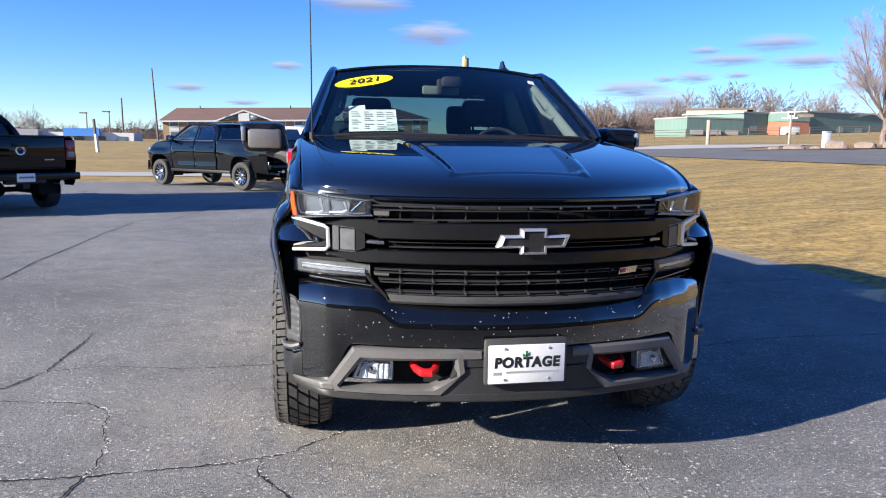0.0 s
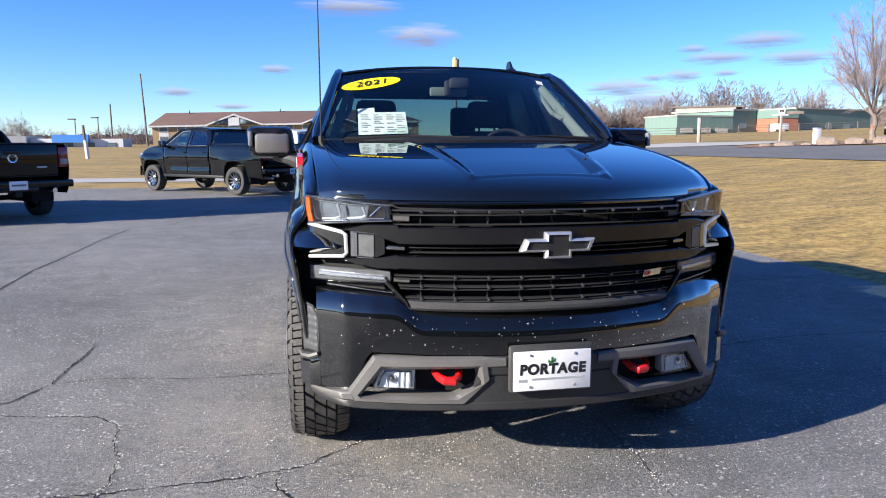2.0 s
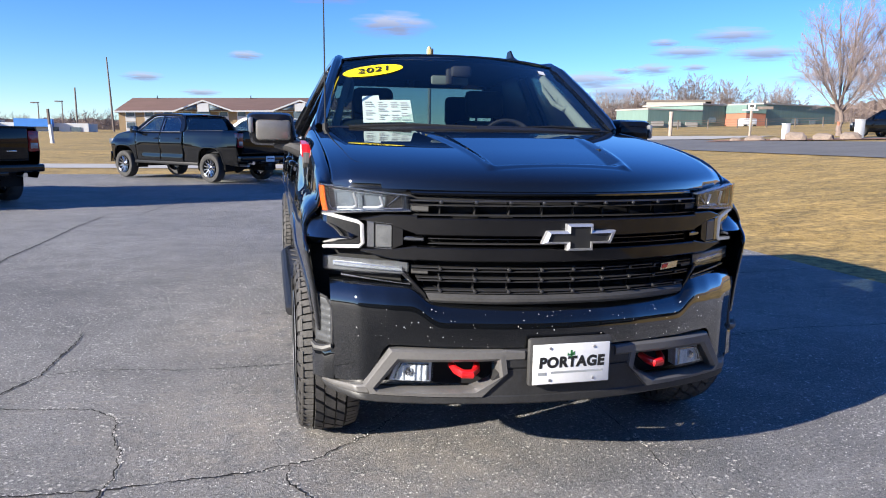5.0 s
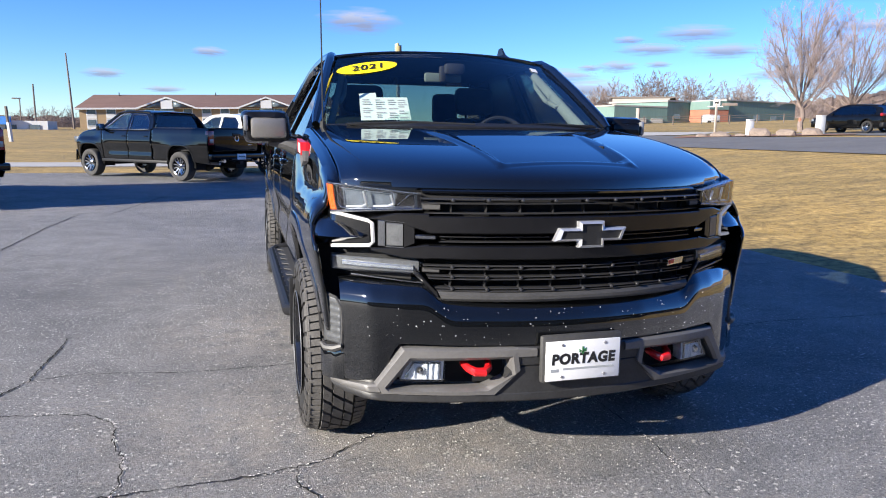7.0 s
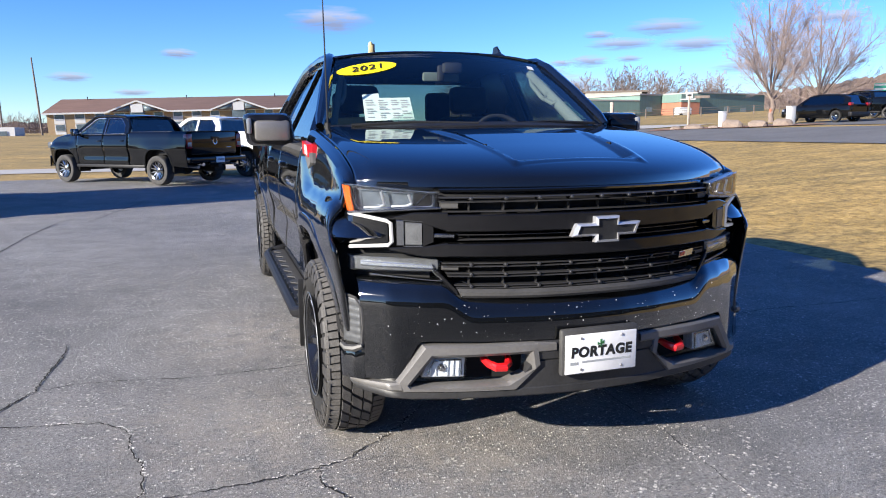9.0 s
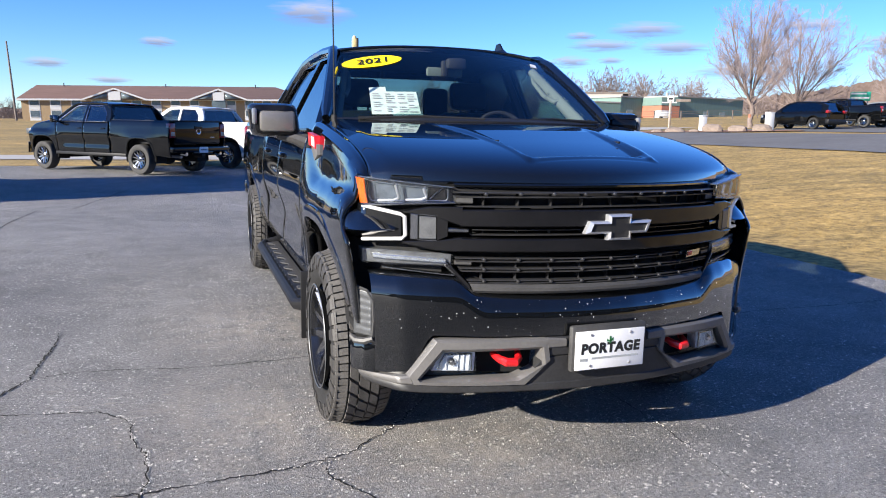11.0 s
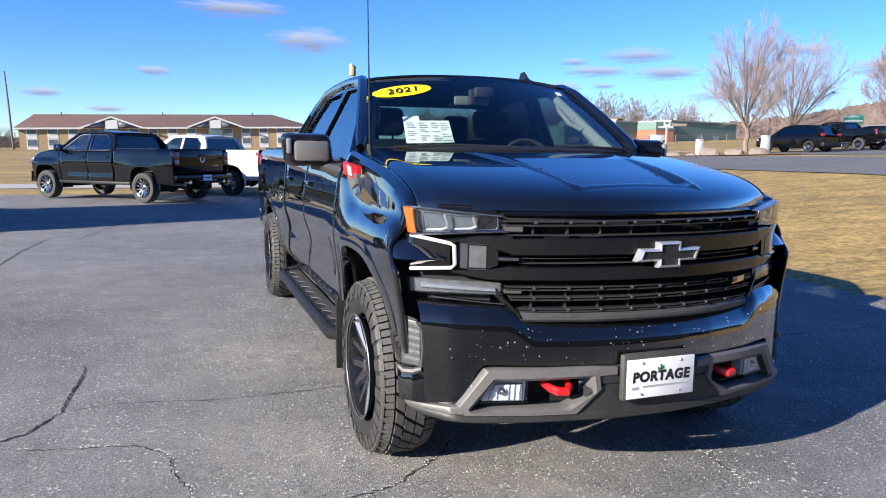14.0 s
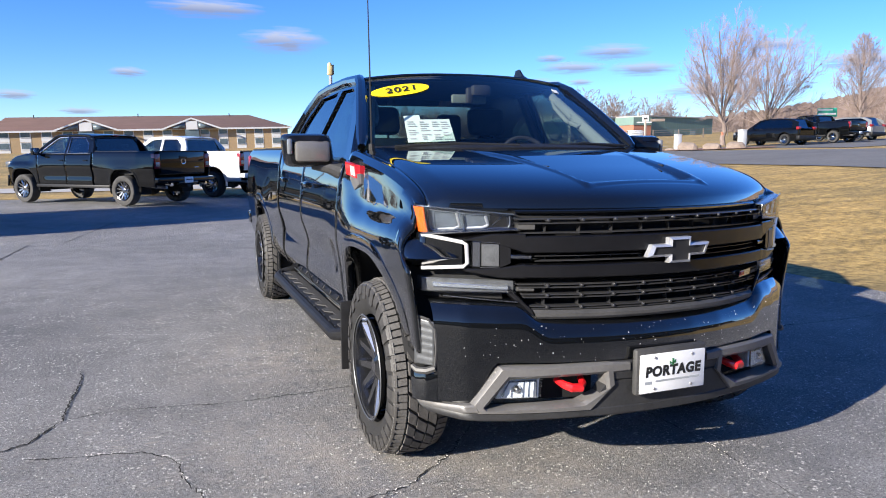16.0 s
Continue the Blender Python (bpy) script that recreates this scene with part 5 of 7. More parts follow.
    part("reg_sticker", decal([(0.545, 1.775), (0.55, 1.80), (0.592, 1.795), (0.587, 1.77)], 0.004), M_white, t)
    # dust specks thrown up on the bumper
    rng = random.Random(11)
    sp = []
    for k in range(110):
        u, z = rng.uniform(0.05, 0.95), rng.uniform(0.585, 0.73)
        x, y = along(plan, u)
        r = rng.choice((0.0012, 0.0014, 0.0018, 0.0022, 0.003))
        sp.append(([(x - r, y - 0.001, z), (x + r * 0.2, y - 0.0015, z - r), (x + r, y - 0.001, z + r * 0.2), (x, y - 0.0015, z + r)], [(0, 1, 2, 3)]))
    tagged(part("dust_specks", join(*sp), M_speck, bp), "pale dust specks", kind="stuff")
    return t


truck = hero_pickup()


# ---- parked trucks and cars ----
def low_nose(t, paint, y0=0.36):
    """Bonnet, grille and bumper of the trucks parked further off."""
    part("bonnet", grid(lambda u, v: ((2 * u - 1) * 0.90, 0.14 + 0.25 * (2 * u - 1) ** 2 + (1.40 - 0.14) * v, 1.16 + 0.24 * max(v, 0.001) ** 0.5 - 0.03 * (2 * u - 1) ** 4), 16, 14), paint, t, solid=0.015)
    g = part("grille", box(-0.62, 0.62, 0.10, 0.30, 0.78, 1.17, 0.04), M_gloss, t)
    for k in range(4):
        part("grille_slat", box(-0.56, 0.56, 0.085, 0.12, 0.84 + k * 0.075, 0.86 + k * 0.075, 0.006), M_smoke, g)
    part("front_bumper", grid(lambda u, v: (0.98 * math.sin((2 * u - 1) * 1.4), 0.40 - 0.40 * math.cos((2 * u - 1) * 1.4) ** 0.7 + 0.02 + 0.03 * v, 0.46 + 0.30 * v), 20, 3), paint, t, solid=0.03)
    for s in (1, -1):
        fx = (lambda q: q) if s > 0 else flip_x
        part("headlight", fx(box(0.63, 0.93, 0.17, 0.42, 0.98, 1.15, 0.03)), M_vane, t)


def parked_pickup(label, paint, tyre_edge):
    t = thing("parked_pickup", label, "pickup truck", "parked pickup trucks")
    for s in (1, -1):
        fx = (lambda q: q) if s > 0 else flip_x
        part("fender", fx(flank(0.36, 1.555)), paint, t, solid=0.012)
        part("wheel_flare", fx(flare(AXLE_F)), paint, t, solid=0.008)
        part("wheel_well", fx(well(AXLE_F)), M_dark, t)
        part("sill", fx(box(0.90, 0.97, 1.45, 4.2, 0.46, 0.54, 0.01)), M_matte, t)
        for ax in (AXLE_F, AXLE_R):
            add_wheel(t, s * 0.895, ax, s, detail=False, milled=M_chrome, tyre_mat=tyre_edge, spin=ax * s)
        h = part("mirror_housing", fx(box(1.00, 1.22, 1.62, 1.74, 1.33, 1.52, 0.03)), paint, t)
        part("mirror_glass", fx(box(1.03, 1.20, 1.74, 1.746, 1.35, 1.50, 0.001)), M_chrome, h)
        part("mirror_arm", fx(tube([(0.93, 1.66, 1.35), (1.03, 1.68, 1.38)], 0.03, 8)), M_gloss, h)
        part("window_trim", fx(join(*[tube([upper_left(*p) for p in w] + [upper_left(*w[0])], 0.010, 6) for w in (FRONT_WIN, REAR_WIN)])), M_milled, t, "bright window surround")
        part("window_sticker", fx(slab([(2.80, 1.45), (2.80, 1.62), (3.08, 1.62), (3.08, 1.45)], lambda y, z: (upper_x(z) - 0.030, y, z), (-0.002, 0, 0))), M_paper, t)
    low_nose(t, paint)
    add_cab(t, paint, M_tint, inside=False)
    add_bed(t, paint)
    add_chassis(t)
    part("front_seat", join(box(-0.62, -0.15, 2.5, 2.66, 0.8, 1.62, 0.06), box(0.15, 0.62, 2.5, 2.66, 0.8, 1.62, 0.06)), M_seat, t)
    part("door_lining", both(box(0.86, 0.90, 1.6, 3.55, 0.62, 1.35, 0.02)), M_dash, t)
    part("dashboard", box(-0.82, 0.82, 1.50, 1.85, 1.1, 1.40, 0.05), M_dash, t)
    # plain ring-shaped emblem, badges and dealer plate on the tailgate
    part("emblem", moved(lathe([(-0.006, 0.055), (-0.012, 0.065), (-0.012, 0.085), (0.0, 0.09), (0.0, 0.055)], 24, closed=True), Matrix.Translation((0, 5.826, 1.16)) @ Matrix.Rotation(radians(-90), 4, "Z")), M_milled, t, "plain bright ring emblem")
    part("gate_badge", join(*[box(-0.58 + k * 0.035, -0.555 + k * 0.035, 5.824, 5.830, 0.98, 1.005, 0.001) for k in range(5)]), M_milled, t)
    part("dealer_plate", box(-0.155, 0.155, 5.985, 5.998, 0.60, 0.755, 0.004), M_white, t, "white dealer plate with dark bars")
    part("plate_bars", join(*[box(-0.12 + k * 0.035, -0.095 + k * 0.035, 5.997, 6.000, 0.665, 0.70) for k in range(7)]), M_ink, t)
    for s in (1, -1):
        part("exhaust_tip", tube([(s * 0.60, 5.80, 0.58), (s * 0.62, 6.00, 0.57)], 0.045, 12), M_chrome, t)
    part("roof_lamp", box(-0.12, 0.12, 3.45, 3.52, 1.835, 1.865, 0.01), M_taillens, t)
    return t


M_tyredust = mat("dusty_tyre", (0.045, 0.044, 0.043), 0.85, var=0.3, scale=10)
black_pickup = parked_pickup("black crew-cab pickup parked at an angle on the asphalt", M_parked, M_tyredust)
black_pickup.matrix_world = pose(-5.42, 22.04, 0, 0, 0, -135)
tail_pickup = copy_thing(black_pickup, pose(-9.98, 15.73, 0, 0, 0, -137))
tagged(tail_pickup, "black crew-cab pickup seen from its tailgate on the asphalt")
white_pickup = parked_pickup("white crew-cab pickup parked beside the black one", M_whitepaint, M_rubber)
white_pickup.matrix_world = pose(-3.05, 24.94, 0, 0, 0, -135)
HX, HY = -0.13, 0.99
far_turn = math.degrees(math.atan2(HX, -HY))


def place_far(ob, wx, wy, back=4.715):
    """Stands a car with its rear left wheel at (wx, wy), nose away."""
    r = Matrix.Rotation(radians(far_turn), 4, "Z")
    o = Vector((wx, wy, 0)) - r @ Vector((0.95, back, 0))
    m = Matrix.Translation((o.x, o.y, land(wx, wy) + 0.012)) @ r
    ob.matrix_world = m
    return m


far_pick = copy_thing(black_pickup, Matrix.Identity(4))
place_far(far_pick, 39.5, 32.7)
tagged(far_pick, "dark pickup parked across the road behind the rocks")


def parked_suv(label, paint):
    t = thing("parked_suv", label, "suv", "cars across the road")

    def body(u, v):
        y = 0.05 + 4.85 * u
        top = 0.92 + 0.14 * smooth((u - 0.02) / 0.25)
        x, z = along([(0.86, 0.34), (0.93, 0.5), (0.955, 0.72), (0.93, top - 0.1), (0.86, top)], v)
        return x - 0.22 * (abs(u - 0.5) * 2) ** 8, y, z
    for s in (1, -1):
        fx = (lambda q: q) if s > 0 else flip_x
        part("body_side", fx(grid(body, 80, 14, lambda u, v: all((body(u, v)[1] - a) ** 2 + (body(u, v)[2] - 0.37) ** 2 > 0.43 ** 2 for a in (0.95, 3.95)))), paint, t, solid=0.01)
        up = lambda y, z: (0.87 - 0.22 * (z - 1.05) / 0.6, y, z)
        part("window_frame", fx(ring([(1.15, 1.03), (1.95, 1.60), (2.6, 1.70), (4.1, 1.68), (4.75, 1.45), (4.85, 1.05)], [(1.45, 1.08), (2.02, 1.53), (2.6, 1.62), (3.9, 1.60), (4.35, 1.45), (4.40, 1.10)], up, (-0.04, 0, 0))), paint, t)
        part("side_window", fx(slab([(1.45, 1.08), (2.02, 1.53), (2.6, 1.62), (3.9, 1.60), (4.35, 1.45), (4.40, 1.10)], lambda y, z: (up(y, z)[0] - 0.02, y, z), (-0.005, 0, 0))), M_tint, t)
        part("tail_lamp", fx(box(0.62, 0.90, 4.72, 4.90, 0.98, 1.16, 0.03)), M_taillens, t)
        part("headlight", fx(box(0.55, 0.86, 0.08, 0.25, 0.72, 0.86, 0.03)), M_frost, t)
        for ax in (0.95, 3.95):
            m = Matrix.Translation((s * 0.82, ax, 0.37)) @ (Matrix.Rotation(math.pi, 4, "Z") if s > 0 else Matrix.Identity(4)) @ Matrix.Diagonal((0.85, 0.905, 0.905, 1))
            w = part("wheel", moved(TYRE, m), M_rubber, t)
            part("rim", moved(join(RIM, SPOKE), m), M_smoke, w)
        part("mirror_housing", fx(box(0.93, 1.08, 1.65, 1.76, 1.06, 1.20, 0.02)), paint, t)
    part("bonnet", grid(lambda u, v: ((2 * u - 1) * 0.86, 0.10 + 1.25 * v + 0.12 * (2 * u - 1) ** 2 * (1 - v), 0.84 + 0.20 * v ** 0.5 - 0.02 * (2 * u - 1) ** 2), 10, 8), paint, t, solid=0.01)
    part("roof", grid(lambda u, v: ((2 * u - 1) * 0.66, 1.92 + 2.3 * v, 1.60 + 0.10 * math.sin(math.pi * (0.2 + 0.7 * v)) + 0.03 * (1 - (2 * u - 1) ** 2)), 10, 12), paint, t, solid=0.01)
    part("windscreen", slab([(-0.80, 1.05), (-0.64, 1.60), (0.64, 1.60), (0.80, 1.05)], lambda x, z: (x, 1.20 + 0.78 * (z - 1.05) / 0.55, z), (0, 0.01, 0)), M_tint, t)
    part("tailgate", slab([(-0.84, 0.55), (-0.86, 1.05), (0.86, 1.05), (0.84, 0.55)], lambda x, z: (x, 4.86, z), (0, -0.05, 0)), paint, t)
    part("rear_window", slab([(-0.84, 1.05), (-0.62, 1.62), (0.62, 1.62), (0.84, 1.05)], lambda x, z: (x, 4.86 - 0.62 * (z - 1.05) / 0.57, z), (0, -0.03, 0)), M_tint, t)
    part("front_bumper", box(-0.84, 0.84, 0.02, 0.25, 0.34, 0.85, 0.08), paint, t)
    part("rear_bumper", box(-0.86, 0.86, 4.70, 4.95, 0.36, 0.62, 0.05), M_matte, t)
    part("floor_pan", box(-0.78, 0.78, 0.4, 4.6, 0.30, 0.42, 0.02), M_dark, t)
    return t


suv = parked_suv("black suv parked beyond the rocks on the far asphalt", M_parked)
place_far(suv, 34.6, 32.1, 3.95)
M_silver = mat("silver_paint", (0.22, 0.225, 0.23), 0.35, metal=0.4, coat=0.6, var=0.1, scale=3)
suv2 = parked_suv("silver-grey suv parked behind the dark pickup", M_silver)
place_far(suv2, 45.0, 35.3, 3.95)

# ---- motel ----
M_brick = mat("tan_brick_wall", (0.33, 0.235, 0.135), 0.9, var=0.12, scale=2.0)
M_shingle = mat("brown_roof_shingles", (0.165, 0.098, 0.078), 0.95, var=0.15, scale=0.6, stretch=(0.4, 1, 6))
M_trimwhite = mat("white_trim_paint", (0.58, 0.58, 0.575), 0.6, var=0.05, scale=1.0)
M_winglass = mat("dark_window_glass", (0.10, 0.13, 0.15), 0.12, var=0.3, scale=0.4)


def motel():
    m = Matrix.Translation((-36.5, 183.6, 0.85)) @ Matrix.Rotation(radians(-1.45), 4, "Y")
    t = thing("motel", "two-storey tan brick motel with brown roof and white gables", "building", at=m)
    L, D, H, R = 65.5, 15.0, 5.1, 3.3
    part("wall", join(box(0, L, 0, 0.3, -1.5, H), box(0, 0.3, 0.3, D, -1.5, H), box(L - 0.3, L, 0.3, D, -1.5, H), box(0, L, D - 0.3, D, -1.5, H)), M_brick, t)
    e = 0.8
    part("roof", ([(-e, -e, H), (L + e, -e, H), (L + e, D + e, H), (-e, D + e, H), (2.2, D / 2, H + R), (L - 8.5, D / 2, H + R)], [(0, 1, 5, 4), (1, 2, 5), (2, 3, 4, 5), (3, 0, 4), (3, 2, 1, 0)]), M_shingle, t, solid=0.2)
    part("fascia", join(box(-e, L + e, -e - 0.06, -e + 0.06, H - 0.35, H + 0.05), box(-e - 0.06, -e + 0.06, -e, D + e, H - 0.35, H + 0.05), box(L + e - 0.06, L + e + 0.06, -e, D + e, H - 0.35, H + 0.05)), M_trimwhite, t, "white roof fascia")
    wv, wf = box(-0.85, 0.85, -0.09, 0.0, 0, 1.35)
    pv, pf = box(-1.12, 1.12, -0.05, 0.06, 0, 2.5)
    for k in range(15):
        x = 2.6 + k * 4.28
        if abs(x - 19.4) < 2 or abs(x - 42.4) < 2:
            continue
        for z in (0.15, 2.75):
            w = part("window", moved((pv, pf), Matrix.Translation((x, 0, z - 0.1))), M_trimwhite, t, "white window panel")
            part("pane", moved(box(-0.92, 0.92, -0.10, 0.0, 0, 1.30), Matrix.Translation((x, 0, z + 0.98))), M_winglass, w)
            part("sill", moved(box(-1.0, 0.85, -0.16, 0.0, 0, 0.10), Matrix.Translation((x, 0, z + 0.82))), M_trimwhite, w)
    for gx in (19.4, 42.4):
        g = part("gable", ([(gx - 6.6, -1.6, H - 0.1), (gx + 6.6, -1.6, H - 0.1), (gx, -1.6, H + 2.35), (gx - 6.6, 4.5, H - 0.1), (gx + 6.6, 4.5, H - 0.1), (gx, 6.0, H + 2.35)], [(0, 1, 2), (0, 2, 5, 3), (1, 4, 5, 2)]), M_shingle, t, solid=0.12)
        part("gable_trim", join(tube([(gx - 7.0, -1.75, H - 0.25), (gx, -1.75, H + 2.35)], 0.26, 4), tube([(gx + 7.0, -1.75, H - 0.25), (gx, -1.75, H + 2.35)], 0.26, 4), box(gx - 1.3, gx + 1.3, -1.78, -1.5, H - 0.3, H + 1.7)), M_trimwhite, g, "white gable boards")
        for s in (-1, 1):
            part("gable_glass", ([(gx + s * 1.5, -1.72, H + 0.05), (gx + s * 5.0, -1.72, H + 0.05), (gx + s * 1.5, -1.72, H + 1.45)], [(0, 1, 2)]), M_winglass, g, solid=0.05)
        part("entry", box(gx - 1.6, gx + 1.6, -1.5, 0.1, -0.5, H), M_winglass, t)
    for x in (8.0, 30.5, 52.0):
        part("roof_vent", tube([(x, D / 2 - 0.6, H + R - 0.3), (x, D / 2 - 0.6, H + R + 0.6)], 0.12, 6), M_dark, t)
    return t


motel()

# ---- green industrial building ----
M_greenwall = mat("sage_green_siding", (0.145, 0.225, 0.195), 0.75, var=0.10, scale=0.5, stretch=(6, 6, 0.3))
M_redbrick = mat("red_brick_wall", (0.36, 0.145, 0.09), 0.9, var=0.15, scale=0.8)
M_roofedge = mat("weathered_cream_metal", (0.33, 0.31, 0.28), 0.7, var=0.1, scale=0.8)
M_tanwall = mat("tan_panel", (0.36, 0.27, 0.17), 0.85, var=0.1, scale=0.5)


def wall_run(a, b, z0, z1, depth=9.0):
    """A block whose front runs from a to b, with its depth away from the lot."""
    a, b = Vector((*a, 0)), Vector((*b, 0))
    d = (b - a).normalized()
    n = Vector((-d.y, d.x, 0))
    p = [a, b, b + n * depth, a + n * depth]
    return [(*q.xy, z0) for q in p] + [(*q.xy, z1) for q in p], [(0, 1, 5, 4), (1, 2, 6, 5), (2, 3, 7, 6), (3, 0, 4, 7), (4, 5, 6, 7)]


gb = thing("green_building", "low sage-green metal industrial building with brick entry", "building")
part("wall", wall_run((55.2, 108.0), (66.1, 109.8), 2.0, 6.35), M_greenwall, gb)
part("wall", wall_run((66.1, 109.8), (71.5, 111.6), 2.0, 7.45, 12), M_greenwall, gb)
part("wall", wall_run((71.6, 112.2), (74.0, 110.6), 2.0, 7.0, 6), M_tanwall, gb)
part("wall", wall_run((72.2, 106.6), (76.2, 107.1), 2.0, 6.1, 10), M_redbrick, gb)
part("parapet", wall_run((72.1, 106.5), (76.2, 107.0), 6.1, 7.55, 10.2), M_greenwall, gb)
part("wall", wall_run((76.3, 107.9), (94.6, 113.2), 2.0, 7.75, 16), M_greenwall, gb)
part("roof", join(wall_run((65.9, 109.5), (71.7, 111.4), 7.45, 7.75, 14), wall_run((76.1, 107.7), (94.8, 113.0), 7.75, 8.0, 16.4), wall_run((55.1, 107.95), (66.0, 109.7), 6.35, 6.6, 9.4)), M_roofedge, gb, "pale metal roof edge")
part("upper_storey", wall_run((71.0, 140.0), (81.0, 133.9), 5.0, 9.5, 10), M_roofedge, gb)
part("upper_roof", wall_run((70.5, 140.0), (82.0, 133.2), 9.5, 9.85, 11), M_pole, gb)
for x, y in ((68.3, 110.4), (84.0, 110.0), (88.5, 111.3)):
    part("window", box(x - 0.6, x + 0.6, y - 0.12, y + 0.1, 4.4, 5.3), M_winglass, gb)
for k in range(3):
    x = 57.0 + k * 3.4
    part("window", box(x - 1.1, x + 1.1, 107.3 + (x - 52.4) * 0.16, 108.4 + (x - 52.4) * 0.16, 3.6, 4.4), M_roofedge, gb)
for x, y in ((79.8, 112), (92.0, 118), (75.5, 110)):
    part("roof_vent", tube([(x, y, 7.4), (x, y, 8.6)], 0.22, 8), M_roofedge, gb)
gb.matrix_world = Matrix.Translation((-1.0, -2.5, 0)) @ Matrix.Rotation(radians(-2.0), 4, "Z") @ Matrix.Translation((1.0, 2.5, 0)) @ Matrix.Diagonal((1, 1, 0.95, 1))
v1 = thing("white_van", "white van parked before the green building", "van", at=gb.matrix_world)
part("body", box(70.0, 72.6, 104.0, 105.6, 3.7, 5.1, 0.25), M_whitepaint, v1)
part("wheel", join(moved(lathe([(0, 0), (0, 0.35), (0.2, 0.35), (0.2, 0)], 14), Matrix.Translation((70.5, 104.0, 3.72)) @ Matrix.Rotation(radians(90), 4, "Z"))), M_rubber, v1)
part("wheel", join(moved(lathe([(0, 0), (0, 0.35), (0.2, 0.35), (0.2, 0)], 14), Matrix.Translation((72.1, 104.0, 3.72)) @ Matrix.Rotation(radians(90), 4, "Z"))), M_rubber, v1)


# ---- bare trees ----
def shoot(out, rng, p, d, length, r, level, kids, up=0.25, r_min=0.011):
    """A curving bare shoot and, along it, ever finer ones."""
    n = (5, 4, 3, 2, 2)[min(level, 4)]
    pts, q, e = [p], p, d
    for k in range(n):
        e = (e + Vector((rng.uniform(-1, 1), rng.uniform(-1, 1), rng.uniform(-0.6, 0.8))) * 0.13 + Vector((0, 0, up * 0.35))).normalized()
        q = q + e * (length / n)
        pts.append(q)
    r1 = max(r * 0.4, r_min)
    out[0 if level < 2 else 1].append(tube(pts, [r + (r1 - r) * k / n for k in range(n + 1)], 5 if level == 0 else 3, cap=False))
    if level >= len(kids):
        return
    for c in range(kids[level]):
        f = 0.18 + 0.80 * (c + rng.random()) / kids[level]
        i = min(int(f * n), n - 1)
        at = pts[i].lerp(pts[i + 1], f * n - i)
        t = (pts[i + 1] - pts[i]).normalized()
        side = t.orthogonal().normalized()
        side = (Matrix.Rotation(rng.uniform(0, 6.28), 3, t) @ side)
        tilt = rng.uniform(0.35, 0.80)
        nd = (t * math.cos(tilt) + side * math.sin(tilt)).normalized()
        shoot(out, rng, at, nd, length * rng.uniform(0.36, 0.52) * (1.12 - 0.5 * f), max(r * (0.42 - 0.18 * f), r_min), level + 1, kids, up, r_min)


def crown_geo(rng, H, fork=0.24, limbs=11, fan=1.2, reach=0.52, kids=(9, 6, 4), leader=False, trunk=None, r_min=0.007, up=0.05):
    """Trunk with limbs, and the fine twigs apart, of a leafless tree."""
    out = ([], [])
    r0 = trunk or H * 0.020
    top = H * (0.97 if leader else fork * 1.25)
    n = 8
    spine = [Vector((rng.uniform(-1, 1) * H * 0.004 * k, rng.uniform(-1, 1) * H * 0.004 * k, top * k / n)) for k in range(n + 1)]
    out[0].append(tube(spine, [r0 * (1.25 if k == 0 else 1) * (1 - (0.93 if leader else 0.35) * k / n) + r_min for k in range(n + 1)], 8, cap=False))
    for k in range(limbs):
        g = (k + 0.5) / limbs
        a = k * 2.4 + rng.uniform(-0.4, 0.4)
        if leader:
            f = 0.16 + 0.78 * g
            tilt, ln = 0.95 - 0.35 * g, H * (0.36 * (1 - g) ** 0.8 + 0.06)
        else:
            f = (0.62 + 0.38 * (1 - g)) if k else 1.0
            tilt = fan * (0.10 + 0.90 * g) + rng.uniform(-0.08, 0.08)
            ln = H * reach * (1.15 - 0.45 * g) * rng.uniform(0.9, 1.08)
        i = min(int(f * n), n - 1)
        at = spine[i].lerp(spine[i + 1], f * n - i)
        d = Vector((math.sin(tilt) * math.cos(a), math.sin(tilt) * math.sin(a), math.cos(tilt)))
        shoot(out, rng, at, d, ln, r0 * (0.22 if leader else 0.40) * (1 - 0.4 * g), 0, kids, up, r_min)
    return join(*out[0]), join(*out[1])


def bare_tree(label, x, y, height, seed, sink=0.1, **shape):
    rng = random.Random(seed)
    t = thing("bare_tree", label, "tree", "bare roadside trees", at=Matrix.Translation((x, y, land(x, y) - sink)))
    li, tw = crown_geo(rng, height, **shape)
    part("trunk", li, M_bark, t)
    part("crown", tw, M_twig, t, "leafless pinkish-grey twigs")
    return t


bare_tree("leafless rounded maple beside the rocks", 36.75, 39.7, 9.4, 4, limbs=17, fan=1.15, fork=0.2, kids=(13, 9, 5), r_min=0.0052, up=0.17, reach=0.58)
bare_tree("leafless spreading tree behind the suv", 46.6, 45.4, 9.8, 9, limbs=15, fan=1.30, fork=0.17, kids=(13, 9, 5), r_min=0.0052, up=0.13, reach=0.60)
bare_tree("leafless pyramid-shaped tree beyond parked cars", 64.6, 51.0, 10.5, 15, limbs=52, leader=True, kids=(10, 7, 3), up=0.16)
bare_tree("leafless tree at the far roadside", 76.0, 52.5, 9.5, 23, limbs=14, fan=1.1, kids=(9, 6, 3))


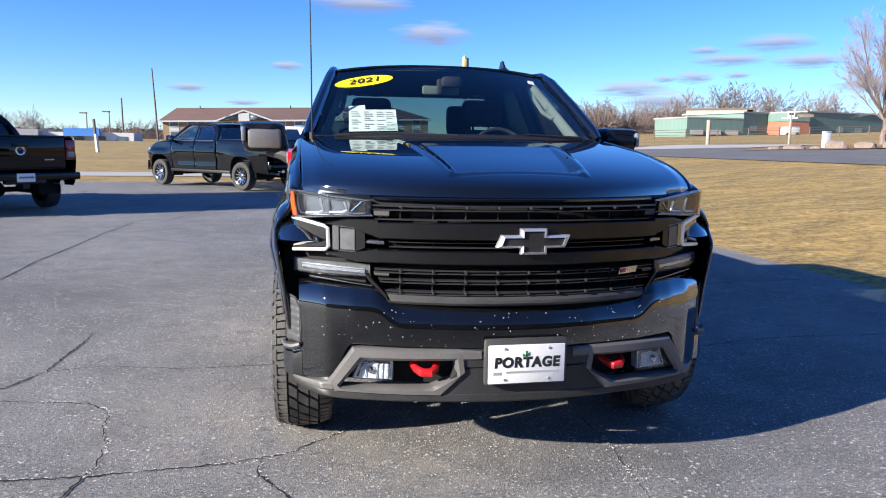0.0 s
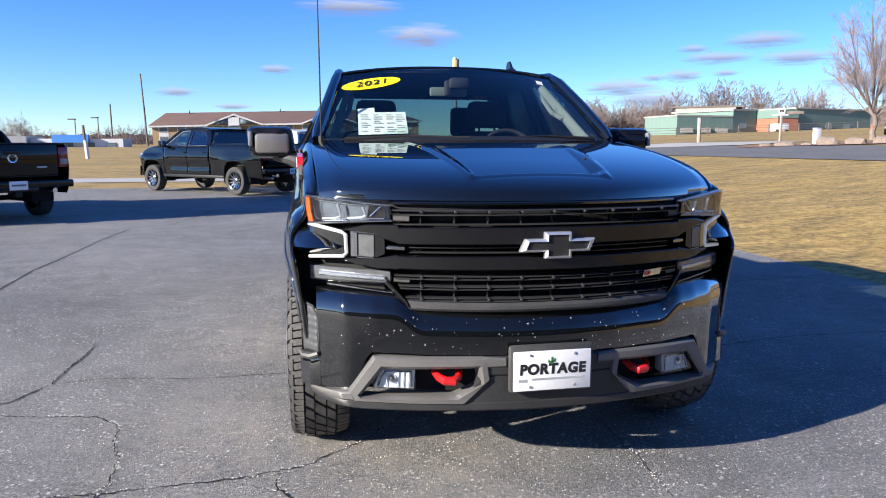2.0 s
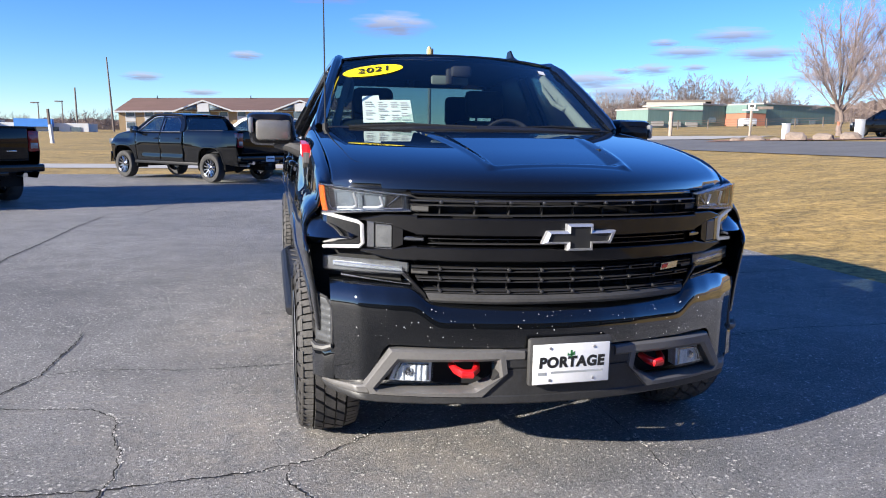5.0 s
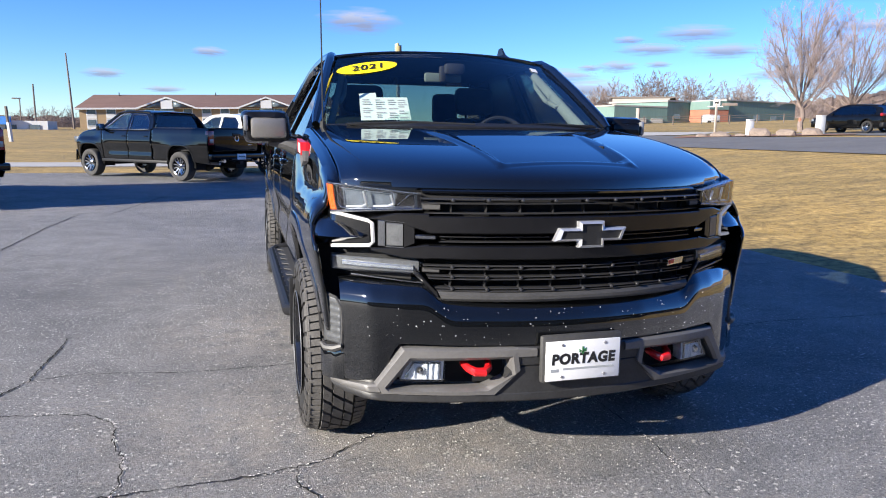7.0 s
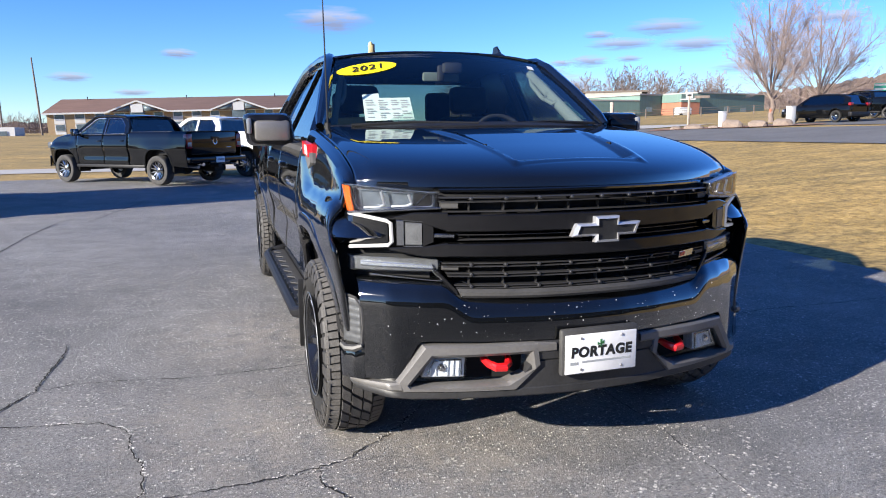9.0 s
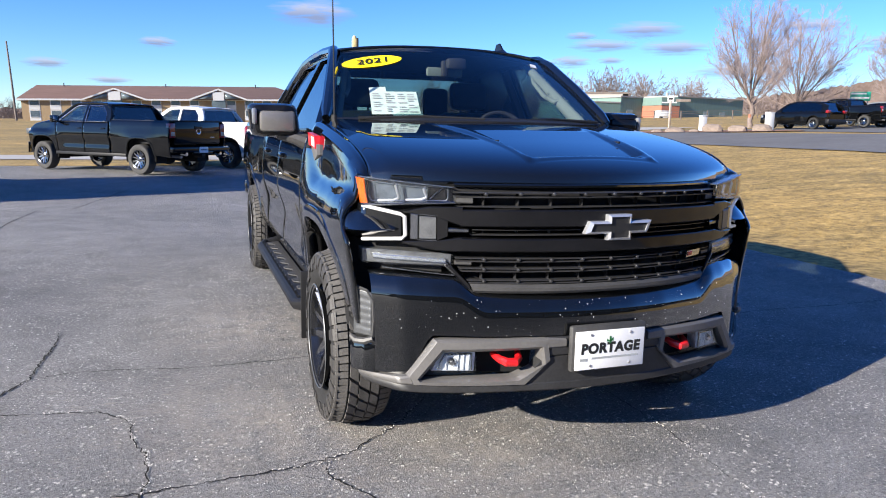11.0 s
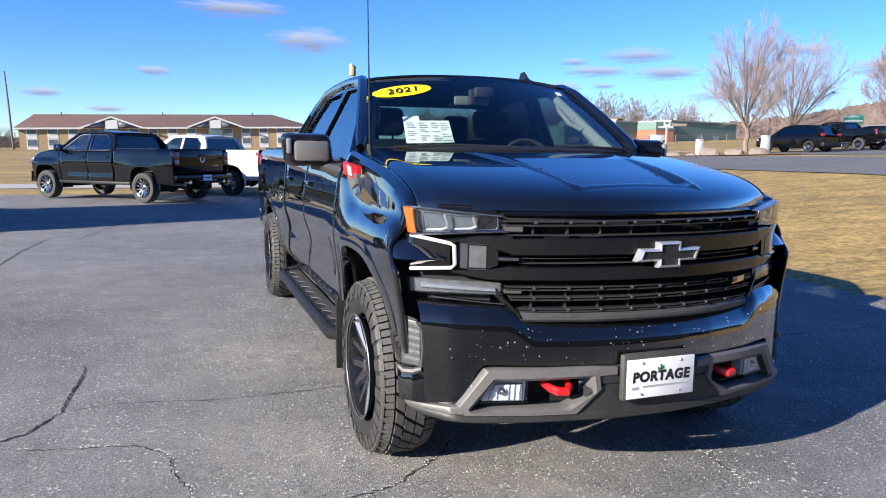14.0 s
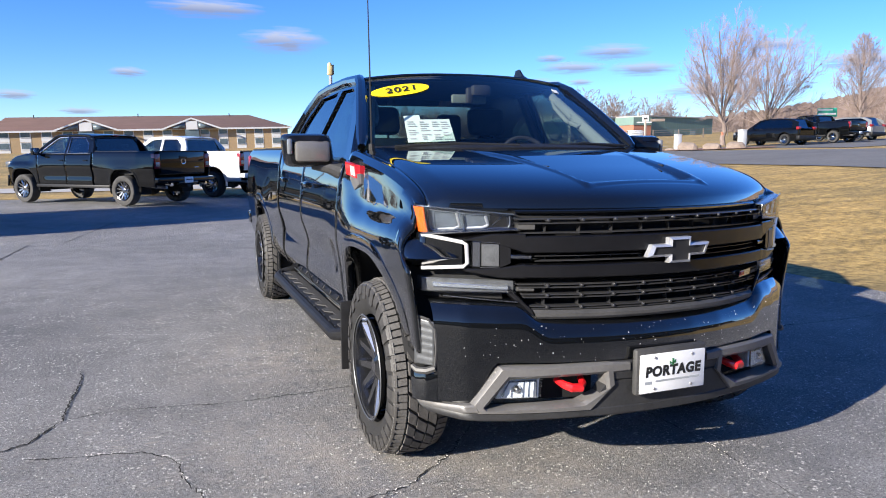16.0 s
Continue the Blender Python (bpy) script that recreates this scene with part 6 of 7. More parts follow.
def wood(name, label, spots, seed, kinds=4, twigs=(7, 5, 2), mat_=M_wood, thick=0.014):
    """A stand of far bare trees as one mesh."""
    rng = random.Random(seed)
    protos = [join(*crown_geo(rng, 1.0, fork=0.2, limbs=9, fan=1.1, kids=twigs, trunk=thick, r_min=0.0020)) for _ in range(kinds)]
    geos = []
    for x, y, z, h in spots:
        m = Matrix.Translation((x, y, z)) @ Matrix.Rotation(rng.uniform(0, 6.28), 4, "Z") @ Matrix.Diagonal((h * rng.uniform(0.8, 1.3), h * rng.uniform(0.8, 1.3), h, 1))
        geos.append(moved(rng.choice(protos), m))
    ob = make(name, join(*geos), mat_)
    return tagged(ob, label, "trees", kind="stuff")


rng = random.Random(2)
wood("tree_stand", "tall bare trees behind the green building", [(91 + k * 2.5 + rng.uniform(-1, 1), 166 - k * 1.5 + rng.uniform(-6, 6), 4.5, rng.uniform(11.5, 16) * (1 if 1 < k < 10 else 0.85)) for k in range(13)], 31, twigs=(8, 5, 3))
wood("brushwood", "brown bare brushwood along the field edge", [(80 + rng.uniform(-20, 20), 188 + rng.uniform(-10, 10), 3.0, rng.uniform(7.5, 12.5)) for k in range(84)], 32)
wood("brushwood", "brown bare brushwood beyond the motel field", [(-132 + k * 1.7 + rng.uniform(-2, 2), 215 + rng.uniform(-8, 8), 0.8, rng.uniform(6, 11) if k < 34 else rng.uniform(4, 7)) for k in range(56)], 33)
wood("brushwood", "brown bare thicket behind the green building", [(90 + k * 3.0 + rng.uniform(-2, 2), 176 - k * 2.2 + rng.uniform(-6, 6), 3.5, rng.uniform(6, 10)) for k in range(56)], 34)


def ridge(name, label, az0, az1, dist, h0, h1, seed, power=1.0):
    """A far wooded rise with a ragged upper edge."""
    rng = random.Random(seed)
    n = 260
    v, f = [], []
    for i in range(n + 1):
        a = radians(az0 + (az1 - az0) * i / n)
        h = h0 + (h1 - h0) * (i / n) ** power + 2.0 * noise.noise(Vector((i * 0.03, seed, 0))) + 1.0 * noise.noise(Vector((i * 0.35, seed, 2))) + rng.uniform(-0.25, 0.25)
        for k, (dd, hh) in enumerate(((0, -6), (0, h * 0.55), (14, h), (60, h * 0.9), (80, -6))):
            v.append(((dist + dd) * math.sin(a), (dist + dd) * math.cos(a), hh + (rng.uniform(-0.9, 0.9) if k in (1, 2) else 0)))
    for i in range(n):
        for k in range(4):
            a = i * 5 + k
            f.append((a, a + 1, a + 6, a + 5))
    return tagged(make(name, (v, f), M_hill), label, "wooded hill", kind="structure")


ridge("backdrop", "far wooded rise in winter brown", 18, 60, 420, 17.0, 52, 1, 4.0)
ridge("backdrop", "far wooded hill in winter brown", 59, 110, 430, 50, 42, 2)
ridge("backdrop", "far tree line beyond the fields", -40, 22, 520, 8, 8, 3)
ridge("backdrop", "tree line behind the dealership lot", 108, 322, 260, 12, 10, 4)


# ---- rocks, signs, posts ----
def rock(x, y, w, h, seed, label="pale limestone boulder on red mulch"):
    rng = random.Random(seed)
    bm = bmesh.new()
    bmesh.ops.create_icosphere(bm, subdivisions=2, radius=1.0)
    for v in bm.verts:
        k = 1 + 0.28 * noise.noise(v.co * 1.3 + Vector((seed * 7.1, 0, 0))) + 0.10 * noise.noise(v.co * 4 + Vector((seed, 5, 0)))
        v.co = Vector((clamp(v.co.x * k, -0.8, 0.9) * w * 0.6, clamp(v.co.y * k, -0.8, 0.8) * w * 0.4, max(v.co.z * k, -0.25) * h))
    bm.verts.index_update()
    g = [tuple(v.co) for v in bm.verts], [tuple(v.index for v in q.verts) for q in bm.faces]
    bm.free()
    ob = make("boulder", moved(g, Matrix.Rotation(radians(-45 + rng.uniform(-15, 15)), 4, "Z")), M_rock, 12)
    ob.location = (x, y, land(x, y) + h * 0.10)
    return tagged(ob, label, "rock", "boulders on the mulch bed")


for i, (x, y, w, h) in enumerate(((25.6, 33.5, 1.2, 0.32), (26.5, 32.9, 0.6, 0.2), (27.3, 32.3, 1.15, 0.55), (28.4, 31.5, 1.05, 0.46), (29.9, 31.2, 1.1, 0.50), (25.0, 34.4, 0.7, 0.24))):
    rock(x, y, w * 0.95, h * 0.82, i + 1)
bed_v, bed_f = grid(lambda u, v: (lambda x, y: (x, y, land(x, y) + 0.035))(24.2 + 7.6 * u + (v - 0.5) * 1.6, 35.6 - 5.6 * u + (v - 0.5) * 2.4 * (0.5 + math.sin(math.pi * u))), 24, 6)
tagged(make("mulch_bed", (bed_v, bed_f), M_mulch), "red-brown mulch bed under the boulders", "mulch", kind="structure")
yard_v, yard_f = grid(lambda u, v: (lambda x, y: (x, y, land(x, y) + 0.006))(30.5 + 30 * u, 24.0 + 11.5 * v + 3 * u), 16, 8)
tagged(make("far_lot", (yard_v, yard_f), M_road), "grey asphalt under the cars across the road", "asphalt", kind="structure")
apron_v, apron_f = grid(lambda u, v: (lambda x, y: (x, y, land(x, y) + 0.02))(20.0 + 8 * u + 6 * v, 46.5 + 3.5 * u - 8.0 * v), 10, 8)
tagged(make("concrete_apron", (apron_v, apron_f), M_concrete), "pale concrete drive joining the road", "concrete", kind="structure")


def post(name, label, cat, x, y, geos, group=""):
    t = thing(name, label, cat, group, at=Matrix.Translation((x, y, land(x, y) - 0.05)))
    for nm, geo, m, lb in geos:
        part(nm, geo, m, t, lb)
    return t


M_post = mat("weathered_timber", (0.36, 0.30, 0.25), 0.9, var=0.2, scale=3)
post("road_sign", "weathered post with a dark hanging board", "sign", 28.45, 37.86, [
    ("post", box(-0.06, 0.06, -0.06, 0.06, 0, 2.05, 0.01), M_post, ""),
    ("panel", moved(box(-0.21, 0.21, -0.04, 0.04, 1.90, 2.28, 0.02), Matrix.Rotation(radians(-40), 4, "Z")), M_trimwhite, "white sign panel"),
    ("mark", moved(box(-0.13, 0.13, -0.06, -0.04, 2.02, 2.16), Matrix.Rotation(radians(-40), 4, "Z")), M_ink, ""),
    ("board", moved(box(0.32, 1.25, -0.04, 0.04, 1.88, 2.06, 0.02), Matrix.Rotation(radians(-40), 4, "Z")), M_pole, "grey name board"),
    ("board_arm", moved(box(-0.55, 0.40, -0.04, 0.04, 1.80, 1.88), Matrix.Rotation(radians(-40), 4, "Z")), M_steel, "")])
post("fence_post", "weathered timber post in the grass", "post", 29.5, 49.1, [("post", tube([(0, 0, 0), (0, 0, 1.95)], [0.14, 0.16], 8), M_post, "")])
post("utility_box", "white utility pedestal beside the boulders", "utility box", 28.0, 34.0, [("box", box(-0.19, 0.19, -0.15, 0.15, 0, 0.95, 0.03), M_trimwhite, ""), ("lid", box(-0.21, 0.21, -0.17, 0.17, 0.95, 1.0, 0.02), M_trimwhite, "")])
post("utility_box", "white utility cabinet beside the suv", "utility box", 33.0, 33.9, [("box", box(-0.2, 0.2, -0.2, 0.2, 0, 1.1, 0.03), M_trimwhite, ""), ("lid", box(-0.22, 0.22, -0.22, 0.22, 1.1, 1.15, 0.02), M_trimwhite, "")])
post("marker_post", "red painted marker post beside the tree", "post", 36.75, 39.7, [("post", box(-0.13, 0.13, -0.07, 0.07, 0, 1.0, 0.02), M_redbrick, "")])
for k in range(13):
    a = k / 12
    post("fence_post", "thin grey fence post across the field", "post", 38 + 52 * a, 84 - 2 * a, [("post", box(-0.06, 0.06, -0.06, 0.06, 0, 1.25), M_pole, "")], "field fence posts")
tagged(make("fence_rail", join(*[tube([(38 + 52 * k / 26, 84 - k / 13, land(38 + 52 * k / 26, 84) + zz) for k in range(27)], 0.035, 4) for zz in (0.45, 0.8, 1.1)]), M_pole), "low grey rails of the field fence", "fence", kind="structure")
M_hwygreen = mat("green_road_sign", (0.02, 0.28, 0.18), 0.5, var=0.06, scale=2)
post("highway_sign", "green roadside sign with pale bars", "sign", 55.1, 46.65, [
    ("panel", moved(box(-0.80, 0.80, -0.05, 0.05, 1.95, 2.75, 0.02), Matrix.Rotation(radians(-45), 4, "Z")), M_hwygreen, ""),
    ("leg", moved(join(box(-0.65, -0.57, 0.052, 0.13, 0, 2.8), box(0.57, 0.65, 0.052, 0.13, 0, 2.8)), Matrix.Rotation(radians(-45), 4, "Z")), M_steel, ""),
    ("bars", moved(join(box(-0.75, 0.45, -0.07, -0.05, 2.52, 2.66), box(-0.75, 0.7, -0.07, -0.05, 2.15, 2.29)), Matrix.Rotation(radians(-45), 4, "Z")), M_trimwhite, "")])
post("utility_pole", "tall leaning weathered wooden utility pole", "pole", -36.4, 176.5, [("pole", tube([(0, 0, 0), (-0.35, 0, 8.5), (-0.75, 0, 16.6)], [0.24, 0.20, 0.15], 8), M_pole, "")])
post("utility_pole", "weathered wooden utility pole", "pole", -44.0, 176.5, [("pole", tube([(0, 0, 0), (-0.1, 0, 9.7)], [0.22, 0.16], 8), M_pole, "")])
for x, y, h in ((-51.7, 176.0, 6.2), (-46.8, 176.0, 6.6)):
    post("street_lamp", "thin dark street lamp with a short arm", "street lamp", x, y, [("pole", tube([(0, 0, 0), (0, 0, h)], [0.16, 0.12], 6), M_pole, ""), ("head", box(-1.5, 0.2, -0.2, 0.2, h - 0.2, h + 0.08, 0.05), M_pole, "dark lamp head")], "street lamps")
post("marker_post", "short dark post with a white foot", "post", -19.3, 64.9, [("post", tube([(-0.12, 0, 0.9), (-0.2, 0, 2.9)], 0.13, 6), M_pole, ""), ("sleeve", tube([(0, 0, 0), (-0.1, 0, 1.6)], 0.19, 6), M_trimwhite, "")])
M_gold = mat("pale_gold_panel", (0.62, 0.50, 0.24), 0.5, var=0.08, scale=2)
post("sign_pylon", "tall slim pylon with a rounded yellow head", "pylon", 14.7, 70.9, [("pole", tube([(0, 0, 0), (0, 0, 8.4)], 0.18, 8), M_steel, ""), ("head", join(box(-0.28, 0.12, -0.3, 0.3, 8.2, 9.1, 0.06), tube([(-0.08, 0, 9.0), (-0.08, 0, 9.28), (-0.08, 0, 9.42)], [0.26, 0.22, 0.10], 10)), M_gold, "pale gold rounded head"), ("edge", box(0.13, 0.30, -0.3, 0.3, 8.2, 9.2, 0.04), M_ink, "dark edge of the head")])
M_blue = mat("blue_awning", (0.05, 0.22, 0.62), 0.6, var=0.08, scale=1)
sh = thing("roadside_store", "small white roadside store with blue fascia", "building")
part("wall", box(-56, -38, 160, 168, 0.5, 2.7), M_trimwhite, sh)
part("wall", box(-64, -56, 158, 168, 0.5, 3.2), M_steel, sh)
part("awning", box(-51.5, -44.5, 158.8, 160, 1.9, 3.5), M_blue, sh, "blue fascia panel")
for k in range(4):
    part("window", box(-54 + k * 4.2, -52 + k * 4.2, 159.85, 160.1, 1.0, 1.9), M_winglass, sh)


# ---- the dealership's own walls, behind the camera and at the lot's sunny end ----
M_shopwall = mat("dark_brown_brick", (0.10, 0.075, 0.06), 0.9, var=0.2, scale=1.5)
M_shopglass = mat("shop_window_glass", (0.012, 0.014, 0.016), 0.06, coat=0.5, var=0.2, scale=0.5)
shop = thing("dealership_building", "long dark brick showroom with large windows", "building")
part("wall", box(-34, 40, -24, -15.0, 0, 4.6), M_shopwall, shop)
part("roof", box(-34.4, 40.4, -24.4, -14.5, 4.6, 4.95), M_roofedge, shop)
for k in range(15):
    part("window", box(-32 + k * 4.8, -28 + k * 4.8, -15.06, -14.95, 0.4, 3.4), M_shopglass, shop)
hall = thing("service_hall", "tall brick service hall shading the lot", "building", at=Matrix.Rotation(math.atan2(0.34, 0.94), 4, "Z"))
part("wall", box(-26, -11.5, 13.1, 17.9, 0, 7.3), M_shopwall, hall)
part("roof", box(-26.2, -11.4, 13.05, 17.95, 7.3, 7.5), M_roofedge, hall)


# ---- cracks in the asphalt ----
def crack(points, width, pale=0.0, seed=1):
    """A ragged fissure: a dark line, with pale chips along it where it crumbles."""
    rng = random.Random(seed)
    pts = []
    for a, b in zip(points, points[1:]):
        n = max(2, int(math.dist(a, b) / 0.022))
        for i in range(n):
            k = i / n
            j = 0.006 + 0.4 * width
            pts.append((a[0] + (b[0] - a[0]) * k + rng.uniform(-j, j), a[1] + (b[1] - a[1]) * k + rng.uniform(-j, j)))
    pts.append(points[-1])

    def ribbon(w, z):
        v, f = [], []
        for i, p in enumerate(pts):
            q0, q1 = pts[max(i - 1, 0)], pts[min(i + 1, len(pts) - 1)]
            d = Vector((q1[0] - q0[0], q1[1] - q0[1])).normalized()
            end = min(1, i / 4, (len(pts) - 1 - i) / 14)
            k = 0.62 + 0.5 * noise.noise(Vector((i * 0.17, seed * 3.7, 1.0)))
            a, b = (w * max(k, 0.15) * rng.uniform(0.6, 1.4) * (0.15 + 0.85 * end) for _ in range(2))
            v += [(p[0] - d.y * a, p[1] + d.x * a, z), (p[0] + d.y * b, p[1] - d.x * b, z)]
        for i in range(len(pts) - 1):
            f.append((2 * i, 2 * i + 1, 2 * i + 3, 2 * i + 2))
        return v, f

    def crumbs(reach):
        """Pale chips broken loose in clumps along the crack."""
        v, f = [], []
        for i, p in enumerate(pts):
            if noise.noise(Vector((i * 0.11, seed * 2.3, 7.0))) < (-0.15 if pale > 0.008 else 0.05):
                continue
            for _ in range(5 if pale > 0.008 else 3):
                r = rng.choice((0.0013, 0.0018, 0.0026, 0.0038))
                x, y = p[0] + 1.1 * width + rng.gauss(0, reach * 0.35), p[1] + 1.3 * width + rng.gauss(0, reach * 0.35)
                a, n = rng.uniform(0, 6.28), len(v)
                v += [(x + r * math.cos(a + q) * rng.uniform(0.6, 1.5), y + r * math.sin(a + q) * rng.uniform(0.6, 1.3), 0.0045) for q in (0, 1.57, 3.14, 4.71)] + [(x, y, 0.006 + r * 0.4)]
                f += [(n, n + 1, n + 4), (n + 1, n + 2, n + 4), (n + 2, n + 3, n + 4), (n + 3, n, n + 4)]
        return v, f
    dark = ribbon(width * 0.8, 0.004)
    light = crumbs(width + pale) if pale else None
    return dark, light


CRACKS = [
    ([(-3.4, 1.0), (-2.95, 1.3), (-2.55, 1.57), (-2.43, 1.83), (-2.42, 2.10), (-2.40, 2.45), (-2.42, 2.80)], 0.010, 0.0),
    ([(-2.43, 1.84), (-2.2, 1.90), (-1.95, 1.86), (-1.6, 1.79), (-1.1, 1.80), (-0.5, 1.86)], 0.0062, 0.0),
    ([(-4.1, 3.2), (-3.88, 5.03), (-3.94, 6.1), (-3.90, 7.2), (-3.90, 8.67), (-3.79, 10.2)], 0.016, 0.0),
    ([(-3.33, 10.2), (-3.19, 10.97), (-3.04, 11.94), (-2.7, 14.0)], 0.014, 0.0),
    ([(-2.55, 1.36), (-2.29, 1.30), (-2.02, 1.25), (-1.88, 1.10), (-1.85, 0.87), (-1.79, 0.70), (-1.77, 0.48), (-1.82, 0.20), (-1.95, -0.2)], 0.0068, 0.009),
    ([(-2.6, 0.5), (-2.2, 0.38), (-1.79, 0.36), (-1.53, 0.38), (-1.22, 0.40), (-0.98, 0.46), (-0.78, 0.62), (-0.66, 0.74), (-0.45, 1.0)], 0.0072, 0.001),
    ([(-1.08, 0.42), (-1.08, 0.28), (-1.04, 0.20), (-0.95, 0.07), (-0.9, -0.4)], 0.0070, 0.002),
    ([(-1.20, 0.33), (-1.12, 0.27), (-1.05, 0.22)], 0.003, 0.005),
    ([(0.50, 0.9), (0.51, 0.48), (0.51, 0.34), (0.48, 0.05), (0.45, -0.4)], 0.0035, 0.012),
    ([(1.3, 1.72), (1.75, 1.81), (2.17, 1.90), (2.58, 1.97), (3.34, 1.94), (5.0, 2.0)], 0.007, 0.0),
    ([(-3.3, 4.1), (-2.88, 3.94), (-2.49, 3.79), (-2.07, 3.60), (-1.57, 3.41), (-1.2, 3.36)], 0.0010, 0.006),
    ([(-1.37, 0.37), (-1.0, 0.42), (-0.61, 0.49), (-0.2, 0.52)], 0.0012, 0.006),
    ([(2.6, 3.95), (3.57, 3.99), (4.42, 4.10), (5.15, 4.15)], 0.010, 0.0),
]
darks, lights = [], []
for k, (p, w, pale) in enumerate(CRACKS):
    d, l = crack(p, w, pale, k + 1)
    darks.append(d)
    if l:
        lights.append(l)
tagged(make("asphalt_cracks", join(*darks), M_crack), "dark ragged cracks running through the asphalt", "cracks", kind="stuff")
tagged(make("crack_crumbs", join(*lights), M_crumb), "pale crumbled chips along the asphalt cracks", "crumbs", kind="stuff")


# ---- loose pale grit on the asphalt ----
def grit():
    rng = random.Random(21)
    v, f = [], []
    for k in range(95000):
        x, y = rng.uniform(-4.5, 3.2), -1.3 + 8.5 * rng.random() ** 1.6
        sandy = sum(0.55 * max(0.0, 1 - math.hypot(x - cx, y - cy) / 1.2) for cx, cy, _ in SANDY)
        if y > 3 and rng.random() < (y - 3) * 0.3:
            continue
        if sandy + noise.noise(Vector((x * 0.8, y * 0.8, 4))) + 0.6 * noise.noise(Vector((x * 3.1, y * 3.1, 9))) < rng.uniform(-0.25, 0.75):
            continue
        r = rng.choice((0.0009, 0.0012, 0.0015, 0.0019, 0.0024, 0.0038)) * (0.9 + 0.1 * max(y, 0))
        a, n = rng.uniform(0, 6.28), len(v)
        v += [(x + r * math.cos(a + q) * rng.uniform(0.7, 1.2), y + r * math.sin(a + q) * rng.uniform(0.7, 1.2), 0.0005) for q in (0, 1.57, 3.14, 4.71)] + [(x, y, r * 0.9)]
        f += [(n, n + 1, n + 4), (n + 1, n + 2, n + 4), (n + 2, n + 3, n + 4), (n + 3, n, n + 4)]
    return v, f


tagged(make("grit", grit(), M_speck), "tiny pale stones strewn over the asphalt", "grit", kind="stuff")


# ---- grass blades and clouds ----
def tufts():
    rng = random.Random(8)
    v, f = [], []
    for k in range(170000):
        y = rng.uniform(1.5, 30)
        x = lot_edge(y) - 0.03 + (rng.random() ** 1.6) * 13.0
        if noise.noise(Vector((x * 0.9, y * 1.7, 7))) < rng.uniform(-0.7, 0.35):
            continue
        h = rng.uniform(0.012, 0.030) * (1 + 0.6 * noise.noise(Vector((x * 0.6, y * 0.6, 3))))
        a, r = rng.uniform(0, 6.28), rng.uniform(0.002, 0.006)
        z = land(x, y) - 0.022
        dx, dy = math.cos(a) * r, math.sin(a) * r
        lx, ly = rng.uniform(-0.05, 0.05), rng.uniform(-0.05, 0.05)
        n = len(v)
        v += [(x - dx, y - dy, z), (x + dx, y + dy, z), (x + lx, y + ly, z + h)]
        f.append((n, n + 1, n + 2))
    return v, f


tagged(make("grass", tufts(), M_straw), "short dry straw-coloured grass tufts", "grass", kind="stuff")


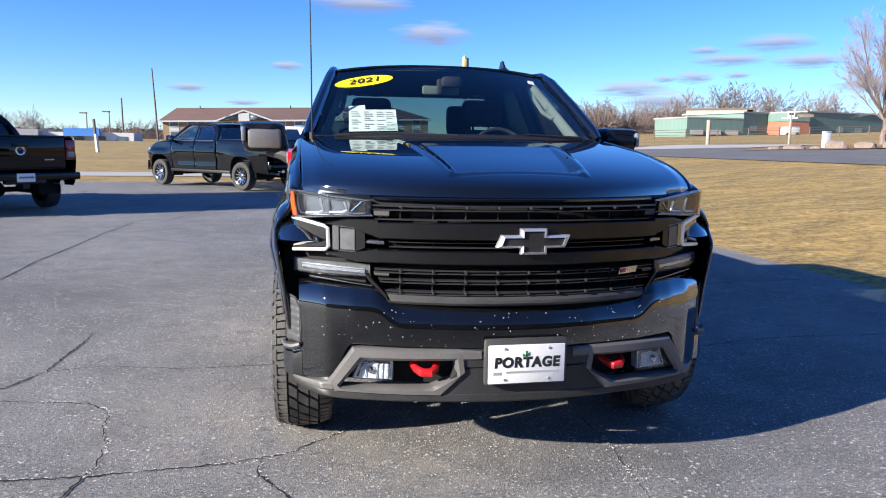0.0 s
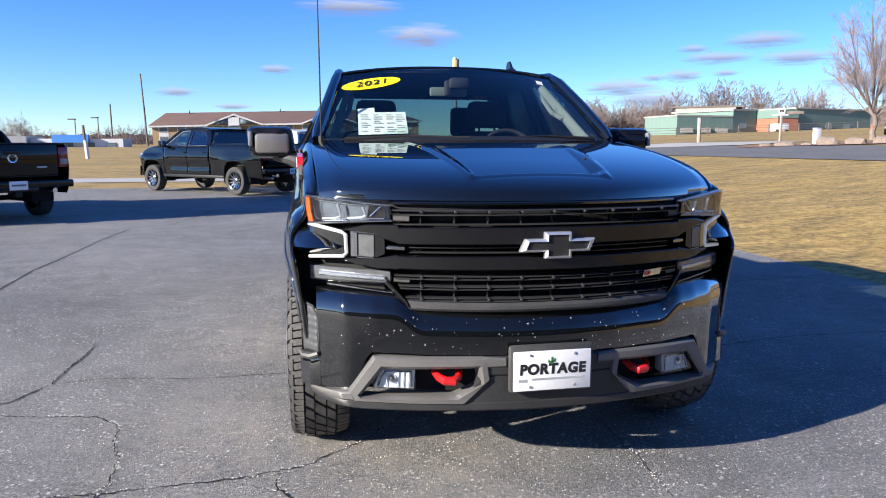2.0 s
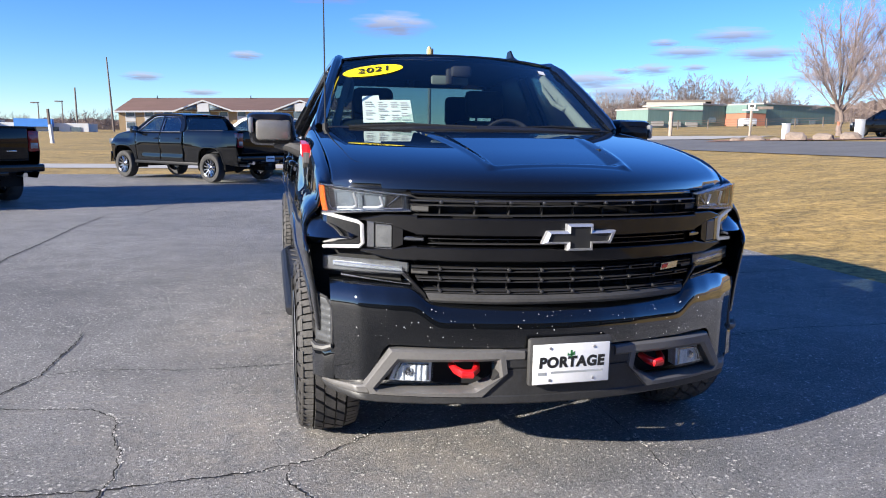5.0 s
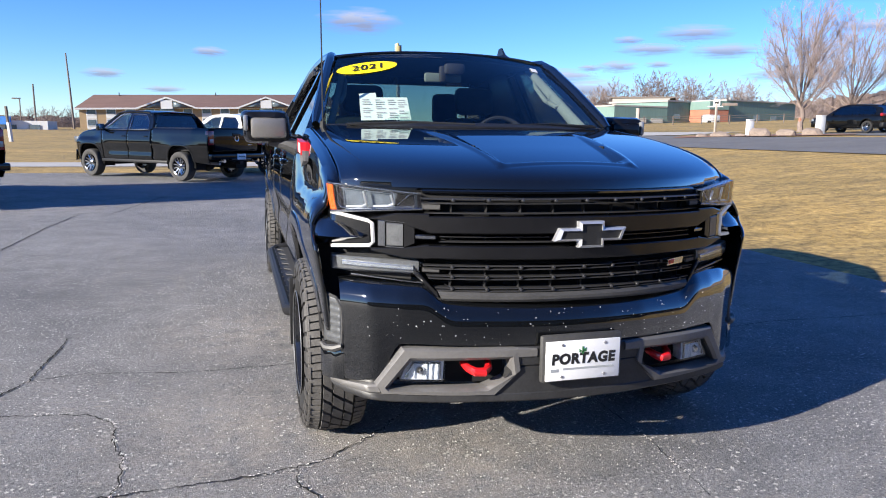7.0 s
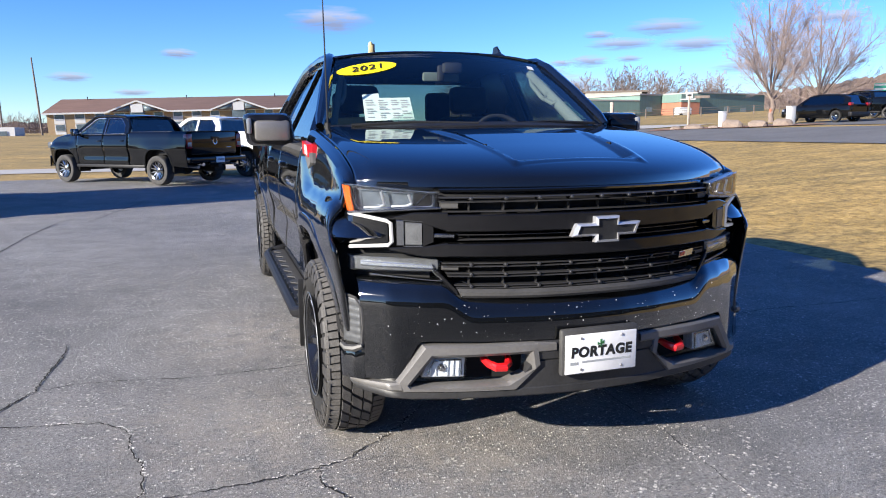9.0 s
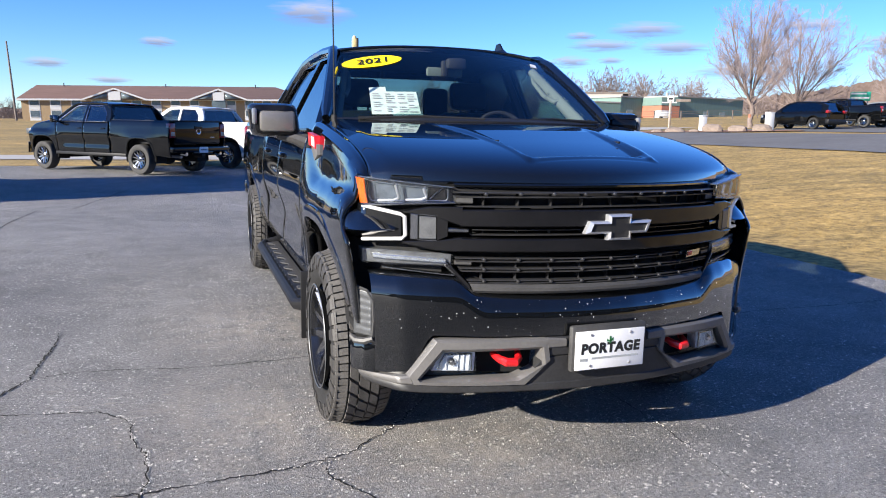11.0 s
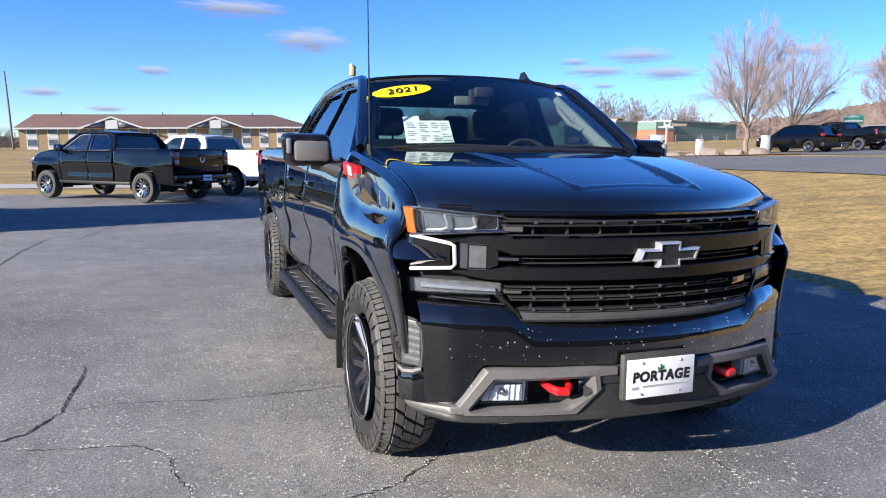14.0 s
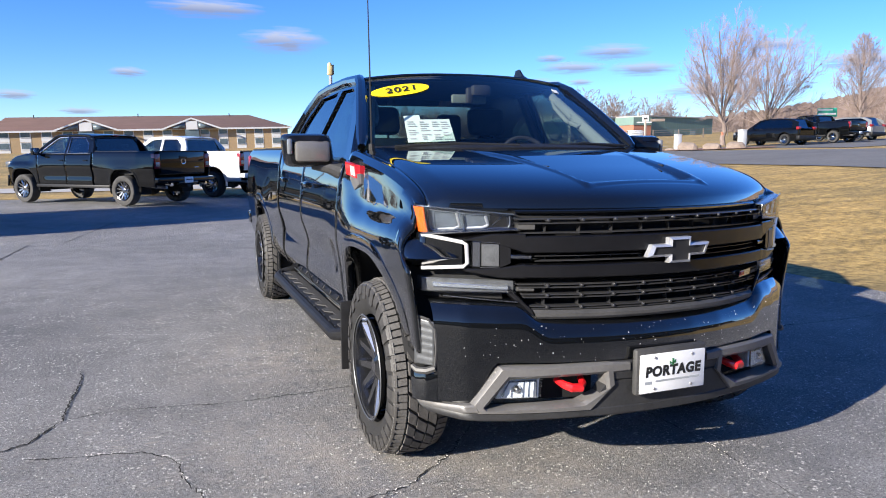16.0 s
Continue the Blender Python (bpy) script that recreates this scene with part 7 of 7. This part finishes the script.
def cloud_material():
    m = bpy.data.materials.new("thin_cloud")
    m.use_nodes = True
    t = m.node_tree
    t.nodes.remove(t.nodes["Principled BSDF"])
    tc, nz, gr, mul, ramp_, tr, em, mix = (t.nodes.new("ShaderNode" + k) for k in ("TexCoord", "TexNoise", "TexGradient", "Math", "ValToRGB", "BsdfTransparent", "Emission", "MixShader"))
    gr.gradient_type = "SPHERICAL"
    t.links.new(tc.outputs["Object"], gr.inputs[0])
    mp = t.nodes.new("ShaderNodeMapping")
    mp.inputs["Scale"].default_value = (1.1, 1, 2.4)
    info = t.nodes.new("ShaderNodeObjectInfo")
    mv = t.nodes.new("ShaderNodeVectorMath")
    mv.operation = "SCALE"
    mv.inputs[3].default_value = 40
    cmb = t.nodes.new("ShaderNodeCombineXYZ")
    for k in range(3):
        t.links.new(info.outputs["Random"], cmb.inputs[k])
    t.links.new(cmb.outputs[0], mv.inputs[0])
    t.links.new(mv.outputs[0], mp.inputs["Location"])
    t.links.new(tc.outputs["Object"], mp.inputs[0])
    t.links.new(mp.outputs[0], nz.inputs[0])
    nz.inputs["Scale"].default_value, nz.inputs["Detail"].default_value = 2.2, 8
    mul.operation = "MULTIPLY"
    t.links.new(gr.outputs[0], mul.inputs[0]), t.links.new(nz.outputs[0], mul.inputs[1])
    ramp_.color_ramp.elements[0].position, ramp_.color_ramp.elements[1].position = 0.13, 0.40
    ramp_.color_ramp.elements[0].color, ramp_.color_ramp.elements[1].color = (0, 0, 0, 1), (0.85, 0.85, 0.85, 1)
    t.links.new(mul.outputs[0], ramp_.inputs[0])
    sep = t.nodes.new("ShaderNodeSeparateXYZ")
    t.links.new(tc.outputs["Object"], sep.inputs[0])
    # lit top and shaded underside are painted by height into a glowing colour
    shade = t.nodes.new("ShaderNodeValToRGB")
    shade.color_ramp.elements[0].position, shade.color_ramp.elements[0].color = 0.35, (0.33, 0.37, 0.54, 1)
    shade.color_ramp.elements[1].position, shade.color_ramp.elements[1].color = 0.75, (0.62, 0.66, 0.82, 1)
    add = t.nodes.new("ShaderNodeMath")
    add.operation = "MULTIPLY_ADD"
    add.inputs[1].default_value, add.inputs[2].default_value = 0.9, 0.5
    t.links.new(sep.outputs[2], add.inputs[0]), t.links.new(add.outputs[0], shade.inputs[0])
    t.links.new(shade.outputs[0], em.inputs[0])
    em.inputs[1].default_value = 0.34
    t.links.new(ramp_.outputs[0], mix.inputs[0]), t.links.new(tr.outputs[0], mix.inputs[1]), t.links.new(em.outputs[0], mix.inputs[2])
    t.links.new(mix.outputs[0], t.nodes["Material Output"].inputs[0])
    return m


M_cloud = cloud_material()
CLOUDS = ((3.9, 10.4, 8.5, 1.5), (9.3, 8.3, 7.0, 1.9), (34.5, 7.4, 6.0, 1.2), (36.8, 6.1, 5.5, 1.1), (31.5, 6.3, 5.5, 0.9), (24.7, 4.3, 7.0, 1.3), (27.2, 3.4, 8.0, 1.6), (29.8, 7.0, 2.6, 0.6),
          (29.2, 5.1, 3.4, 0.9), (27.1, 5.0, 2.2, 0.5), (32.1, 5.2, 2.2, 0.5), (-1.9, 5.7, 3.0, 0.7), (-5.1, 2.9, 3.2, 0.5), (-9.1, 3.9, 3.2, 0.7), (41.0, 4.4, 6.5, 1.2), (51.5, 6.0, 7.0, 1.3), (46.0, 7.4, 4.0, 0.9))
cloud_mesh = None
for az, el, w, h in CLOUDS:
    d = 1900.0
    p = Vector((d * math.sin(radians(az)), d * math.cos(radians(az)), 1.4 + d * math.tan(radians(el))))
    if cloud_mesh is None:
        ob = make("cloud", grid(lambda u, v: (2 * u - 1, 0.12 * (2 * v - 1) ** 2, 2 * v - 1), 8, 4), M_cloud)
        cloud_mesh = ob.data
    else:
        ob = new("cloud", cloud_mesh)
    ob.matrix_world = Matrix.Translation(p) @ Matrix.Rotation(-radians(az), 4, "Z") @ Matrix.Diagonal((d * math.tan(radians(w * 0.66)), 60, d * math.tan(radians(h * 0.78)), 1))
    ob.visible_shadow = False
    tagged(ob, "small thin grey-white cloud", "cloud", "small clouds", "structure")

# panes let the daylight in
for ob in scene.objects:
    if ob.type == "MESH" and ob.data.materials and ob.data.materials[0] in (M_glass, M_lens):
        ob.visible_shadow = False
